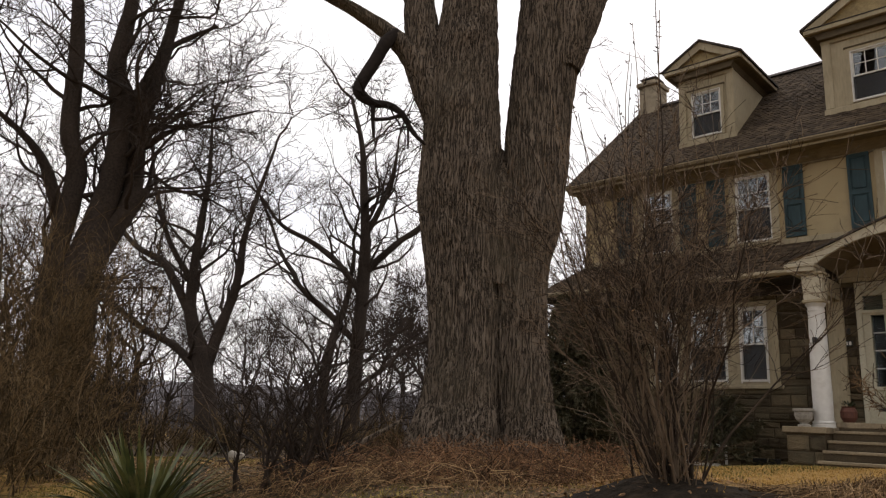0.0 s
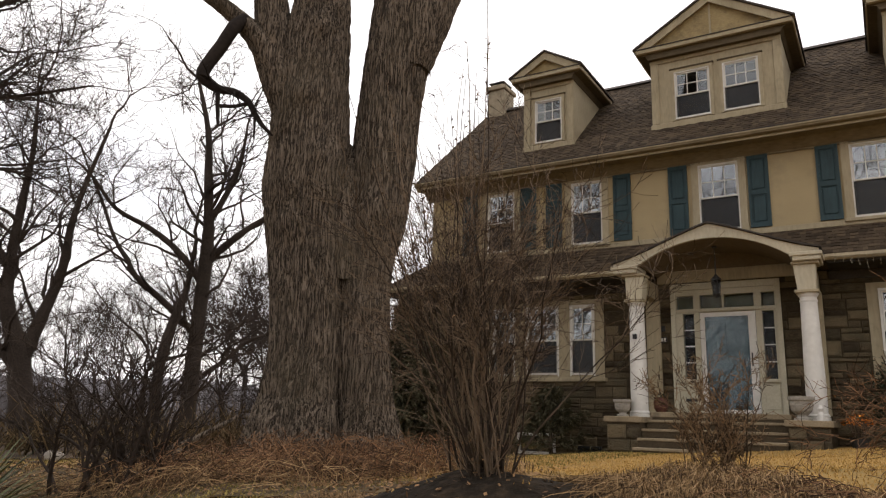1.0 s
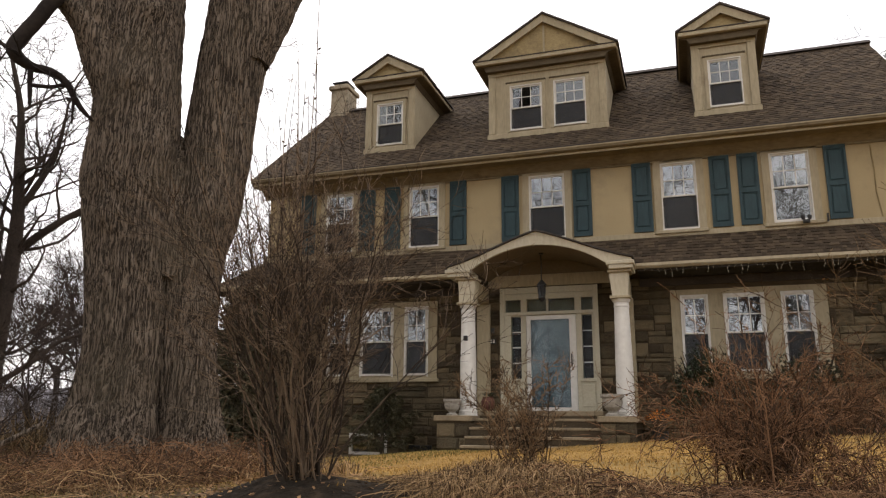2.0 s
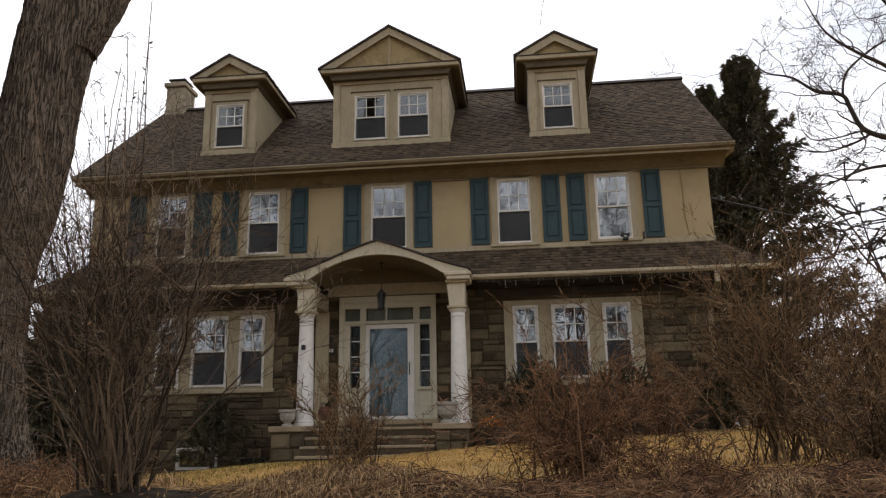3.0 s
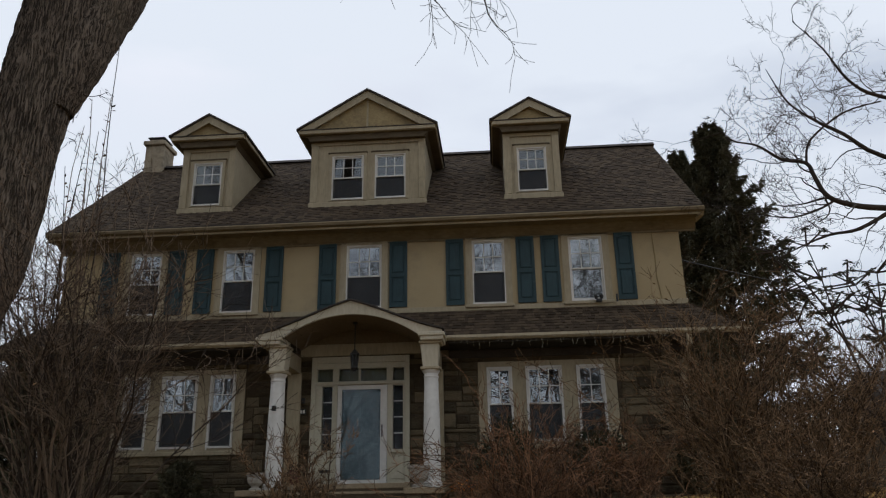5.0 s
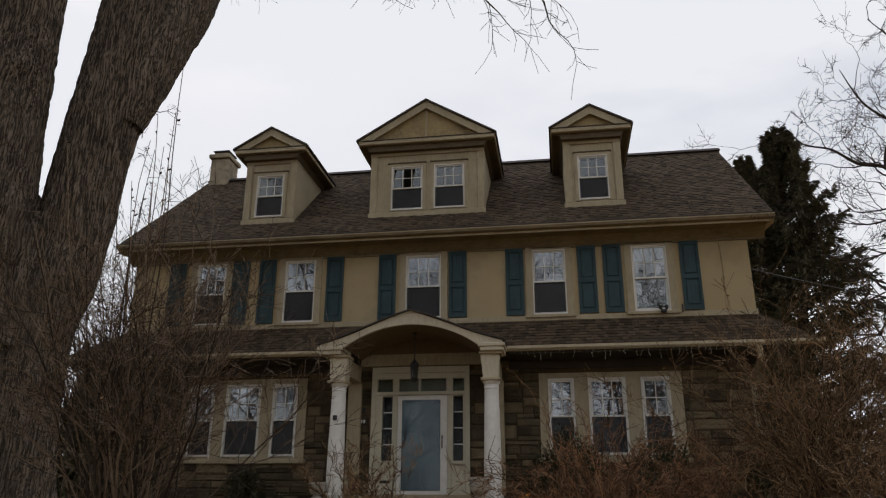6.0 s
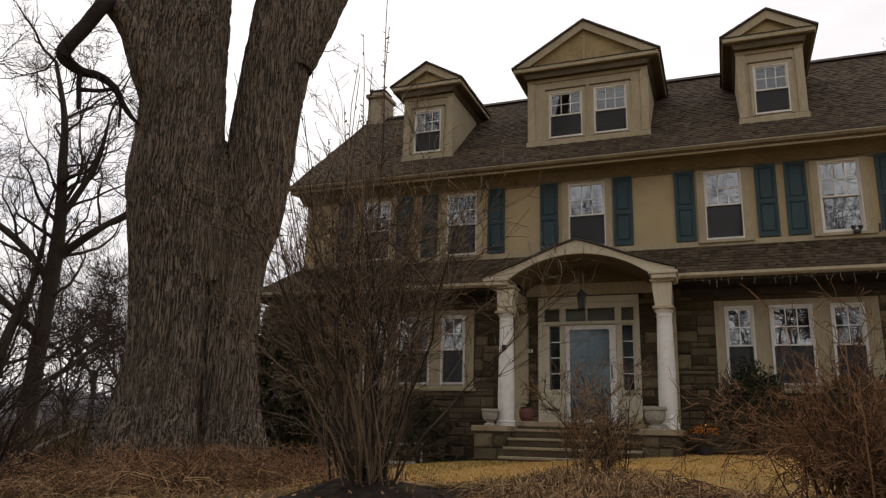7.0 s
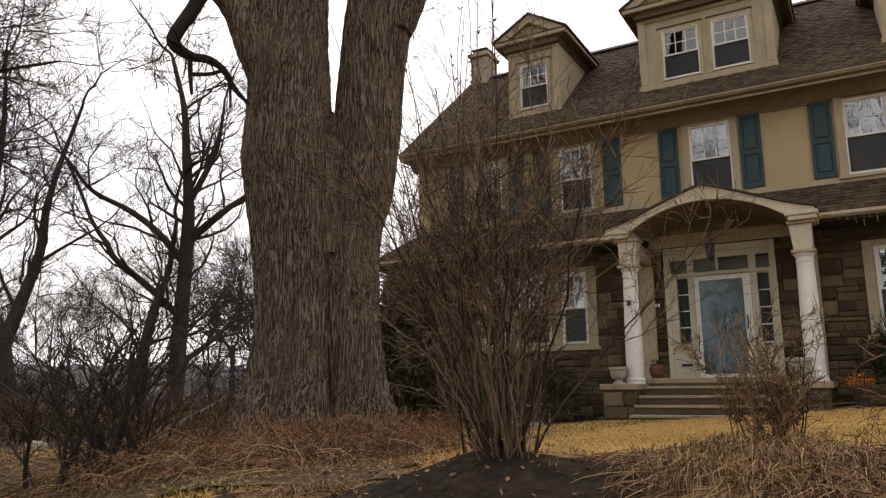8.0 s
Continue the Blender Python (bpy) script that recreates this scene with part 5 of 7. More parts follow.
# ---- bare trees behind ----
def bare_tree(seed, height, radius, stems=1, spread=0.35, depth=5, material=TWIG, wander=0.30, lift=0.07, split=(2, 4), least=0.009, fork=0.33):
    """A leafless tree about its own foot: trunk, boughs and twigs."""
    r = random.Random(seed)
    t = thing("bare_tree", (0, 0, 0), "leafless dark deciduous tree with a fine twiggy crown", "tree", "bare trees in the wood")
    trunk, wood, twigs = Tubes(), Tubes(), Tubes()
    for s in range(stems):
        a = r.uniform(0, 6.28)
        way = Vector((spread * math.cos(a), spread * math.sin(a), 1.0)) if stems > 1 else Vector((r.gauss(0, 0.05), r.gauss(0, 0.05), 1.0))
        way.normalize()
        p, pts, rads = Vector((0.15 * radius * math.cos(a), 0.15 * radius * math.sin(a), -0.3)), [], []
        h = height * fork
        for i in range(7):
            pts.append(p.copy())
            rads.append(radius * (1.25 if i == 0 else 1.0 - 0.07 * i))
            way = (way + Vector((r.gauss(0, 0.05), r.gauss(0, 0.05), 0.02))).normalized()
            p = p + way * (h / 6)
        trunk.add(pts, rads, 9)
        n = r.randint(3, 4)
        for k in range(n):
            b = 6.28 * k / n + r.uniform(-0.5, 0.5)
            w = Vector((math.cos(b) * 0.55, math.sin(b) * 0.55, r.uniform(0.7, 1.2))) + way * 0.4
            grow(r, wood, twigs, pts[-1] - way * r.uniform(0, 0.2) * h, w, height * 0.36, rads[-1] * 0.66, depth - 1, wander, lift, split, 0.64, (25, 60), least)
        for k in range(3):
            b = r.uniform(0, 6.28)
            q = pts[r.randint(3, 5)]
            grow(r, wood, twigs, q, (math.cos(b), math.sin(b), 0.5), height * 0.26, rads[-1] * 0.42, depth - 2, wander, lift * 0.6, split, 0.64, (25, 60), least)
    trunk.into("trunk", material, t, "", True)
    wood.into("framework", material, t, "", True)
    twigs.into("crown", material, t)
    return t


def seen_from_street(azimuth, far):
    """A spot on the ground at a bearing (degrees, clockwise from the house's depth) and distance from the street corner."""
    x, y = 2.6 + far * math.sin(radians(azimuth)), -16.0 + far * math.cos(radians(azimuth))
    return x, y, land(x, y) - 0.05


def plant(ob, azimuth, far, turn=0.0, size=1.0):
    """Stands a tree there."""
    ob.matrix_basis = Matrix.Translation(seen_from_street(azimuth, far)) @ Matrix.Rotation(radians(turn), 4, "Z") @ Matrix.Scale(size, 4)
    return ob


# two trees of the wood with sinuous limbs, by (spread, height, radius)
def wood_tree(azimuth, far, limbs, seed, label):
    """A leafless tree in the wood: drawn-out main limbs, each with twigs of its own."""
    r = random.Random(seed)
    a = radians(azimuth)
    foot = seen_from_street(azimuth, far)
    t = thing("bare_tree", foot, label, "tree", "bare trees in the wood")
    wood, twigs = Tubes(), Tubes()
    for k, stations in enumerate(limbs):
        depths = [0.0]
        for i in range(1, len(stations)):
            depths.append(depths[-1] + r.gauss(0, 0.35) * (k > 0))
        st = [(foot[0] + u * math.cos(a) + w * math.sin(a), foot[1] - u * math.sin(a) + w * math.cos(a), z if i or k else min(z, foot[2] - 0.2), rad) for i, ((u, z, rad), w) in enumerate(zip(stations, depths))]
        main = Tubes()
        limb(main, st, 9)
        main.into("trunk" if k == 0 else "limb", TWIG, t, "", True)
        for i in range(1, len(st)):
            p0, p1 = Vector(st[i - 1][:3]), Vector(st[i][:3])
            if k == 0 and p1.z < 4.0:
                continue
            for m in range(4 if k == 0 else 2):
                b = r.uniform(0, 6.28)
                w = (p1 - p0).normalized() * 0.7 + Vector((math.cos(b), math.sin(b), r.uniform(0.0, 0.7)))
                grow(r, wood, twigs, p0.lerp(p1, r.random()), w, r.uniform(1.6, 3.0), min(st[i][3] * 0.5, 0.075), 3, 0.22, 0.05, (2, 3), 0.60, (25, 58), 0.0065)
        grow(r, wood, twigs, st[-1][:3], Vector(st[-1][:3]) - Vector(st[-2][:3]), 2.4, st[-1][3], 3, 0.22, 0.06, (2, 3), 0.62, (25, 58), 0.0065)
    wood.into("framework", TWIG, t, "", True)
    twigs.into("crown", TWIG, t)
    return t


wood_tree(-49.5, 30, [
    [(0.14, -1.9, 0.36), (0.18, 1.6, 0.30), (0.27, 5.2, 0.27), (0.24, 7.1, 0.22), (0.05, 9.0, 0.17), (-0.14, 11.0, 0.12), (-0.73, 13.2, 0.06)],
    [(0.28, 5.5, 0.17), (0.94, 6.2, 0.15), (1.8, 7.0, 0.12), (2.5, 7.6, 0.09), (2.64, 8.6, 0.06)],
    [(0.24, 7.1, 0.14), (0.7, 8.1, 0.12), (1.18, 9.4, 0.10), (1.36, 10.9, 0.05)],
    [(0.21, 4.7, 0.16), (-0.82, 5.9, 0.13), (-1.95, 6.8, 0.11), (-3.24, 7.4, 0.08), (-4.1, 8.4, 0.06), (-4.7, 9.0, 0.04)],
    [(0.1, 2.7, 0.15), (-0.96, 3.7, 0.13), (-2.2, 4.7, 0.11), (-2.55, 5.3, 0.10), (-3.1, 6.1, 0.08), (-3.8, 7.7, 0.06), (-4.35, 8.8, 0.04)],
    [(-1.0, -1.9, 0.24), (-1.02, 1.1, 0.20), (-0.74, 2.9, 0.17), (-0.36, 4.3, 0.13), (-0.18, 6.1, 0.08)],
    [(0.16, 0.8, 0.12), (1.3, 1.7, 0.09), (2.1, 2.5, 0.08), (3.0, 2.9, 0.05)]], 71, "slim leafless tree with long sinuous limbs in the wood")
wood_tree(-59.5, 30, [
    [(0.2, -1.9, 0.50), (-0.2, 0.1, 0.42), (-0.5, 1.7, 0.37), (-1.06, 3.3, 0.24), (-1.16, 4.9, 0.19), (-1.1, 6.8, 0.15), (-1.0, 8.9, 0.10), (-1.1, 11.0, 0.05)],
    [(-0.34, 1.3, 0.26), (0.04, 2.8, 0.22), (0.5, 4.6, 0.17), (0.6, 6.4, 0.13), (0.9, 8.0, 0.09), (1.4, 10.0, 0.05)],
    [(-0.47, 1.1, 0.22), (-1.5, 2.1, 0.16), (-2.6, 2.6, 0.12), (-4.0, 3.5, 0.09), (-5.2, 3.8, 0.06)],
    [(-1.05, 3.2, 0.18), (-2.2, 5.2, 0.15), (-3.45, 6.0, 0.11), (-4.5, 7.1, 0.09), (-5.7, 7.9, 0.06)],
    [(-1.13, 4.6, 0.13), (-2.2, 6.2, 0.10), (-2.9, 8.1, 0.08), (-3.3, 9.8, 0.05)]], 72, "broad leafless tree with spreading low limbs in the wood")
kinds = [bare_tree(1, 17, 0.32, fork=0.24), bare_tree(2, 18, 0.30, fork=0.36, lift=0.10), bare_tree(3, 16, 0.26, 3, 0.35, fork=0.36, split=(2, 3)), bare_tree(4, 13, 0.18, 2, 0.3, fork=0.3, depth=5)]
first = [(kinds[0], -66.5, 62, 40, 1.0), (kinds[1], -45.6, 66, 100, 1.0), (kinds[2], -76.0, 40, 20, 0.95), (kinds[3], -44.5, 40, 0, 1.0)]
for ob, az, far, turn, size in first:
    plant(ob, az, far, turn, size)
for n, az, far, turn, size in ((1, -64.5, 52, 200, 0.9), (3, -56.0, 50, 140, 0.9), (2, -42.0, 60, 90, 0.9), (3, -62.5, 46, 250, 0.8), (0, -73.0, 44, 170, 1.0), (1, -80.0, 42, 77, 1.0), (3, -46.5, 54, 200, 1.0), (2, -33.0, 52, 300, 1.0), (3, -27.0, 44, 120, 0.9), (0, -54.0, 75, 11, 1.0), (1, -68.0, 80, 150, 1.0), (3, -44.0, 76, 210, 1.1), (3, 29.0, 46, 100, 0.7), (1, -52.6, 58, 15, 0.8)):
    src = kinds[n]
    x, y, z = seen_from_street(az, far)
    copy_thing(src, Matrix.Translation((x, y, z)) @ Matrix.Rotation(radians(turn), 4, "Z") @ Matrix.Scale(size / src.scale[0], 4))
# across the street: what the window panes mirror
street_tree = bare_tree(6, 18, 0.20, 1, 0.3, 5, TWIG, 0.30, 0.06, (3, 4), 0.012, 0.22)
street_tree.matrix_basis = Matrix.Translation((1.0, -40, STREET - 0.1)) @ Matrix.Scale(1.35, 4)
for x, y, turn, size in ((-21, -41, 40, 1.35), (-14.5, -43, 110, 1.45), (-9.0, -39, 200, 1.25), (8.0, -42, 290, 1.4), (14.0, -40, 20, 1.3)):
    copy_thing(street_tree, Matrix.Translation((x, y, STREET - 0.1)) @ Matrix.Rotation(radians(turn), 4, "Z") @ Matrix.Scale(size / 1.35, 4))

# an old tree with several stems at the wood's edge
old_tree = thing("bare_tree", (-13.3, -10.05, land(-13.3, -10.05)), "old leafless tree with several thick forked stems", "tree")
rng, coarse, fine = random.Random(15), Tubes(), Tubes()
def old_at(u, z, r, w=0.0):
    """A station of the old tree: u metres along its spread, w metres back."""
    return (-13.3 + 0.350 * u - 0.937 * w, -10.05 + 0.937 * u + 0.350 * w, z, r)
old_stems = [[old_at(-0.30, -1.5, 0.34), old_at(-0.42, 0.5, 0.26), old_at(-0.44, 2.66, 0.23), old_at(-0.29, 4.54, 0.21), old_at(-0.55, 5.5, 0.19), old_at(-0.65, 7.3, 0.16), old_at(-0.9, 9.5, 0.10), old_at(-0.9, 11.5, 0.05)],
             [old_at(0.05, -1.5, 0.62), old_at(0.05, 0.6, 0.50), old_at(0.08, 2.3, 0.44), old_at(0.24, 3.5, 0.30), old_at(0.43, 4.67, 0.26), old_at(0.43, 6.05, 0.25), old_at(0.17, 7.2, 0.20), old_at(0.3, 9.2, 0.14), old_at(0.1, 12.0, 0.06)],
             [old_at(0.05, 2.0, 0.36), old_at(0.30, 2.9, 0.31), old_at(0.62, 3.6, 0.26), old_at(0.86, 4.05, 0.22), old_at(1.02, 4.40, 0.17), old_at(1.06, 4.46, 0.10)],
             [old_at(0.70, 3.7, 0.20), old_at(0.84, 4.3, 0.19), old_at(0.84, 5.05, 0.19), old_at(0.80, 5.95, 0.18), old_at(1.02, 7.05, 0.16), old_at(1.3, 9.3, 0.11), old_at(1.5, 11.5, 0.05)],
             [old_at(-0.44, 3.3, 0.14), old_at(-0.70, 4.2, 0.13), old_at(-1.15, 5.0, 0.11), old_at(-2.0, 5.7, 0.07)],
             [old_at(0.95, 5.4, 0.10), old_at(1.5, 5.95, 0.09), old_at(2.4, 6.4, 0.07), old_at(3.4, 6.9, 0.04)],
             [old_at(0.45, 6.0, 0.13), old_at(0.75, 6.8, 0.12), old_at(1.2, 7.9, 0.09), old_at(2.2, 8.8, 0.05)]]
for k, stations in enumerate(old_stems):
    v, f = bark_trunk(stations, 40, 60, 20 + k)
    raw_part("trunk" if k < 2 else "limb", v, f, TWIG, old_tree, "", True)
    for i in range(2, len(stations)):
        if k == 1 and i < 4:
            continue
        p0, p1 = Vector(stations[i - 1][:3]), Vector(stations[i][:3])
        for m in range(2):
            b = rng.uniform(0, 6.28)
            w = (p1 - p0).normalized() * 0.5 + Vector((math.cos(b), math.sin(b), rng.uniform(-0.2, 0.6)))
            grow(rng, coarse, fine, p0.lerp(p1, rng.random()), w, rng.uniform(1.4, 2.8), min(stations[i][3] * 0.35, 0.06), 3, 0.26, 0.03, (2, 4), 0.62, (30, 65), 0.006)
coarse.into("framework", TWIG, old_tree, "", True)
fine.into("crown", TWIG, old_tree)

# the tree whose boughs reach in from the right
side_tree = thing("bare_tree", (14.2, -2.5, land(9, -2.5)), "leafless tree whose crooked boughs reach over the garden", "tree")
rng, coarse, fine, trunk = random.Random(5), Tubes(), Tubes(), Tubes()
trunk.add([(14.2, -2.5, -0.6), (14.1, -2.5, 1.5), (14.2, -2.4, 3.2), (14.0, -2.3, 5.0), (14.2, -2.2, 8.0), (14.3, -2.2, 11.0)], [0.42, 0.34, 0.31, 0.28, 0.20, 0.10], 10)
boughs = [[(14.0, -2.4, 4.5, 0.16), (12.2, -2.5, 4.7, 0.12), (10.4, -2.5, 4.78, 0.085), (9.75, -2.5, 4.90, 0.075), (9.40, -2.5, 5.10, 0.065), (9.25, -2.5, 5.5, 0.058), (9.14, -2.5, 5.78, 0.05), (8.7, -2.5, 5.88, 0.042), (8.28, -2.5, 6.2, 0.03), (7.8, -2.5, 6.35, 0.02), (7.5, -2.5, 6.75, 0.010)],
          [(14.1, -2.4, 5.0, 0.13), (12.4, -2.4, 5.3, 0.10), (10.6, -2.5, 5.85, 0.06), (9.97, -2.5, 6.35, 0.05), (9.48, -2.5, 6.68, 0.04), (9.0, -2.5, 7.14, 0.026), (8.7, -2.5, 7.9, 0.010)],
          [(10.6, -2.5, 4.75, 0.06), (9.88, -2.5, 4.38, 0.05), (9.34, -2.5, 4.29, 0.036), (8.8, -2.5, 4.09, 0.022), (8.3, -2.5, 3.85, 0.010)],
          [(14.2, -2.3, 6.6, 0.11), (12.4, -2.4, 6.8, 0.08), (10.8, -2.5, 7.15, 0.05), (10.26, -2.5, 7.56, 0.038), (9.9, -2.5, 8.3, 0.02), (9.4, -2.5, 9.0, 0.01)],
          [(9.15, -2.5, 5.77, 0.035), (9.31, -2.5, 6.27, 0.03), (10.04, -2.5, 6.83, 0.026), (10.8, -2.5, 7.04, 0.02)],
          [(9.5, -2.5, 4.95, 0.035), (9.2, -2.5, 4.80, 0.03), (8.66, -2.5, 4.66, 0.02), (8.1, -2.5, 4.76, 0.010)]]
for b in boughs:
    limb(coarse, [(*q[:3], q[3] * 0.72) for q in b], 8)
    for i in range(1, len(b)):
        p0, p1 = Vector(b[i - 1][:3]), Vector(b[i][:3])
        for k in range(2):
            w = (p1 - p0).normalized() + Vector((rng.uniform(-0.7, 0.5), rng.uniform(-0.7, 0.7), rng.uniform(-0.6, 0.9)))
            grow(rng, coarse, fine, p0.lerp(p1, rng.random()), w, rng.uniform(0.6, 1.15), max(b[i][3] * 0.34, 0.009), 3, 0.32, 0.02, (1, 2), 0.62, (28, 65), 0.0034)
trunk.into("trunk", BARK, side_tree, "", True)
coarse.into("framework", TWIG, side_tree, "", True)
fine.into("crown", TWIG, side_tree)


# ---- evergreens ----
def conifer(name, x, y, height, width, seed, label, boughs=150, size=0.3, sprays=40):
    """A conifer: boughs of uneven length round the trunk, each with many drooping sprays of needles."""
    r = random.Random(seed)
    base = land(x, y) - 0.05
    t = thing(name, (x, y, base), label, "conifer")
    trunk, wood, leaves = Tubes(), Tubes(), Tubes()
    trunk.add([(x, y, base), (x, y, base + height * 0.97)], [width * 0.06, 0.02], 7)
    trunk.into("trunk", BARK, t)
    for i in range(boughs):
        f = ((i + r.random()) / boughs) ** 0.85
        a = i * 2.4 + r.uniform(-0.5, 0.5)
        reach = (width * (1 - f) ** 0.8 + 0.04 * width) * r.choice((0.72, 0.85, 0.95, 1.05, 1.2))
        c, s = math.cos(a), math.sin(a)
        p0 = Vector((x, y, base + 0.08 + f * (height - 0.1)))
        rise = reach * r.uniform(0.05, 0.55) + 0.25 * width * f * f
        tip = p0 + Vector((c * reach, s * reach, rise))
        wood.add([p0, p0.lerp(tip, 0.5) - Vector((0, 0, 0.04 * reach)), tip], [0.02 * width * 0.5 + 0.004, 0.014, 0.004], 4)
        for k in range(sprays):
            g = 0.15 + 0.9 * r.random() ** 0.7
            side = r.gauss(0, 0.13) * reach * (1.15 - g)
            p = p0.lerp(tip, g) + Vector((-s * side, c * side, r.gauss(0, 0.05) * reach))
            d = Vector((c, s, r.uniform(-0.5, 0.35)))
            for m in range(7):
                dd = d + Vector((r.gauss(0, 0.5), r.gauss(0, 0.5), r.gauss(0, 0.4)))
                leaves.leaf(p, dd, size * 0.16, size * r.uniform(0.5, 1.2), size * 0.15)
    wood.into("clump", BARK, t)
    leaves.into("foliage", NEEDLE, t, "dense dark green foliage")
    return t


conifer("tall_spruce", 11.2, 9.5, 12.3, 3.2, 3, "tall dark conifer behind the house corner", 330, 0.27, 36)
conifer("tall_spruce", 9.9, 9.2, 11.5, 1.9, 8, "tall dark conifer behind the house corner", 200, 0.25, 32)
conifer("low_conifer", -3.50, -0.95, 1.30, 0.85, 5, "small dark conifer against the stone wall", 55, 0.15, 22)
conifer("holly_bush", -6.75, -1.5, 3.6, 1.1, 6, "dark evergreen bush at the house corner", 150, 0.22, 40)
conifer("low_conifer", 7.35, -0.95, 3.0, 0.80, 9, "dark conifer at the corner of the stone wall", 130, 0.17, 30)


def leafy_bush(x, y, rx, rz, seed, count, leaf, label, category="bush", material=None, lift=0.0):
    """A broad-leaved evergreen: inner stems and many small leaves in clumps."""
    r = random.Random(seed)
    base = land(x, y)
    t = thing("evergreen_bush", (x, y, base), label, category)
    stems, leaves = Tubes(), Tubes()
    for i in range(14):
        a = r.uniform(0, 6.28)
        stems.add([(x + 0.05 * math.cos(a), y + 0.05 * math.sin(a), base - 0.05), (x + rx * 0.4 * math.cos(a), y + rx * 0.4 * math.sin(a), base + rz * 0.5), (x + rx * 0.7 * math.cos(a), y + rx * 0.7 * math.sin(a), base + rz * r.uniform(0.7, 0.95))], [0.03, 0.02, 0.008], 5)
    for i in range(count):
        a, e = r.uniform(0, 6.28), r.uniform(-0.35, 1.0)
        q = math.sqrt(max(1 - e * e, 0))
        lobe = 0.80 + 0.28 * noise.noise((math.cos(a) * 2.2 + seed, math.sin(a) * 2.2, e * 2.5))
        s = (0.55 + 0.45 * r.random()) * lobe
        p = Vector((x + rx * s * q * math.cos(a), y + rx * s * q * math.sin(a), base + lift + rz * (0.42 + 0.58 * e * s)))
        if p.z < base + 0.04:
            continue
        for k in range(4):
            leaves.leaf(p + Vector((r.gauss(0, leaf), r.gauss(0, leaf), r.gauss(0, leaf))), (math.cos(a) + r.gauss(0, 0.8), math.sin(a) + r.gauss(0, 0.8), e + r.gauss(0, 0.8)), leaf * 0.5, leaf * 1.2)
    stems.into("clump", SHRUB, t)
    leaves.into("leaves", material or EVERGREEN, t, "dense dark green leaves")
    return t


leafy_bush(3.15, -1.2, 0.80, 1.78, 2, 1500, 0.07, "rounded dark evergreen bush below the windows")
leafy_bush(4.85, -1.0, 0.85, 1.62, 12, 800, 0.07, "thin dark evergreen bush below the windows")


# ---- bare shrubs ----
def shrub(name, x, y, height, reach, stems, seed, label, material=SHRUB, radius=0.014, twigs=2, arch=0.10, leaves=0, upright=0.0, foot=0.22, k=1.0):
    """Many stems from one foot that lean out and arch, with side twigs and a few dead leaves."""
    r = random.Random(seed)
    base = land(x, y)
    t = thing(name, (x, y, base), label, "shrub")
    fine, dead = Tubes(), Tubes()
    for i in range(stems):
        a = r.uniform(0, 6.2832)
        out = reach / height * (1.0 if r.random() > upright else 0.25) * r.uniform(0.15, 1.0)
        d = Vector((math.cos(a) * out, math.sin(a) * out, 1.0)).normalized()
        p = Vector((x + r.gauss(0, foot), y + r.gauss(0, foot), base - 0.05 * k))
        n, ln = 8, height * r.uniform(0.55, 1.12)
        pts = [p.copy()]
        for j in range(n):
            d = (d + Vector((r.gauss(0, 0.14), r.gauss(0, 0.14), r.gauss(0, 0.08) - arch * (j / n) * out * 2))).normalized()
            p = p + d * ln / n
            pts.append(p.copy())
        rr = radius * r.uniform(0.6, 1.25)
        cane = Tubes()
        cane.add(pts, [rr * (1 - 0.82 * j / n) for j in range(n + 1)], 5)
        cane.into("stem", material, t, "", True)
        for j in range(2, n + 1):
            for m in range(r.randint(1, 1 + twigs)):
                w = (pts[j] - pts[j - 1]).normalized() + Vector((r.uniform(-1, 1), r.uniform(-1, 1), r.uniform(-0.4, 0.8)))
                ln2 = ln * r.uniform(0.07, 0.2)
                q = pts[j - 1].lerp(pts[j], r.random())
                grow(r, fine, fine, q, w, ln2, rr * 0.42, 1, 0.25, 0.03, (1, 3), 0.6, (25, 60), 0.0028 * k)
                if leaves and r.random() < leaves:
                    dead.leaf(q + w.normalized() * ln2 * 0.6, (r.gauss(0, 1), r.gauss(0, 1), -0.3), 0.024 * k, 0.055 * k)
    fine.into("crown", material, t)
    if dead.verts:
        dead.into("dead_leaves", LEAF, t, "a few curled dead leaves")
    return t


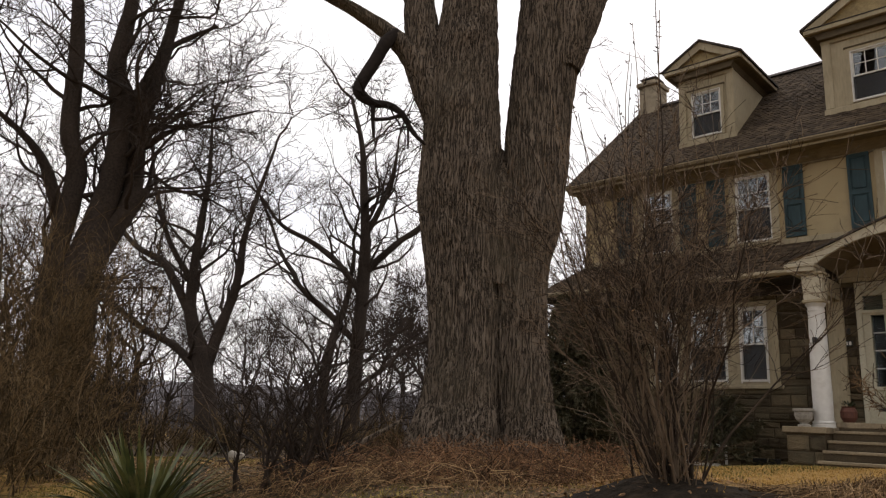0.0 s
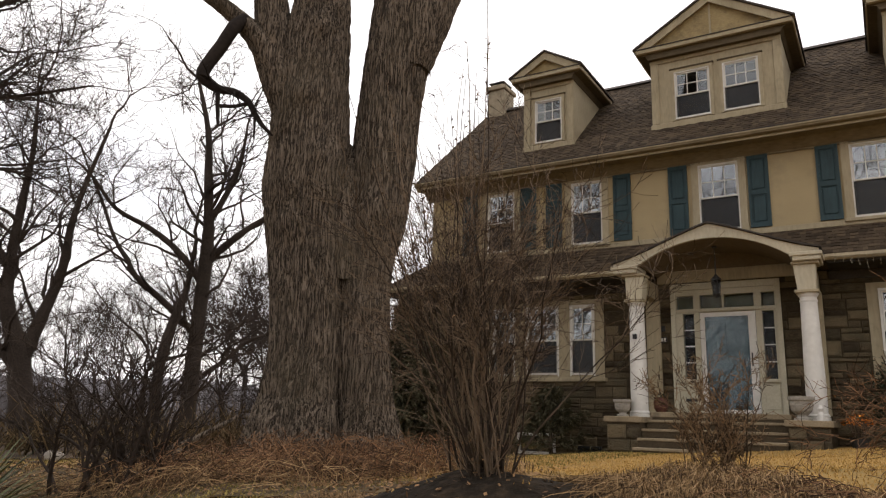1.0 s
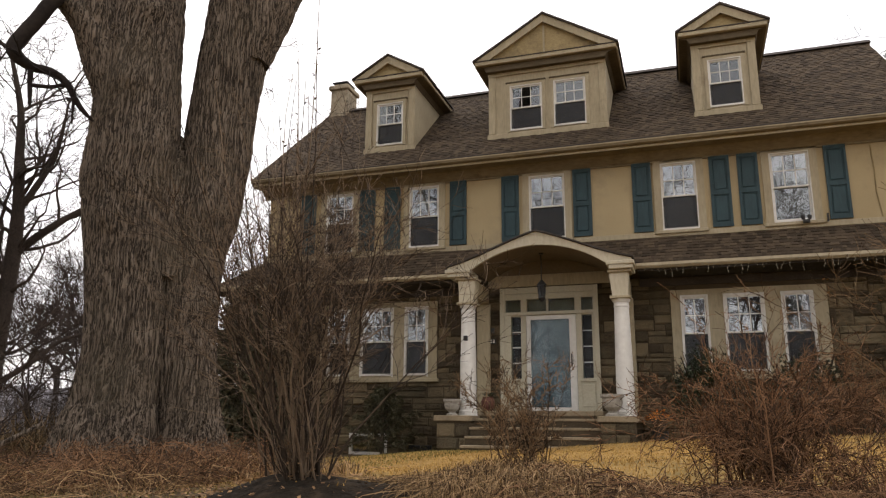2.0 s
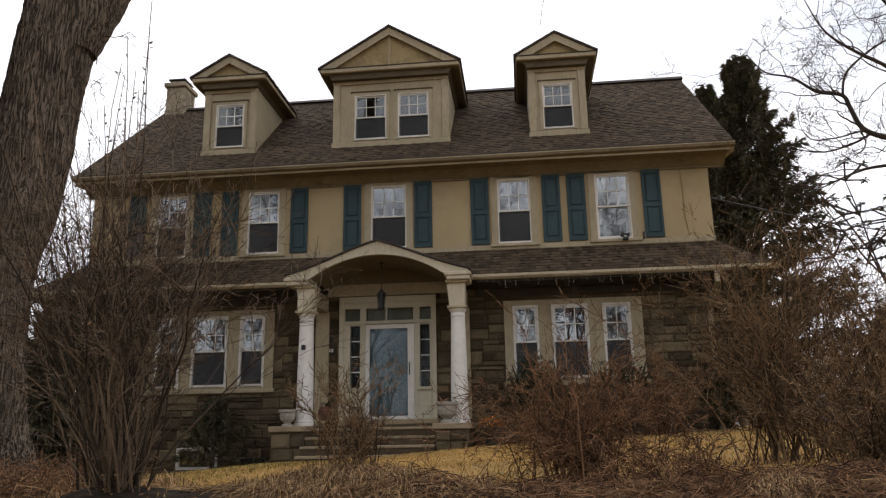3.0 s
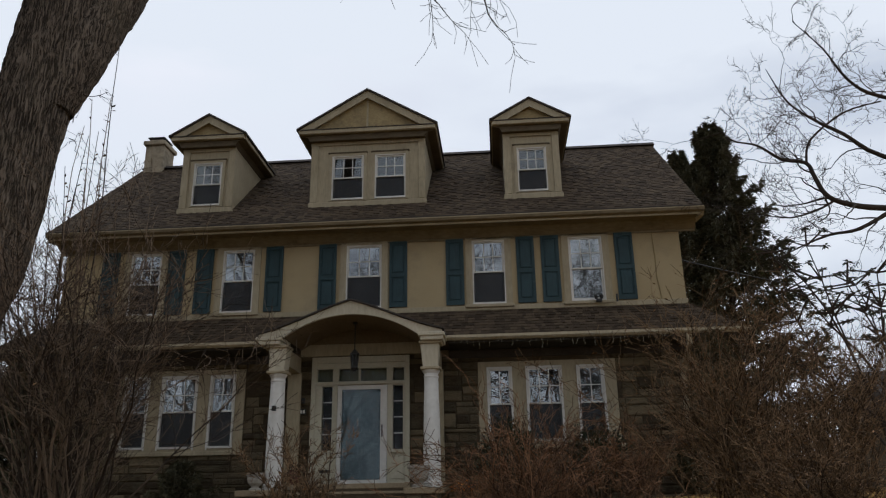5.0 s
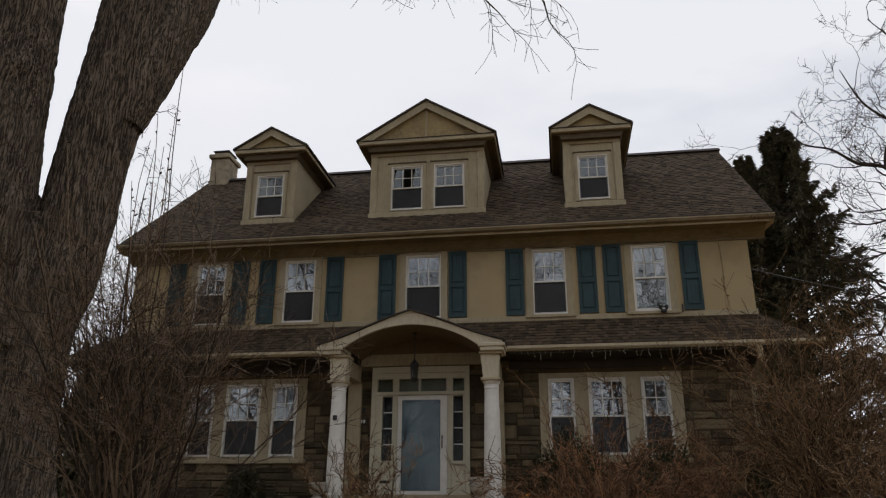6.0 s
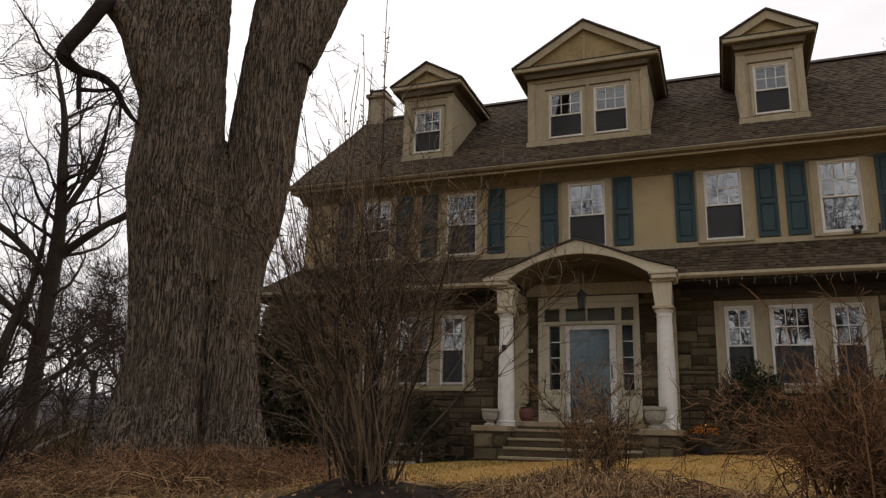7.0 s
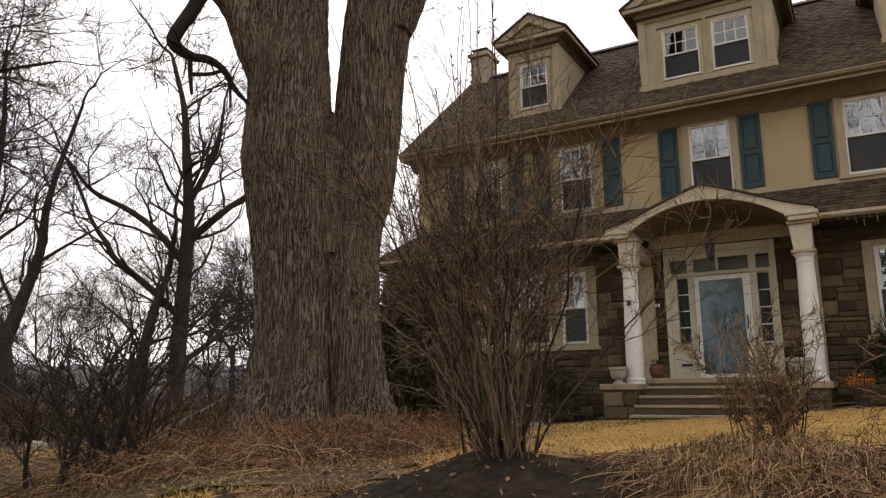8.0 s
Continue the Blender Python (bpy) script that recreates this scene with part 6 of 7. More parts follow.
def tree_shrub(x, y, height, reach, stems, seed, label, k=1.0):
    """A wide bare shrub: leaning stems that fork again and again into a loose twiggy crown."""
    r = random.Random(seed)
    base = land(x, y)
    t = thing("tall_shrub", (x, y, base), label, "shrub")
    fine, dead = Tubes(), Tubes()
    for i in range(stems):
        a = 6.2832 * (i * 0.618 % 1.0) + r.uniform(-0.4, 0.4)
        f = math.sqrt((i + 0.5) / stems)
        out = reach / height * f * r.uniform(0.75, 1.15)
        c, sn = math.cos(a), math.sin(a)
        p = Vector((x + c * 0.30 * k * f * r.uniform(0.5, 1.1), y + sn * 0.26 * k * f * r.uniform(0.5, 1.1), base - 0.06 * k))
        d = Vector((c * out * 0.45 + r.gauss(0, 0.1), sn * out * 0.45 + r.gauss(0, 0.1), 1.0)).normalized()
        n, ln = 9, height * r.uniform(0.62, 1.08) * (1.02 - 0.16 * f)
        pts = [p.copy()]
        for j in range(n):
            d = (d + Vector((r.gauss(0, 0.15) + c * out * 0.17, r.gauss(0, 0.15) + sn * out * 0.17, r.gauss(0, 0.07)))).normalized()
            p = p + d * ln / n
            pts.append(p.copy())
        rr = k * r.uniform(0.009, 0.020)
        cane = Tubes()
        cane.add(pts, [rr * (1 - 0.80 * j / n) for j in range(n + 1)], 6)
        cane.into("stem", SHRUB, t, "", True)
        for j in range(2, n):
            if j < 4 and r.random() < 0.5:
                continue
            for m in range(1 if j < 4 else 2):
                b = r.uniform(0, 6.2832)
                w = (pts[j + 1] - pts[j]).normalized() + Vector((math.cos(b) * 0.75, math.sin(b) * 0.75, r.uniform(-0.25, 0.35)))
                ln2 = ln * r.uniform(0.13, 0.32) * (1.1 - 0.04 * j)
                grow(r, fine, fine, pts[j].lerp(pts[j + 1], r.random()), w, ln2, rr * (1 - 0.8 * j / n) * 0.6, 2, 0.20, 0.035, (1, 2), 0.60, (22, 52), 0.0026 * k)
                if r.random() < 0.10:
                    dead.leaf(pts[j] + w.normalized() * ln2 * 0.7, (r.gauss(0, 1), r.gauss(0, 1), -0.3), 0.024 * k, 0.055 * k)
    for i in range(34):
        a, out = r.uniform(0, 6.2832), r.uniform(0.1, 0.8)
        q = Vector((x + 0.32 * k * math.cos(a) * r.random(), y + 0.28 * k * math.sin(a) * r.random(), base - 0.04 * k))
        grow(r, fine, fine, q, (math.cos(a) * out, math.sin(a) * out, 1.0), k * r.uniform(0.4, 1.2), 0.007 * k, 1, 0.22, 0.04, (2, 3), 0.6, (22, 52), 0.0026 * k)
        for j in range(3):
            dead.leaf(q + k * Vector((r.gauss(0, 0.14), r.gauss(0, 0.14), r.uniform(0.08, 0.45))), (r.gauss(0, 1), r.gauss(0, 1), -0.3), 0.03 * k, 0.06 * k)
    fine.into("crown", SHRUB, t)
    dead.into("dead_leaves", LEAF, t, "a few curled dead leaves")
    return t


tree_shrub(1.31, -13.2, 1.46, 0.60, 36, 31, "bare many-stemmed shrub on dark soil at the brow of the bank", 0.38)
r5 = random.Random(8)
knots = Tubes()
shoot_thing = thing("tall_shrub", (1.22, -13.12, land(1.22, -13.12)), "slender upright shoots with buds rising over the shrub", "shrub")
for i in range(20):
    x, y = 1.22 + r5.gauss(0, 0.06), -13.12 + r5.gauss(0, 0.045)
    p = Vector((x, y, land(x, y) - 0.05))
    pts, d, ln = [p.copy()], Vector((r5.gauss(-0.17, 0.17), r5.gauss(0.0, 0.08), 1)), r5.uniform(1.48, 2.24)
    for k in range(9):
        d = (d + Vector((r5.gauss(0, 0.05), r5.gauss(0, 0.05), 0.04))).normalized()
        p = p + d * ln / 9
        pts.append(p.copy())
    shoots = Tubes()
    shoots.add(pts, [0.005 * (1 - 0.72 * k / 9) for k in range(10)], 4)
    shoots.into("stem", SHRUB, shoot_thing)
    for k in range(14):
        f = r5.uniform(5.5, 9)
        j = min(int(f), 8)
        q = pts[j].lerp(pts[j + 1], f - j)
        knots.leaf(q, (r5.gauss(0, 1), r5.gauss(0, 1), 0.8), 0.010, 0.023)
tagged(knots.into("bud_spray", SHRUB, shoot_thing), kind="stuff")
shrub("small_shrub", 2.18, -12.92, 0.45, 0.21, 28, 33, "low bare twiggy shrub with a few red-brown leaves", BROWN_STEM, 0.0040, 3, 0.03, 0.35, 0.4, 0.05, 0.40)
shrub("arching_shrub", 3.18, -12.30, 0.80, 0.52, 105, 34, "rust-brown arching shrub tangle on the bank", REDDISH, 0.0042, 2, 0.62, 0.06, 0.0, 0.12, 0.46)
shrub("arching_shrub", 3.55, -12.78, 0.42, 0.55, 80, 51, "low rust-brown arching shrub at the brow of the bank", REDDISH, 0.0040, 2, 0.9, 0.06, 0.0, 0.16, 0.44)
shrub("arching_shrub", 5.4, -1.9, 1.5, 1.0, 45, 36, "brown bare shrub below the windows", REDDISH, 0.009, 3, 0.2, 0.05)
shrub("tall_shrub", 4.42, -11.4, 1.45, 0.62, 62, 37, "dense brown shrub with dead leaves on the bank", BROWN_STEM, 0.0056, 3, 0.15, 1.0, 0.0, 0.11, 0.5)
shrub("tall_shrub", 4.99, -11.2, 1.18, 0.60, 48, 38, "dense brown shrub with dead leaves on the bank", BROWN_STEM, 0.0050, 3, 0.12, 1.0, 0.0, 0.11, 0.5)
shrub("tall_shrub", 4.50, -12.4, 0.60, 0.54, 60, 43, "dense brown shrub with dead leaves on the bank", BROWN_STEM, 0.0042, 3, 0.30, 0.8, 0.0, 0.10, 0.45)
shrub("tall_shrub", 8.3, -4.0, 2.7, 1.1, 32, 44, "pale leafless shrub behind the bank", BROWN_STEM, 0.014, 2, 0.1, 0.0)
shrub("low_shrub", -3.3, -11.4, 1.85, 1.2, 30, 35, "bare dark shrub on the lawn edge", TWIG, 0.020, 2, 0.10, 0.0)
shrub("thicket", -10.6, -11.5, 3.7, 1.1, 120, 39, "olive-brown thicket of vines round a tree foot", VINE, 0.011, 3, 0.15, 0.0, 0.4, 0.6)
shrub("thicket", -12.1, -9.5, 2.8, 1.3, 45, 45, "crowded upright dark stems at the wood's edge", TWIG, 0.022, 2, 0.06, 0.0, 0.2, 0.3)
shrub("thicket", -8.1, -12.5, 1.9, 1.1, 80, 40, "olive-brown thicket of vines round a tree foot", VINE, 0.011, 3, 0.2, 0.0, 0.3, 0.5)
shrub("low_shrub", -12.5, -6.5, 2.2, 1.6, 16, 41, "bare dark shrub at the wood's edge", TWIG, 0.018, 3, 0.05, 0.0)
shrub("low_shrub", -9.5, -2.0, 1.9, 1.6, 16, 42, "bare dark shrub at the wood's edge", TWIG, 0.016, 3, 0.1, 0.0)
# an evergreen with large leaves at the right edge
rhodo = thing("tall_rhododendron", (7.3, -8.0, land(7.3, -8.0)), "tall rhododendron with dark leathery leaves", "bush")
stems, leaves, r6 = Tubes(), Tubes(), random.Random(17)
for i in range(13):
    a, out = r6.uniform(0, 6.28), r6.uniform(0.08, 0.42)
    p, d = Vector((7.3 + r6.gauss(0, 0.15), -8.0 + r6.gauss(0, 0.15), land(7.3, -8.0) - 0.05)), Vector((math.cos(a) * out, math.sin(a) * out, 1)).normalized()
    pts = [p.copy()]
    ln = r6.uniform(1.9, 3.1)
    for k in range(7):
        d = (d + Vector((r6.gauss(0, 0.12), r6.gauss(0, 0.12), 0.02))).normalized()
        p = p + d * ln / 7
        pts.append(p.copy())
    stems.add(pts, [0.02 * (1 - 0.1 * k) for k in range(8)], 5)
    for k in range(5, 8):
        for m in range(4):
            w = Vector((r6.gauss(0, 1), r6.gauss(0, 1), r6.uniform(-0.2, 1))).normalized()
            tip = pts[k] + w * r6.uniform(0.15, 0.4)
            stems.add([pts[k], tip], [0.012, 0.008], 4)
            for j in range(9):
                b = 6.28 * j / 9 + r6.uniform(-0.2, 0.2)
                leaves.leaf(tip, (math.cos(b), math.sin(b), r6.uniform(-0.4, 0.7)), 0.026, 0.066, 0.014)
stems.into("clump", TWIG, rhodo)
leaves.into("leaves", EVERGREEN, rhodo, "dark leathery leaves in whorls")

# yucca
yx, yy = -4.05, -12.60
yz = land(yx, yy) - 0.16
yucca = thing("yucca", (yx, yy, yz), "spiky green yucca with yellowed leaf edges", "yucca")
r7 = random.Random(3)
def blade(t, p, d, length, width, droop):
    """A sword-shaped leaf with a channel along the middle."""
    d = Vector(d).normalized()
    side = d.cross(Vector((0, 0, 1))).normalized()
    s, prev = len(t.verts), None
    for k, (f, w) in enumerate(((0, 0.6), (0.3, 1.0), (0.7, 0.8), (1.0, 0.03))):
        c = Vector(p) + d * length * f - Vector((0, 0, droop * f * f))
        t.verts += [tuple(c - side * width * w / 2 + Vector((0, 0, width * 0.25 * w))), tuple(c), tuple(c + side * width * w / 2 + Vector((0, 0, width * 0.25 * w)))]
    for k in range(3):
        a = s + 3 * k
        t.faces += [(a, a + 1, a + 4, a + 3), (a + 1, a + 2, a + 5, a + 4)]
for i in range(230):
    a, e = r7.uniform(0, 6.28), r7.uniform(0.05, 1.2)
    t = Tubes()
    blade(t, (yx + 0.06 * math.cos(a), yy + 0.06 * math.sin(a), yz + 0.12 + 0.2 * r7.random()), (math.cos(a) * math.cos(e), math.sin(a) * math.cos(e), math.sin(e)), r7.uniform(0.70, 1.02), r7.uniform(0.036, 0.056), r7.uniform(0.0, 0.25) * math.cos(e))
    t.into("leaf", YUCCA, yucca)

# ---- the bank: soil bed, straw tangle, lawn blades ----
def patch(name, inside, material, label, category, lift=0.012, step=0.25):
    vs, fs, index = [], [], {}
    def vid(i, j):
        if (i, j) not in index:
            x, y = i * step, j * step
            index[i, j] = len(vs)
            vs.append((x, y, land(x, y) + lift + 0.02 * abs(noise.noise((x * 3, y * 3, 1.0)))))
        return index[i, j]
    for i in range(int(-14 / step), int(13 / step)):
        for j in range(int(-15 / step), int(1 / step)):
            if inside((i + 0.5) * step, (j + 0.5) * step):
                fs.append((vid(i, j), vid(i + 1, j), vid(i + 1, j + 1), vid(i, j + 1)))
    return tagged(raw_part(name, vs, fs, material, None, label, True), category=category, kind="structure")


def wobble(x, y, s=0.8):
    return noise.noise((x * s, y * s, 7.0))


def on_bank(x, y):
    c = brow(x) + 0.42 * smooth(2.5, 3.2, x)
    return brow(x) - 1.4 + 0.5 * wobble(x, y, 1.1) + 0.2 * wobble(x, y, 4.0) < y < c + 0.12 + 0.25 * wobble(x, y, 1.6) and not (((x - 1.2) / 0.68) ** 2 + ((y + 13.32) / 0.46) ** 2 < 1)


patch("bank_mould", lambda x, y: -0.4 + 0.8 * wobble(x, y, 1.3) < x < 6.3 + 0.8 * wobble(x, y, 1.3) and on_bank(x, y + 0.10), SOIL, "dark leaf mould under the dead stalks of the bank", "leaf mould", 0.010, 0.10)
patch("soil_bed", lambda x, y: ((x - 1.15) / 0.78) ** 2 + ((y + 13.35) / 0.60) ** 2 < 1 + 0.4 * wobble(x, y, 2.0) + 0.4 * wobble(x, y, 6.0), SOIL, "dark leafy soil bed under the shrub", "soil", 0.014, 0.05)


def tufts(name, spots, material, label, height, width, lean, seed, bend=0.5):
    """Many thin blades as one sheet of growth."""
    r = random.Random(seed)
    t = Tubes()
    for x, y in spots:
        h = height * r.uniform(0.45, 1.25)
        a = r.uniform(0, 6.28)
        c, s = math.cos(a), math.sin(a)
        z = land(x, y) - 0.01
        b = r.uniform(0.1, lean)
        px, py = -s * width / 2, c * width / 2
        n = len(t.verts)
        t.verts += [(x - px, y - py, z), (x + px, y + py, z), (x + c * h * b * 0.4 + px * 0.8, y + s * h * b * 0.4 + py * 0.8, z + h * 0.6), (x + c * h * b * 0.4 - px * 0.8, y + s * h * b * 0.4 - py * 0.8, z + h * 0.6), (x + c * h * b, y + s * h * b, z + h * (1 - bend * b))]
        t.faces += [(n, n + 1, n + 2, n + 3), (n + 3, n + 2, n + 4)]
    ob = t.into(name, material, None, label)
    return tagged(ob, category="grass", kind="stuff")


r8 = random.Random(77)
lawn_spots, green_spots = [], []
while len(lawn_spots) < 80000:
    x, y = r8.uniform(-4, 9.5), -0.2 - 13.2 * r8.random() ** 0.8
    if y < brow(x) - 0.2 or (abs(x) < 2.1 and y > -2.6):
        continue
    lawn_spots.append((x, y))
while len(green_spots) < 42000:
    x, y = r8.uniform(-16, -0.5), r8.uniform(-12.6, 2.0)
    if abs(x) < 7.4 and y > -0.1:
        continue
    green_spots.append((x, y))
tufts("dry_lawn_grass", lawn_spots, LAWN_BLADE, "short golden winter grass", 0.040, 0.008, 1.4, 1)
while len(green_spots) < 60000:
    x, y = r8.uniform(-7.5, -0.3), r8.uniform(-12.8, -9.4)
    if wobble(x, y, 0.9) > -0.2:
        green_spots.append((x, y))
tufts("lawn_grass", green_spots, GREEN_BLADE, "short yellow-green winter grass", 0.055, 0.013, 1.4, 2)


def straw_tangle(name, count, inside, height, seed, material, label, radius=0.0042, k=1.0):
    """Arching dead stalks and vines, lying over one another."""
    r = random.Random(seed)
    t = Tubes()
    done = 0
    while done < count:
        x, y = (r.uniform(-10, 11), r.uniform(-13.5, -5.2)) if k == 1.0 else (r.uniform(0, 6.2), r.uniform(-14.8, -12.4))
        if not inside(x, y):
            continue
        done += 1
        z = land(x, y)
        a, ln, h = r.uniform(0, 6.28), k * r.uniform(0.25, 0.75), height * r.uniform(0.25, 1.1)
        c, s = math.cos(a) * ln, math.sin(a) * ln - 0.15 * k
        pts = [(x, y, z - 0.02)]
        for n, up in ((1, 0.55), (2, 0.9), (3, 1.0), (4, 0.75)):
            bx, by = r.gauss(0, 0.045 * k), r.gauss(0, 0.045 * k)
            px, py = x + c * n / 5 + bx, y + s * n / 5 + by
            pts.append((px, py, (z + land(px, py)) / 2 + h * up * r.uniform(0.75, 1.2)))
        pts.append((x + c, y + s, land(x + c, y + s) + h * r.uniform(0.05, 0.6)))
        t.add(pts, [radius, radius, radius, radius * 0.9, radius * 0.7, radius * 0.4], 3)
    return tagged(t.into(name, material, None, label), category="dead stalks", kind="stuff")


straw_tangle("straw_tangle", 15000, lambda x, y: on_bank(x, y) and (x < 2.6 + 0.4 * wobble(x, y, 2.0) or wobble(x, y, 5.0) > 0.2), 0.048, 5, STRAW, "tangle of pale dead stalks over the bank", 0.0018, 0.42)
straw_tangle("vine_tangle", 10000, lambda x, y: x > 2.3 and on_bank(x, y), 0.075, 6, REDDISH, "rust-brown vines over the bank", 0.0018, 0.45)
straw_tangle("straw_tangle", 1300, lambda x, y: -4.2 < x < -0.7 and -11.9 < y < -9.1 + 0.4 * wobble(x, y, 1.2) and wobble(x, y, 1.2) > -0.20, 0.20, 8, STRAW, "dead stalks round the tree foot", 0.0028)
straw_tangle("vine_tangle", 1100, lambda x, y: -3.0 + 0.5 * wobble(x, y, 1.5) < x < -0.7 and -11.7 < y < -9.2, 0.34, 9, REDDISH, "rust-brown stalks round the tree foot", 0.0028)
straw_tangle("straw_tangle", 220, lambda x, y: x < -3 and -12.6 < y < -10.4, 0.14, 10, STRAW, "dead stalks on the lawn edge", 0.003)


def thatch(name, count, inside, seed, material, label, length=0.34, blades=80, k=1.0):
    """Clumps of long dead grass that hang down the bank."""
    r = random.Random(seed)
    t = Tubes()
    done = 0
    while done < count:
        x, y = (r.uniform(-10, 11), r.uniform(-13.5, -5.0)) if k == 1.0 else (r.uniform(0, 6.2), r.uniform(-14.8, -12.4))
        if not inside(x, y):
            continue
        done += 1
        z = land(x, y)
        for i in range(blades):
            a = r.uniform(0, 6.2832)
            px, py = x + r.gauss(0, 0.07 * k), y + r.gauss(0, 0.07 * k)
            ln, out, w = length * r.uniform(0.5, 1.25), r.uniform(0.2, 0.9), k * r.uniform(0.0018, 0.0042)
            c, s = math.cos(a) * out, math.sin(a) * out - 0.35
            h = ln * r.uniform(0.25, 0.6)
            side = Vector((-s, c, 0)).normalized() * w
            n = len(t.verts)
            stations = [Vector((px, py, z - 0.01)), Vector((px + c * ln * 0.35, py + s * ln * 0.35, z + h)), Vector((px + c * ln * 0.8, py + s * ln * 0.8, z + h * 0.75))]
            ex, ey = px + c * ln * 1.15, py + s * ln * 1.15
            stations.append(Vector((ex, ey, land(ex, ey) + h * r.uniform(-0.05, 0.3))))
            for j, q in enumerate(stations):
                ww = side * (1.0, 0.9, 0.6, 0.15)[j]
                t.verts += [tuple(q - ww), tuple(q + ww)]
            for j in range(3):
                b = n + 2 * j
                t.faces.append((b, b + 1, b + 3, b + 2))
    return tagged(t.into(name, material, None, label), category="dead grass", kind="stuff")


thatch("dead_grass", 400, lambda x, y: 0.3 < x and on_bank(x, y) and (x < 2.7 or wobble(x, y, 2.5) > 0.3), 3, STRAW, "clumps of long dead grass hanging down the bank", 0.12, 80, 0.42)
thatch("dead_grass", 24, lambda x, y: -6.5 < x < 0.2 and -11.8 < y < -9.2, 4, STRAW, "clumps of dead grass below the tree", 0.26, 50)
patch("leaf_mould", lambda x, y: -11.5 < x < -0.4 + 1.2 * wobble(x, y, 0.7) and abs(y + 11.4 + 0.10 * (x + 4)) < 0.85 + 0.6 * wobble(x, y, 0.9), LITTER, "brown leaf mould along the lawn edge", "leaf mould", 0.02, 0.2)
litter, r10 = Tubes(), random.Random(91)
for i in range(4600):
    a, q = r10.uniform(0, 6.28), math.sqrt(r10.random())
    x, y = 1.15 + 0.8 * q * math.cos(a), -13.35 + 0.6 * q * math.sin(a)
    if i >= 450:
        x, y = r10.uniform(-10, 0.5), r10.gauss(-11.1, 0.7)
    size = 0.62 if i >= 450 else 0.45
    litter.leaf((x, y, land(x, y) + 0.055 * size), (r10.gauss(0, 1), r10.gauss(0, 1), r10.uniform(-0.1, 0.6)), 0.038 * size, 0.065 * size)
tagged(litter.into("leaf_litter", LEAF, None, "scattered dead leaves on the soil"), category="leaf litter", kind="stuff")
# a fallen bough by the tree
fallen = thing("fallen_bough", (-5.2, -9.6, land(-5.2, -9.6)), "fallen dead bough leaning at the tree foot", "branch")
t = Tubes()
t.add([(-5.9, -10.1, land(-5.9, -10.1) + 0.03), (-5.3, -9.8, land(-5.3, -9.8) + 0.08), (-4.8, -9.4, land(-4.8, -9.4) + 0.32), (-4.4, -9.05, land(-4.4, -9.05) + 0.62)], [0.05, 0.045, 0.035, 0.02], 7)
t.into("bough", BARK, fallen)
t = Tubes()
t.add([(-5.3, -9.8, land(-5.3, -9.8) + 0.08), (-4.6, -9.9, land(-4.6, -9.9) + 0.12), (-4.0, -9.8, land(-4.0, -9.8) + 0.05)], [0.035, 0.028, 0.012], 6)
t.into("side_branch", BARK, fallen)

# sticks lying about
r11 = random.Random(64)
for x, y in ((-6.9, -10.6), (-6.0, -11.2), (-4.9, -10.5), (-3.6, -10.3), (-3.0, -11.0), (-2.6, -10.0), (-7.6, -9.8), (-5.6, -9.2)):
    a, ln = r11.uniform(0, 3.14), r11.uniform(0.5, 1.3)
    stick = thing("fallen_stick", (x, y, land(x, y)), "thin dead stick lying on the ground", "stick", "fallen sticks")
    pts = []
    for k in range(5):
        f = k / 4 - 0.5
        px, py = x + math.cos(a) * ln * f + r11.gauss(0, 0.03), y + math.sin(a) * ln * f * 0.7 + r11.gauss(0, 0.03)
        pts.append((px, py, land(px, py) + 0.05 + r11.uniform(0, 0.05)))
    t = Tubes()
    t.add(pts, [0.022, 0.020, 0.017, 0.012, 0.006], 5)
    t.add([pts[2], (pts[2][0] + r11.uniform(-0.25, 0.25), pts[2][1] + r11.uniform(-0.2, 0.2), pts[2][2] + 0.12)], [0.011, 0.004], 4)
    t.into("branch", r11.choice((BARK, TWIG, SHRUB)), stick)

# ---- far woods and the edge of sight ----
r9 = random.Random(55)
t = Tubes()
for i in range(3200):
    az, far = r9.uniform(-95, -22) if i % 4 else (r9.uniform(22, 60) if i % 8 else r9.uniform(150, 225)), r9.uniform(60, 120)
    if az > 100:
        far = r9.uniform(34, 46)
    x, y, z = seen_from_street(az, far)
    h = r9.uniform(2.0, 7.0)
    p = Vector((x, y, z - 0.2))
    pts, d = [p.copy()], Vector((r9.gauss(0, 0.18), r9.gauss(0, 0.18), 1)).normalized()
    for k in range(3):
        d = (d + Vector((r9.gauss(0, 0.18), r9.gauss(0, 0.18), 0.05))).normalized()
        p = p + d * h / 3
        pts.append(p.copy())
    t.add(pts, [0.07, 0.055, 0.04, 0.015], 3)
    for k in range(6):
        q = pts[1 + k % 3]
        w = Vector((r9.gauss(0, 1), r9.gauss(0, 1), r9.uniform(0, 1.3))).normalized()
        t.add([q, q + w * r9.uniform(0.7, 2.2)], [0.03, 0.012], 3)
tagged(t.into("far_thicket", FAR_TWIG, None, "far winter thicket with haze mixed into its grey-brown"), category="woods", kind="stuff")
t = Tubes()
for i in range(120):
    az, far = r9.uniform(-95, -26), r9.uniform(28, 60)
    x, y, z = seen_from_street(az, far)
    p, h = Vector((x, y, z - 0.1)), r9.uniform(0.7, 2.4)
    for k in range(7):
        w = Vector((r9.gauss(0, 0.5), r9.gauss(0, 0.5), 1)).normalized()
        mid = p + w * h * 0.5
        t.add([p, mid, mid + (w + Vector((r9.gauss(0, 0.4), r9.gauss(0, 0.4), 0))).normalized() * h * 0.5], [0.025, 0.017, 0.006], 3)
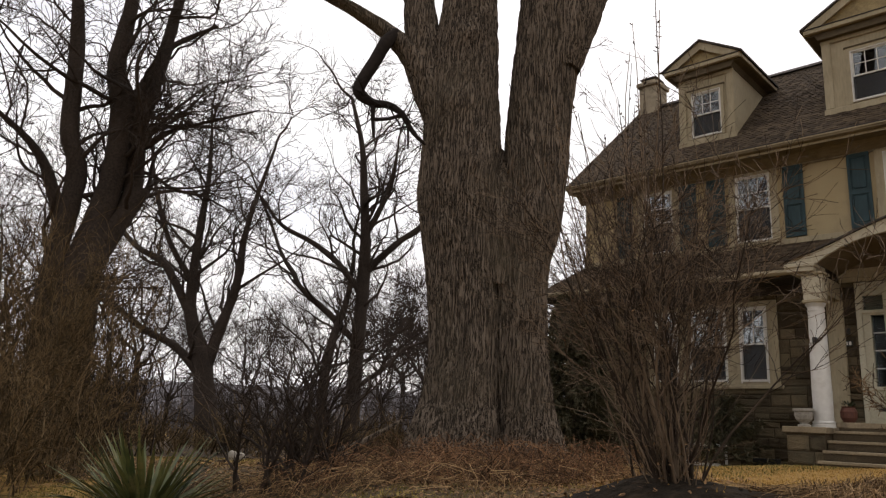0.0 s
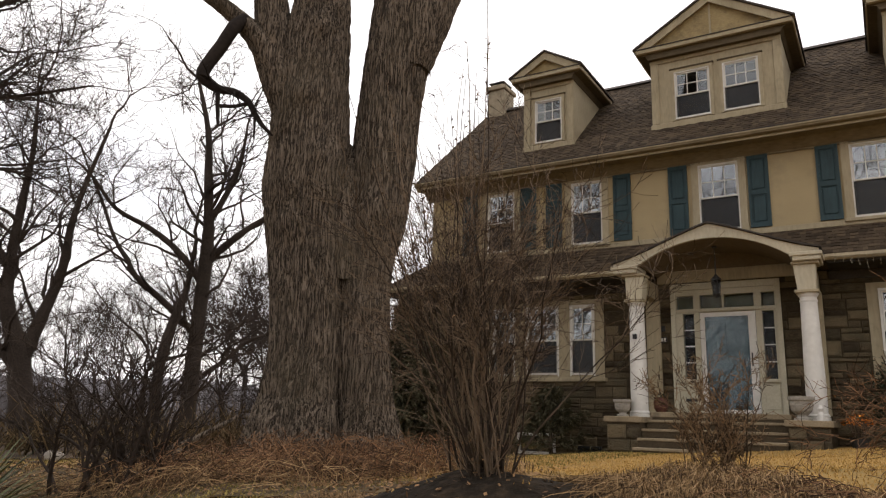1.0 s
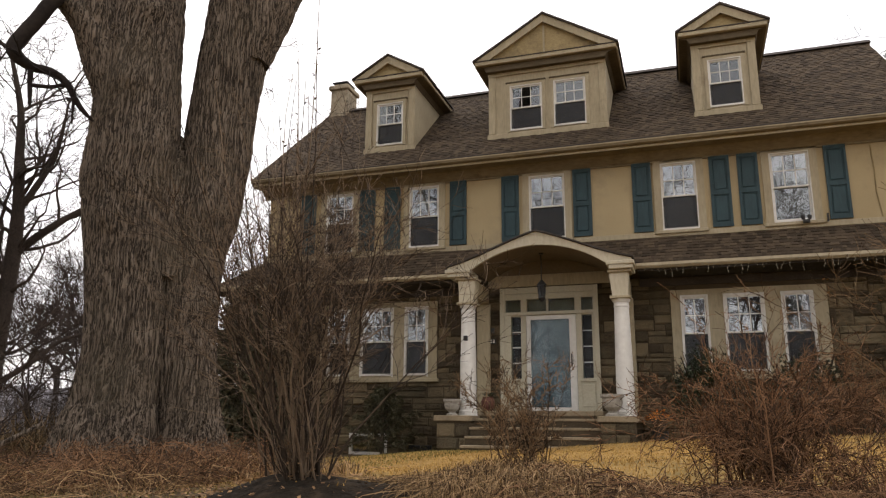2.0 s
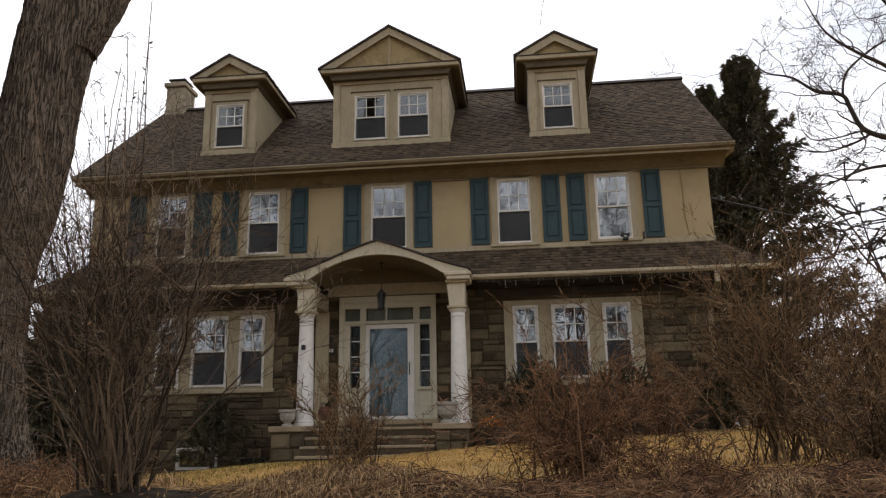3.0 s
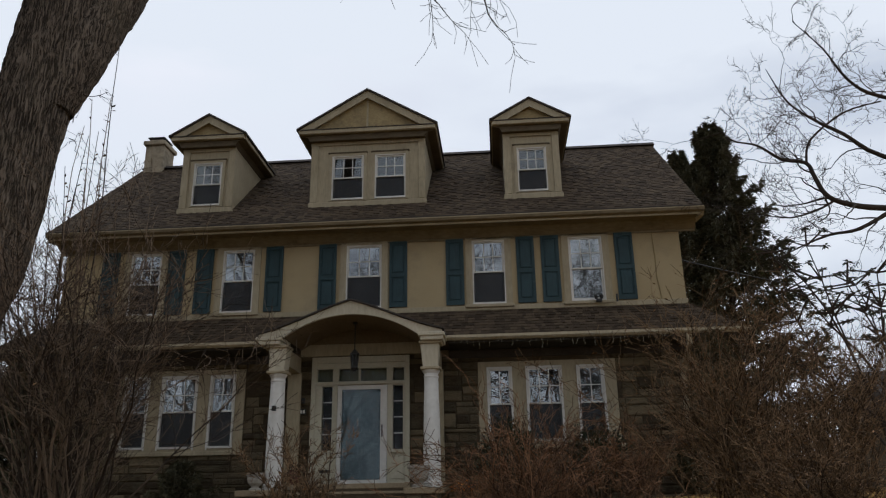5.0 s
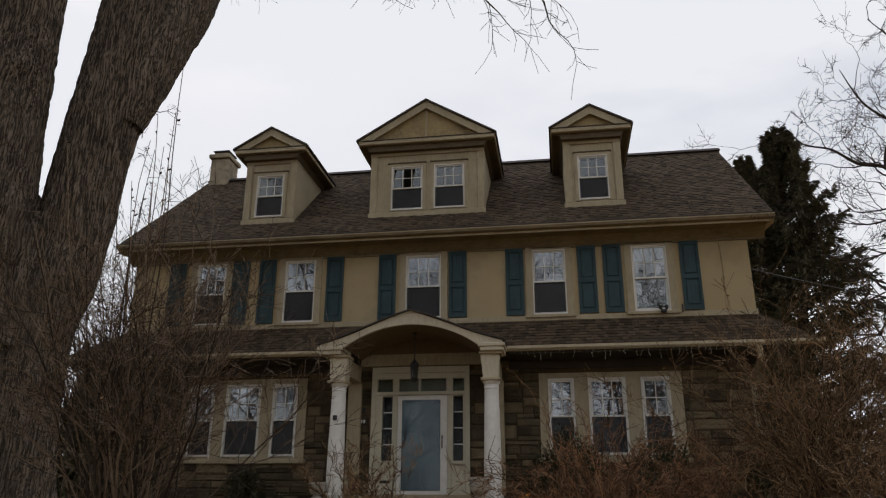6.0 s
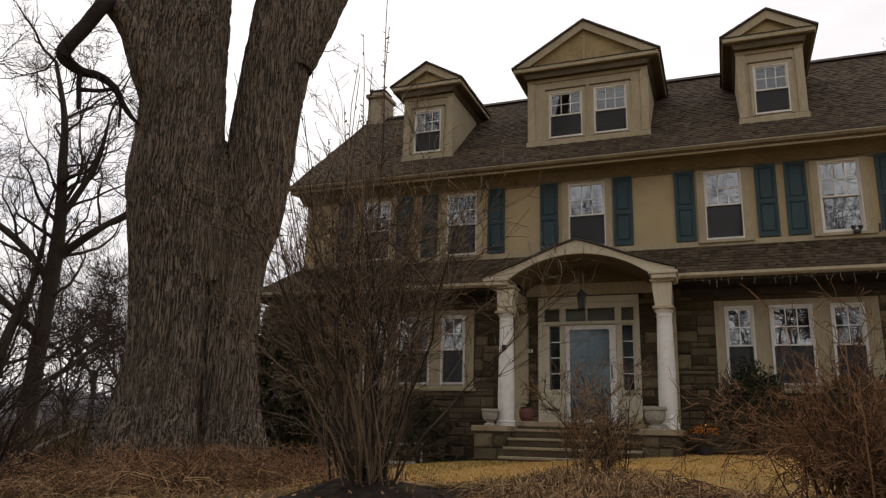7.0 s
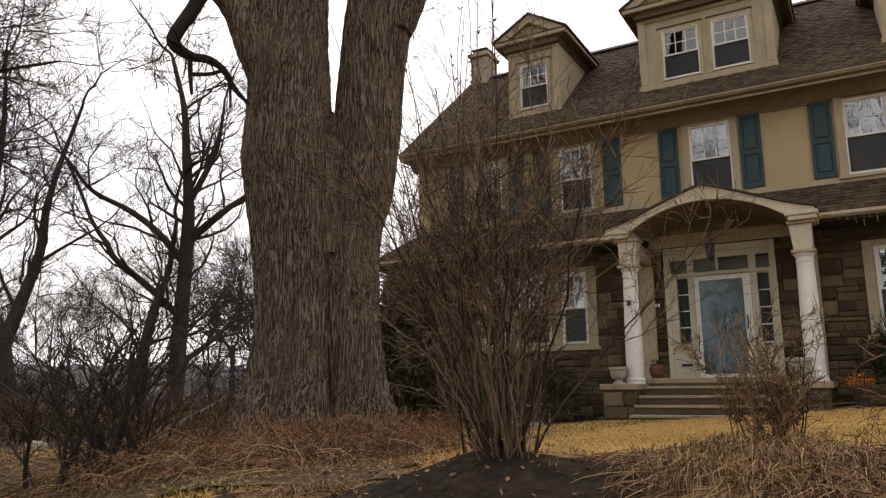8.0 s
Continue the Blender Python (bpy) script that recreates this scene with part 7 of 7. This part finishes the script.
tagged(t.into("undergrowth", TWIG, None, "bare dark undergrowth between the trees"), category="undergrowth", kind="stuff")
t = Tubes()
for i in range(260):
    az, far = r9.uniform(-80, -33), r9.uniform(15.5, 30)
    x, y, z = seen_from_street(az, far)
    p, h = Vector((x, y, z - 0.05)), r9.uniform(0.5, 1.7)
    for k in range(8):
        w = Vector((r9.gauss(0, 0.45), r9.gauss(0, 0.45), 1)).normalized()
        mid = p + w * h * 0.5
        t.add([p, mid, mid + (w + Vector((r9.gauss(0, 0.4), r9.gauss(0, 0.4), 0))).normalized() * h * 0.5], [0.014, 0.010, 0.004], 3)
        for m in range(3):
            q = p.lerp(mid, r9.uniform(0.5, 1.0))
            t.add([q, q + Vector((r9.gauss(0, 1), r9.gauss(0, 1), r9.uniform(0, 1))).normalized() * h * 0.3], [0.007, 0.003], 3)
tagged(t.into("brush", VINE, None, "dark brown brush along the edge of the wood"), category="undergrowth", kind="stuff")
floor_v, floor_f = [], []
for i in range(51):
    az = -92 + i * 1.2
    for k in range(24):
        far = 15.0 + 1.2 * noise.noise((az * 0.12, 5.0, 0.0)) + 1.7 * k + 0.05 * k * k
        x, y, z = seen_from_street(az, far)
        floor_v.append((x, y, z + 0.075))
for i in range(50):
    for k in range(23):
        floor_f.append((i * 24 + k, (i + 1) * 24 + k, (i + 1) * 24 + k + 1, i * 24 + k + 1))
tagged(raw_part("woods_floor", floor_v, floor_f, WOODS_FLOOR, None, "dark leaf-covered floor of the wood", True), category="woods floor", kind="structure")
# the wooded ridge on the horizon, its distance haze painted into the colour
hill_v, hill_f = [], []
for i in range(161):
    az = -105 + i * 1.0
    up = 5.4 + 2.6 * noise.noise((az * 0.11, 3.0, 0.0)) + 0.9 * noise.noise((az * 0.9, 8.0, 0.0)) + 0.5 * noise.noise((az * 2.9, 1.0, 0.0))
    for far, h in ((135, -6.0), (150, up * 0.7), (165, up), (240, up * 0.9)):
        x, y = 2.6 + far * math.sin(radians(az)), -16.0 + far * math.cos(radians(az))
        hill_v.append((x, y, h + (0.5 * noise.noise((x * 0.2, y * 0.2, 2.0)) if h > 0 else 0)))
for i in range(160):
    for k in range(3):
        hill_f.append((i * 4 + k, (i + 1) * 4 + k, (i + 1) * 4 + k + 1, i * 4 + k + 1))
tagged(raw_part("backdrop", hill_v, hill_f, HAZE, None, "wooded ridge on the horizon with haze put into its grey", True), category="hills", kind="structure")

# ---- single stones and shingles, last ----
for a, b, c, d, n, deep in STONE_SPOTS[:300]:
    st = new("stone", stone_data[n])
    st.location, st.scale = ((a + b) / 2, -0.002, (c + d) / 2), (b - a, deep, d - c)
    st.parent = wall_low


def shingle_rows(x0, x1, y0, z0, y1, z1, course, hip=(0.0, 0.0), seed=1, skip=None):
    """Spots of shingle tabs on a slope: centre x, width, lower and upper edge along the slope."""
    r = random.Random(seed)
    run = math.hypot(y1 - y0, z1 - z0)
    spots, s = [], 0.0
    while s < run - 0.02:
        f = s / run
        a, b = x0 + hip[0] * f, x1 - hip[1] * f
        x = a - r.uniform(0, 0.25)
        while x < b:
            w = r.choice((0.08, 0.11, 0.14, 0.18))
            c, d = max(x, a), min(x + w, b)
            y, z = y0 + (y1 - y0) * f, z0 + (z1 - z0) * f
            if d - c > 0.04 and not (skip and skip((c + d) / 2, y)):
                spots.append((c, d, y, z, r.uniform(0.013, 0.019) if len(spots) % 2 else r.uniform(0.004, 0.010)))
            x += w
        s += course
    return spots


def lay(spots, rise, course, roof_part, singles):
    """Lays tabs; the given number near the middle become single pieces."""
    up = Vector((0, math.cos(rise), math.sin(rise)))
    out = Vector((0, -math.sin(rise), math.cos(rise)))
    unit = [(-0.5, 0, 0), (0.5, 0, 0), (0.5, 1, 0), (-0.5, 1, 0), (-0.49, 0.01, 1), (0.49, 0.01, 1), (0.5, 1, 0.15), (-0.5, 1, 0.15)]
    quads = [(4, 5, 6, 7), (0, 1, 5, 4), (1, 2, 6, 5), (3, 0, 4, 7), (2, 3, 7, 6)]
    data = bpy.data.meshes.new("shingle")
    data.from_pydata(unit, [], quads)
    data.materials.append(SHINGLE)
    spots = sorted(spots, key=lambda s: abs((s[0] + s[1]) / 2 - 3.2) + abs(s[2]))
    turn = Euler((rise, 0, 0)).to_matrix().to_4x4()
    for a, b, y, z, th in spots[:singles]:
        ob = new("shingle", data)
        ob.matrix_basis = Matrix.Translation((((a + b) / 2), y, z)) @ turn @ Matrix.Diagonal((b - a - 0.005, course * 1.12, th, 1))
        ob.parent = roof_part
    verts, faces = [], []
    for a, b, y, z, th in spots[singles:]:
        base = len(verts)
        for ux, uy, uz in unit:
            p = up * (uy * course * 1.12) + out * (uz * th)
            verts.append(((a + b) / 2 + ux * (b - a - 0.005), y + p.y, z + p.z))
        faces += [tuple(base + i for i in q) for q in quads]
    tagged(raw_part("shingles", verts, faces, SHINGLE, roof_part), kind="stuff")


def under_dormer(x, y):
    return any(abs(x - c) < w and y > 0.25 and y < 2.2 for c, w in ((0.02, 1.3), (4.03, 0.58), (-4.04, 0.58)))


lay(shingle_rows(-7.40, 7.66, EAVE_Y - 0.02, EAVE_Z - 0.06, RIDGE_Y, RIDGE_Z - 0.045, 0.122, seed=3, skip=under_dormer), math.atan(SLOPE), 0.122, roof, 0)
pent_rise = math.atan2(PENT_TOP - PENT_Z, -PENT_Y)
lay(shingle_rows(PENT_L, PENT_R, PENT_Y - 0.02, PENT_Z - 0.05, -0.03, PENT_TOP - 0.055, 0.125, (PENT_L * -1 - WALL_X, PENT_R - WALL_X), 5, lambda x, y: abs(x - 0.03) < 1.88 and PENT_Z + (y - PENT_Y) / -PENT_Y * (PENT_TOP - PENT_Z) < hood_top(x) + 0.02), pent_rise, 0.125, pent, 300)
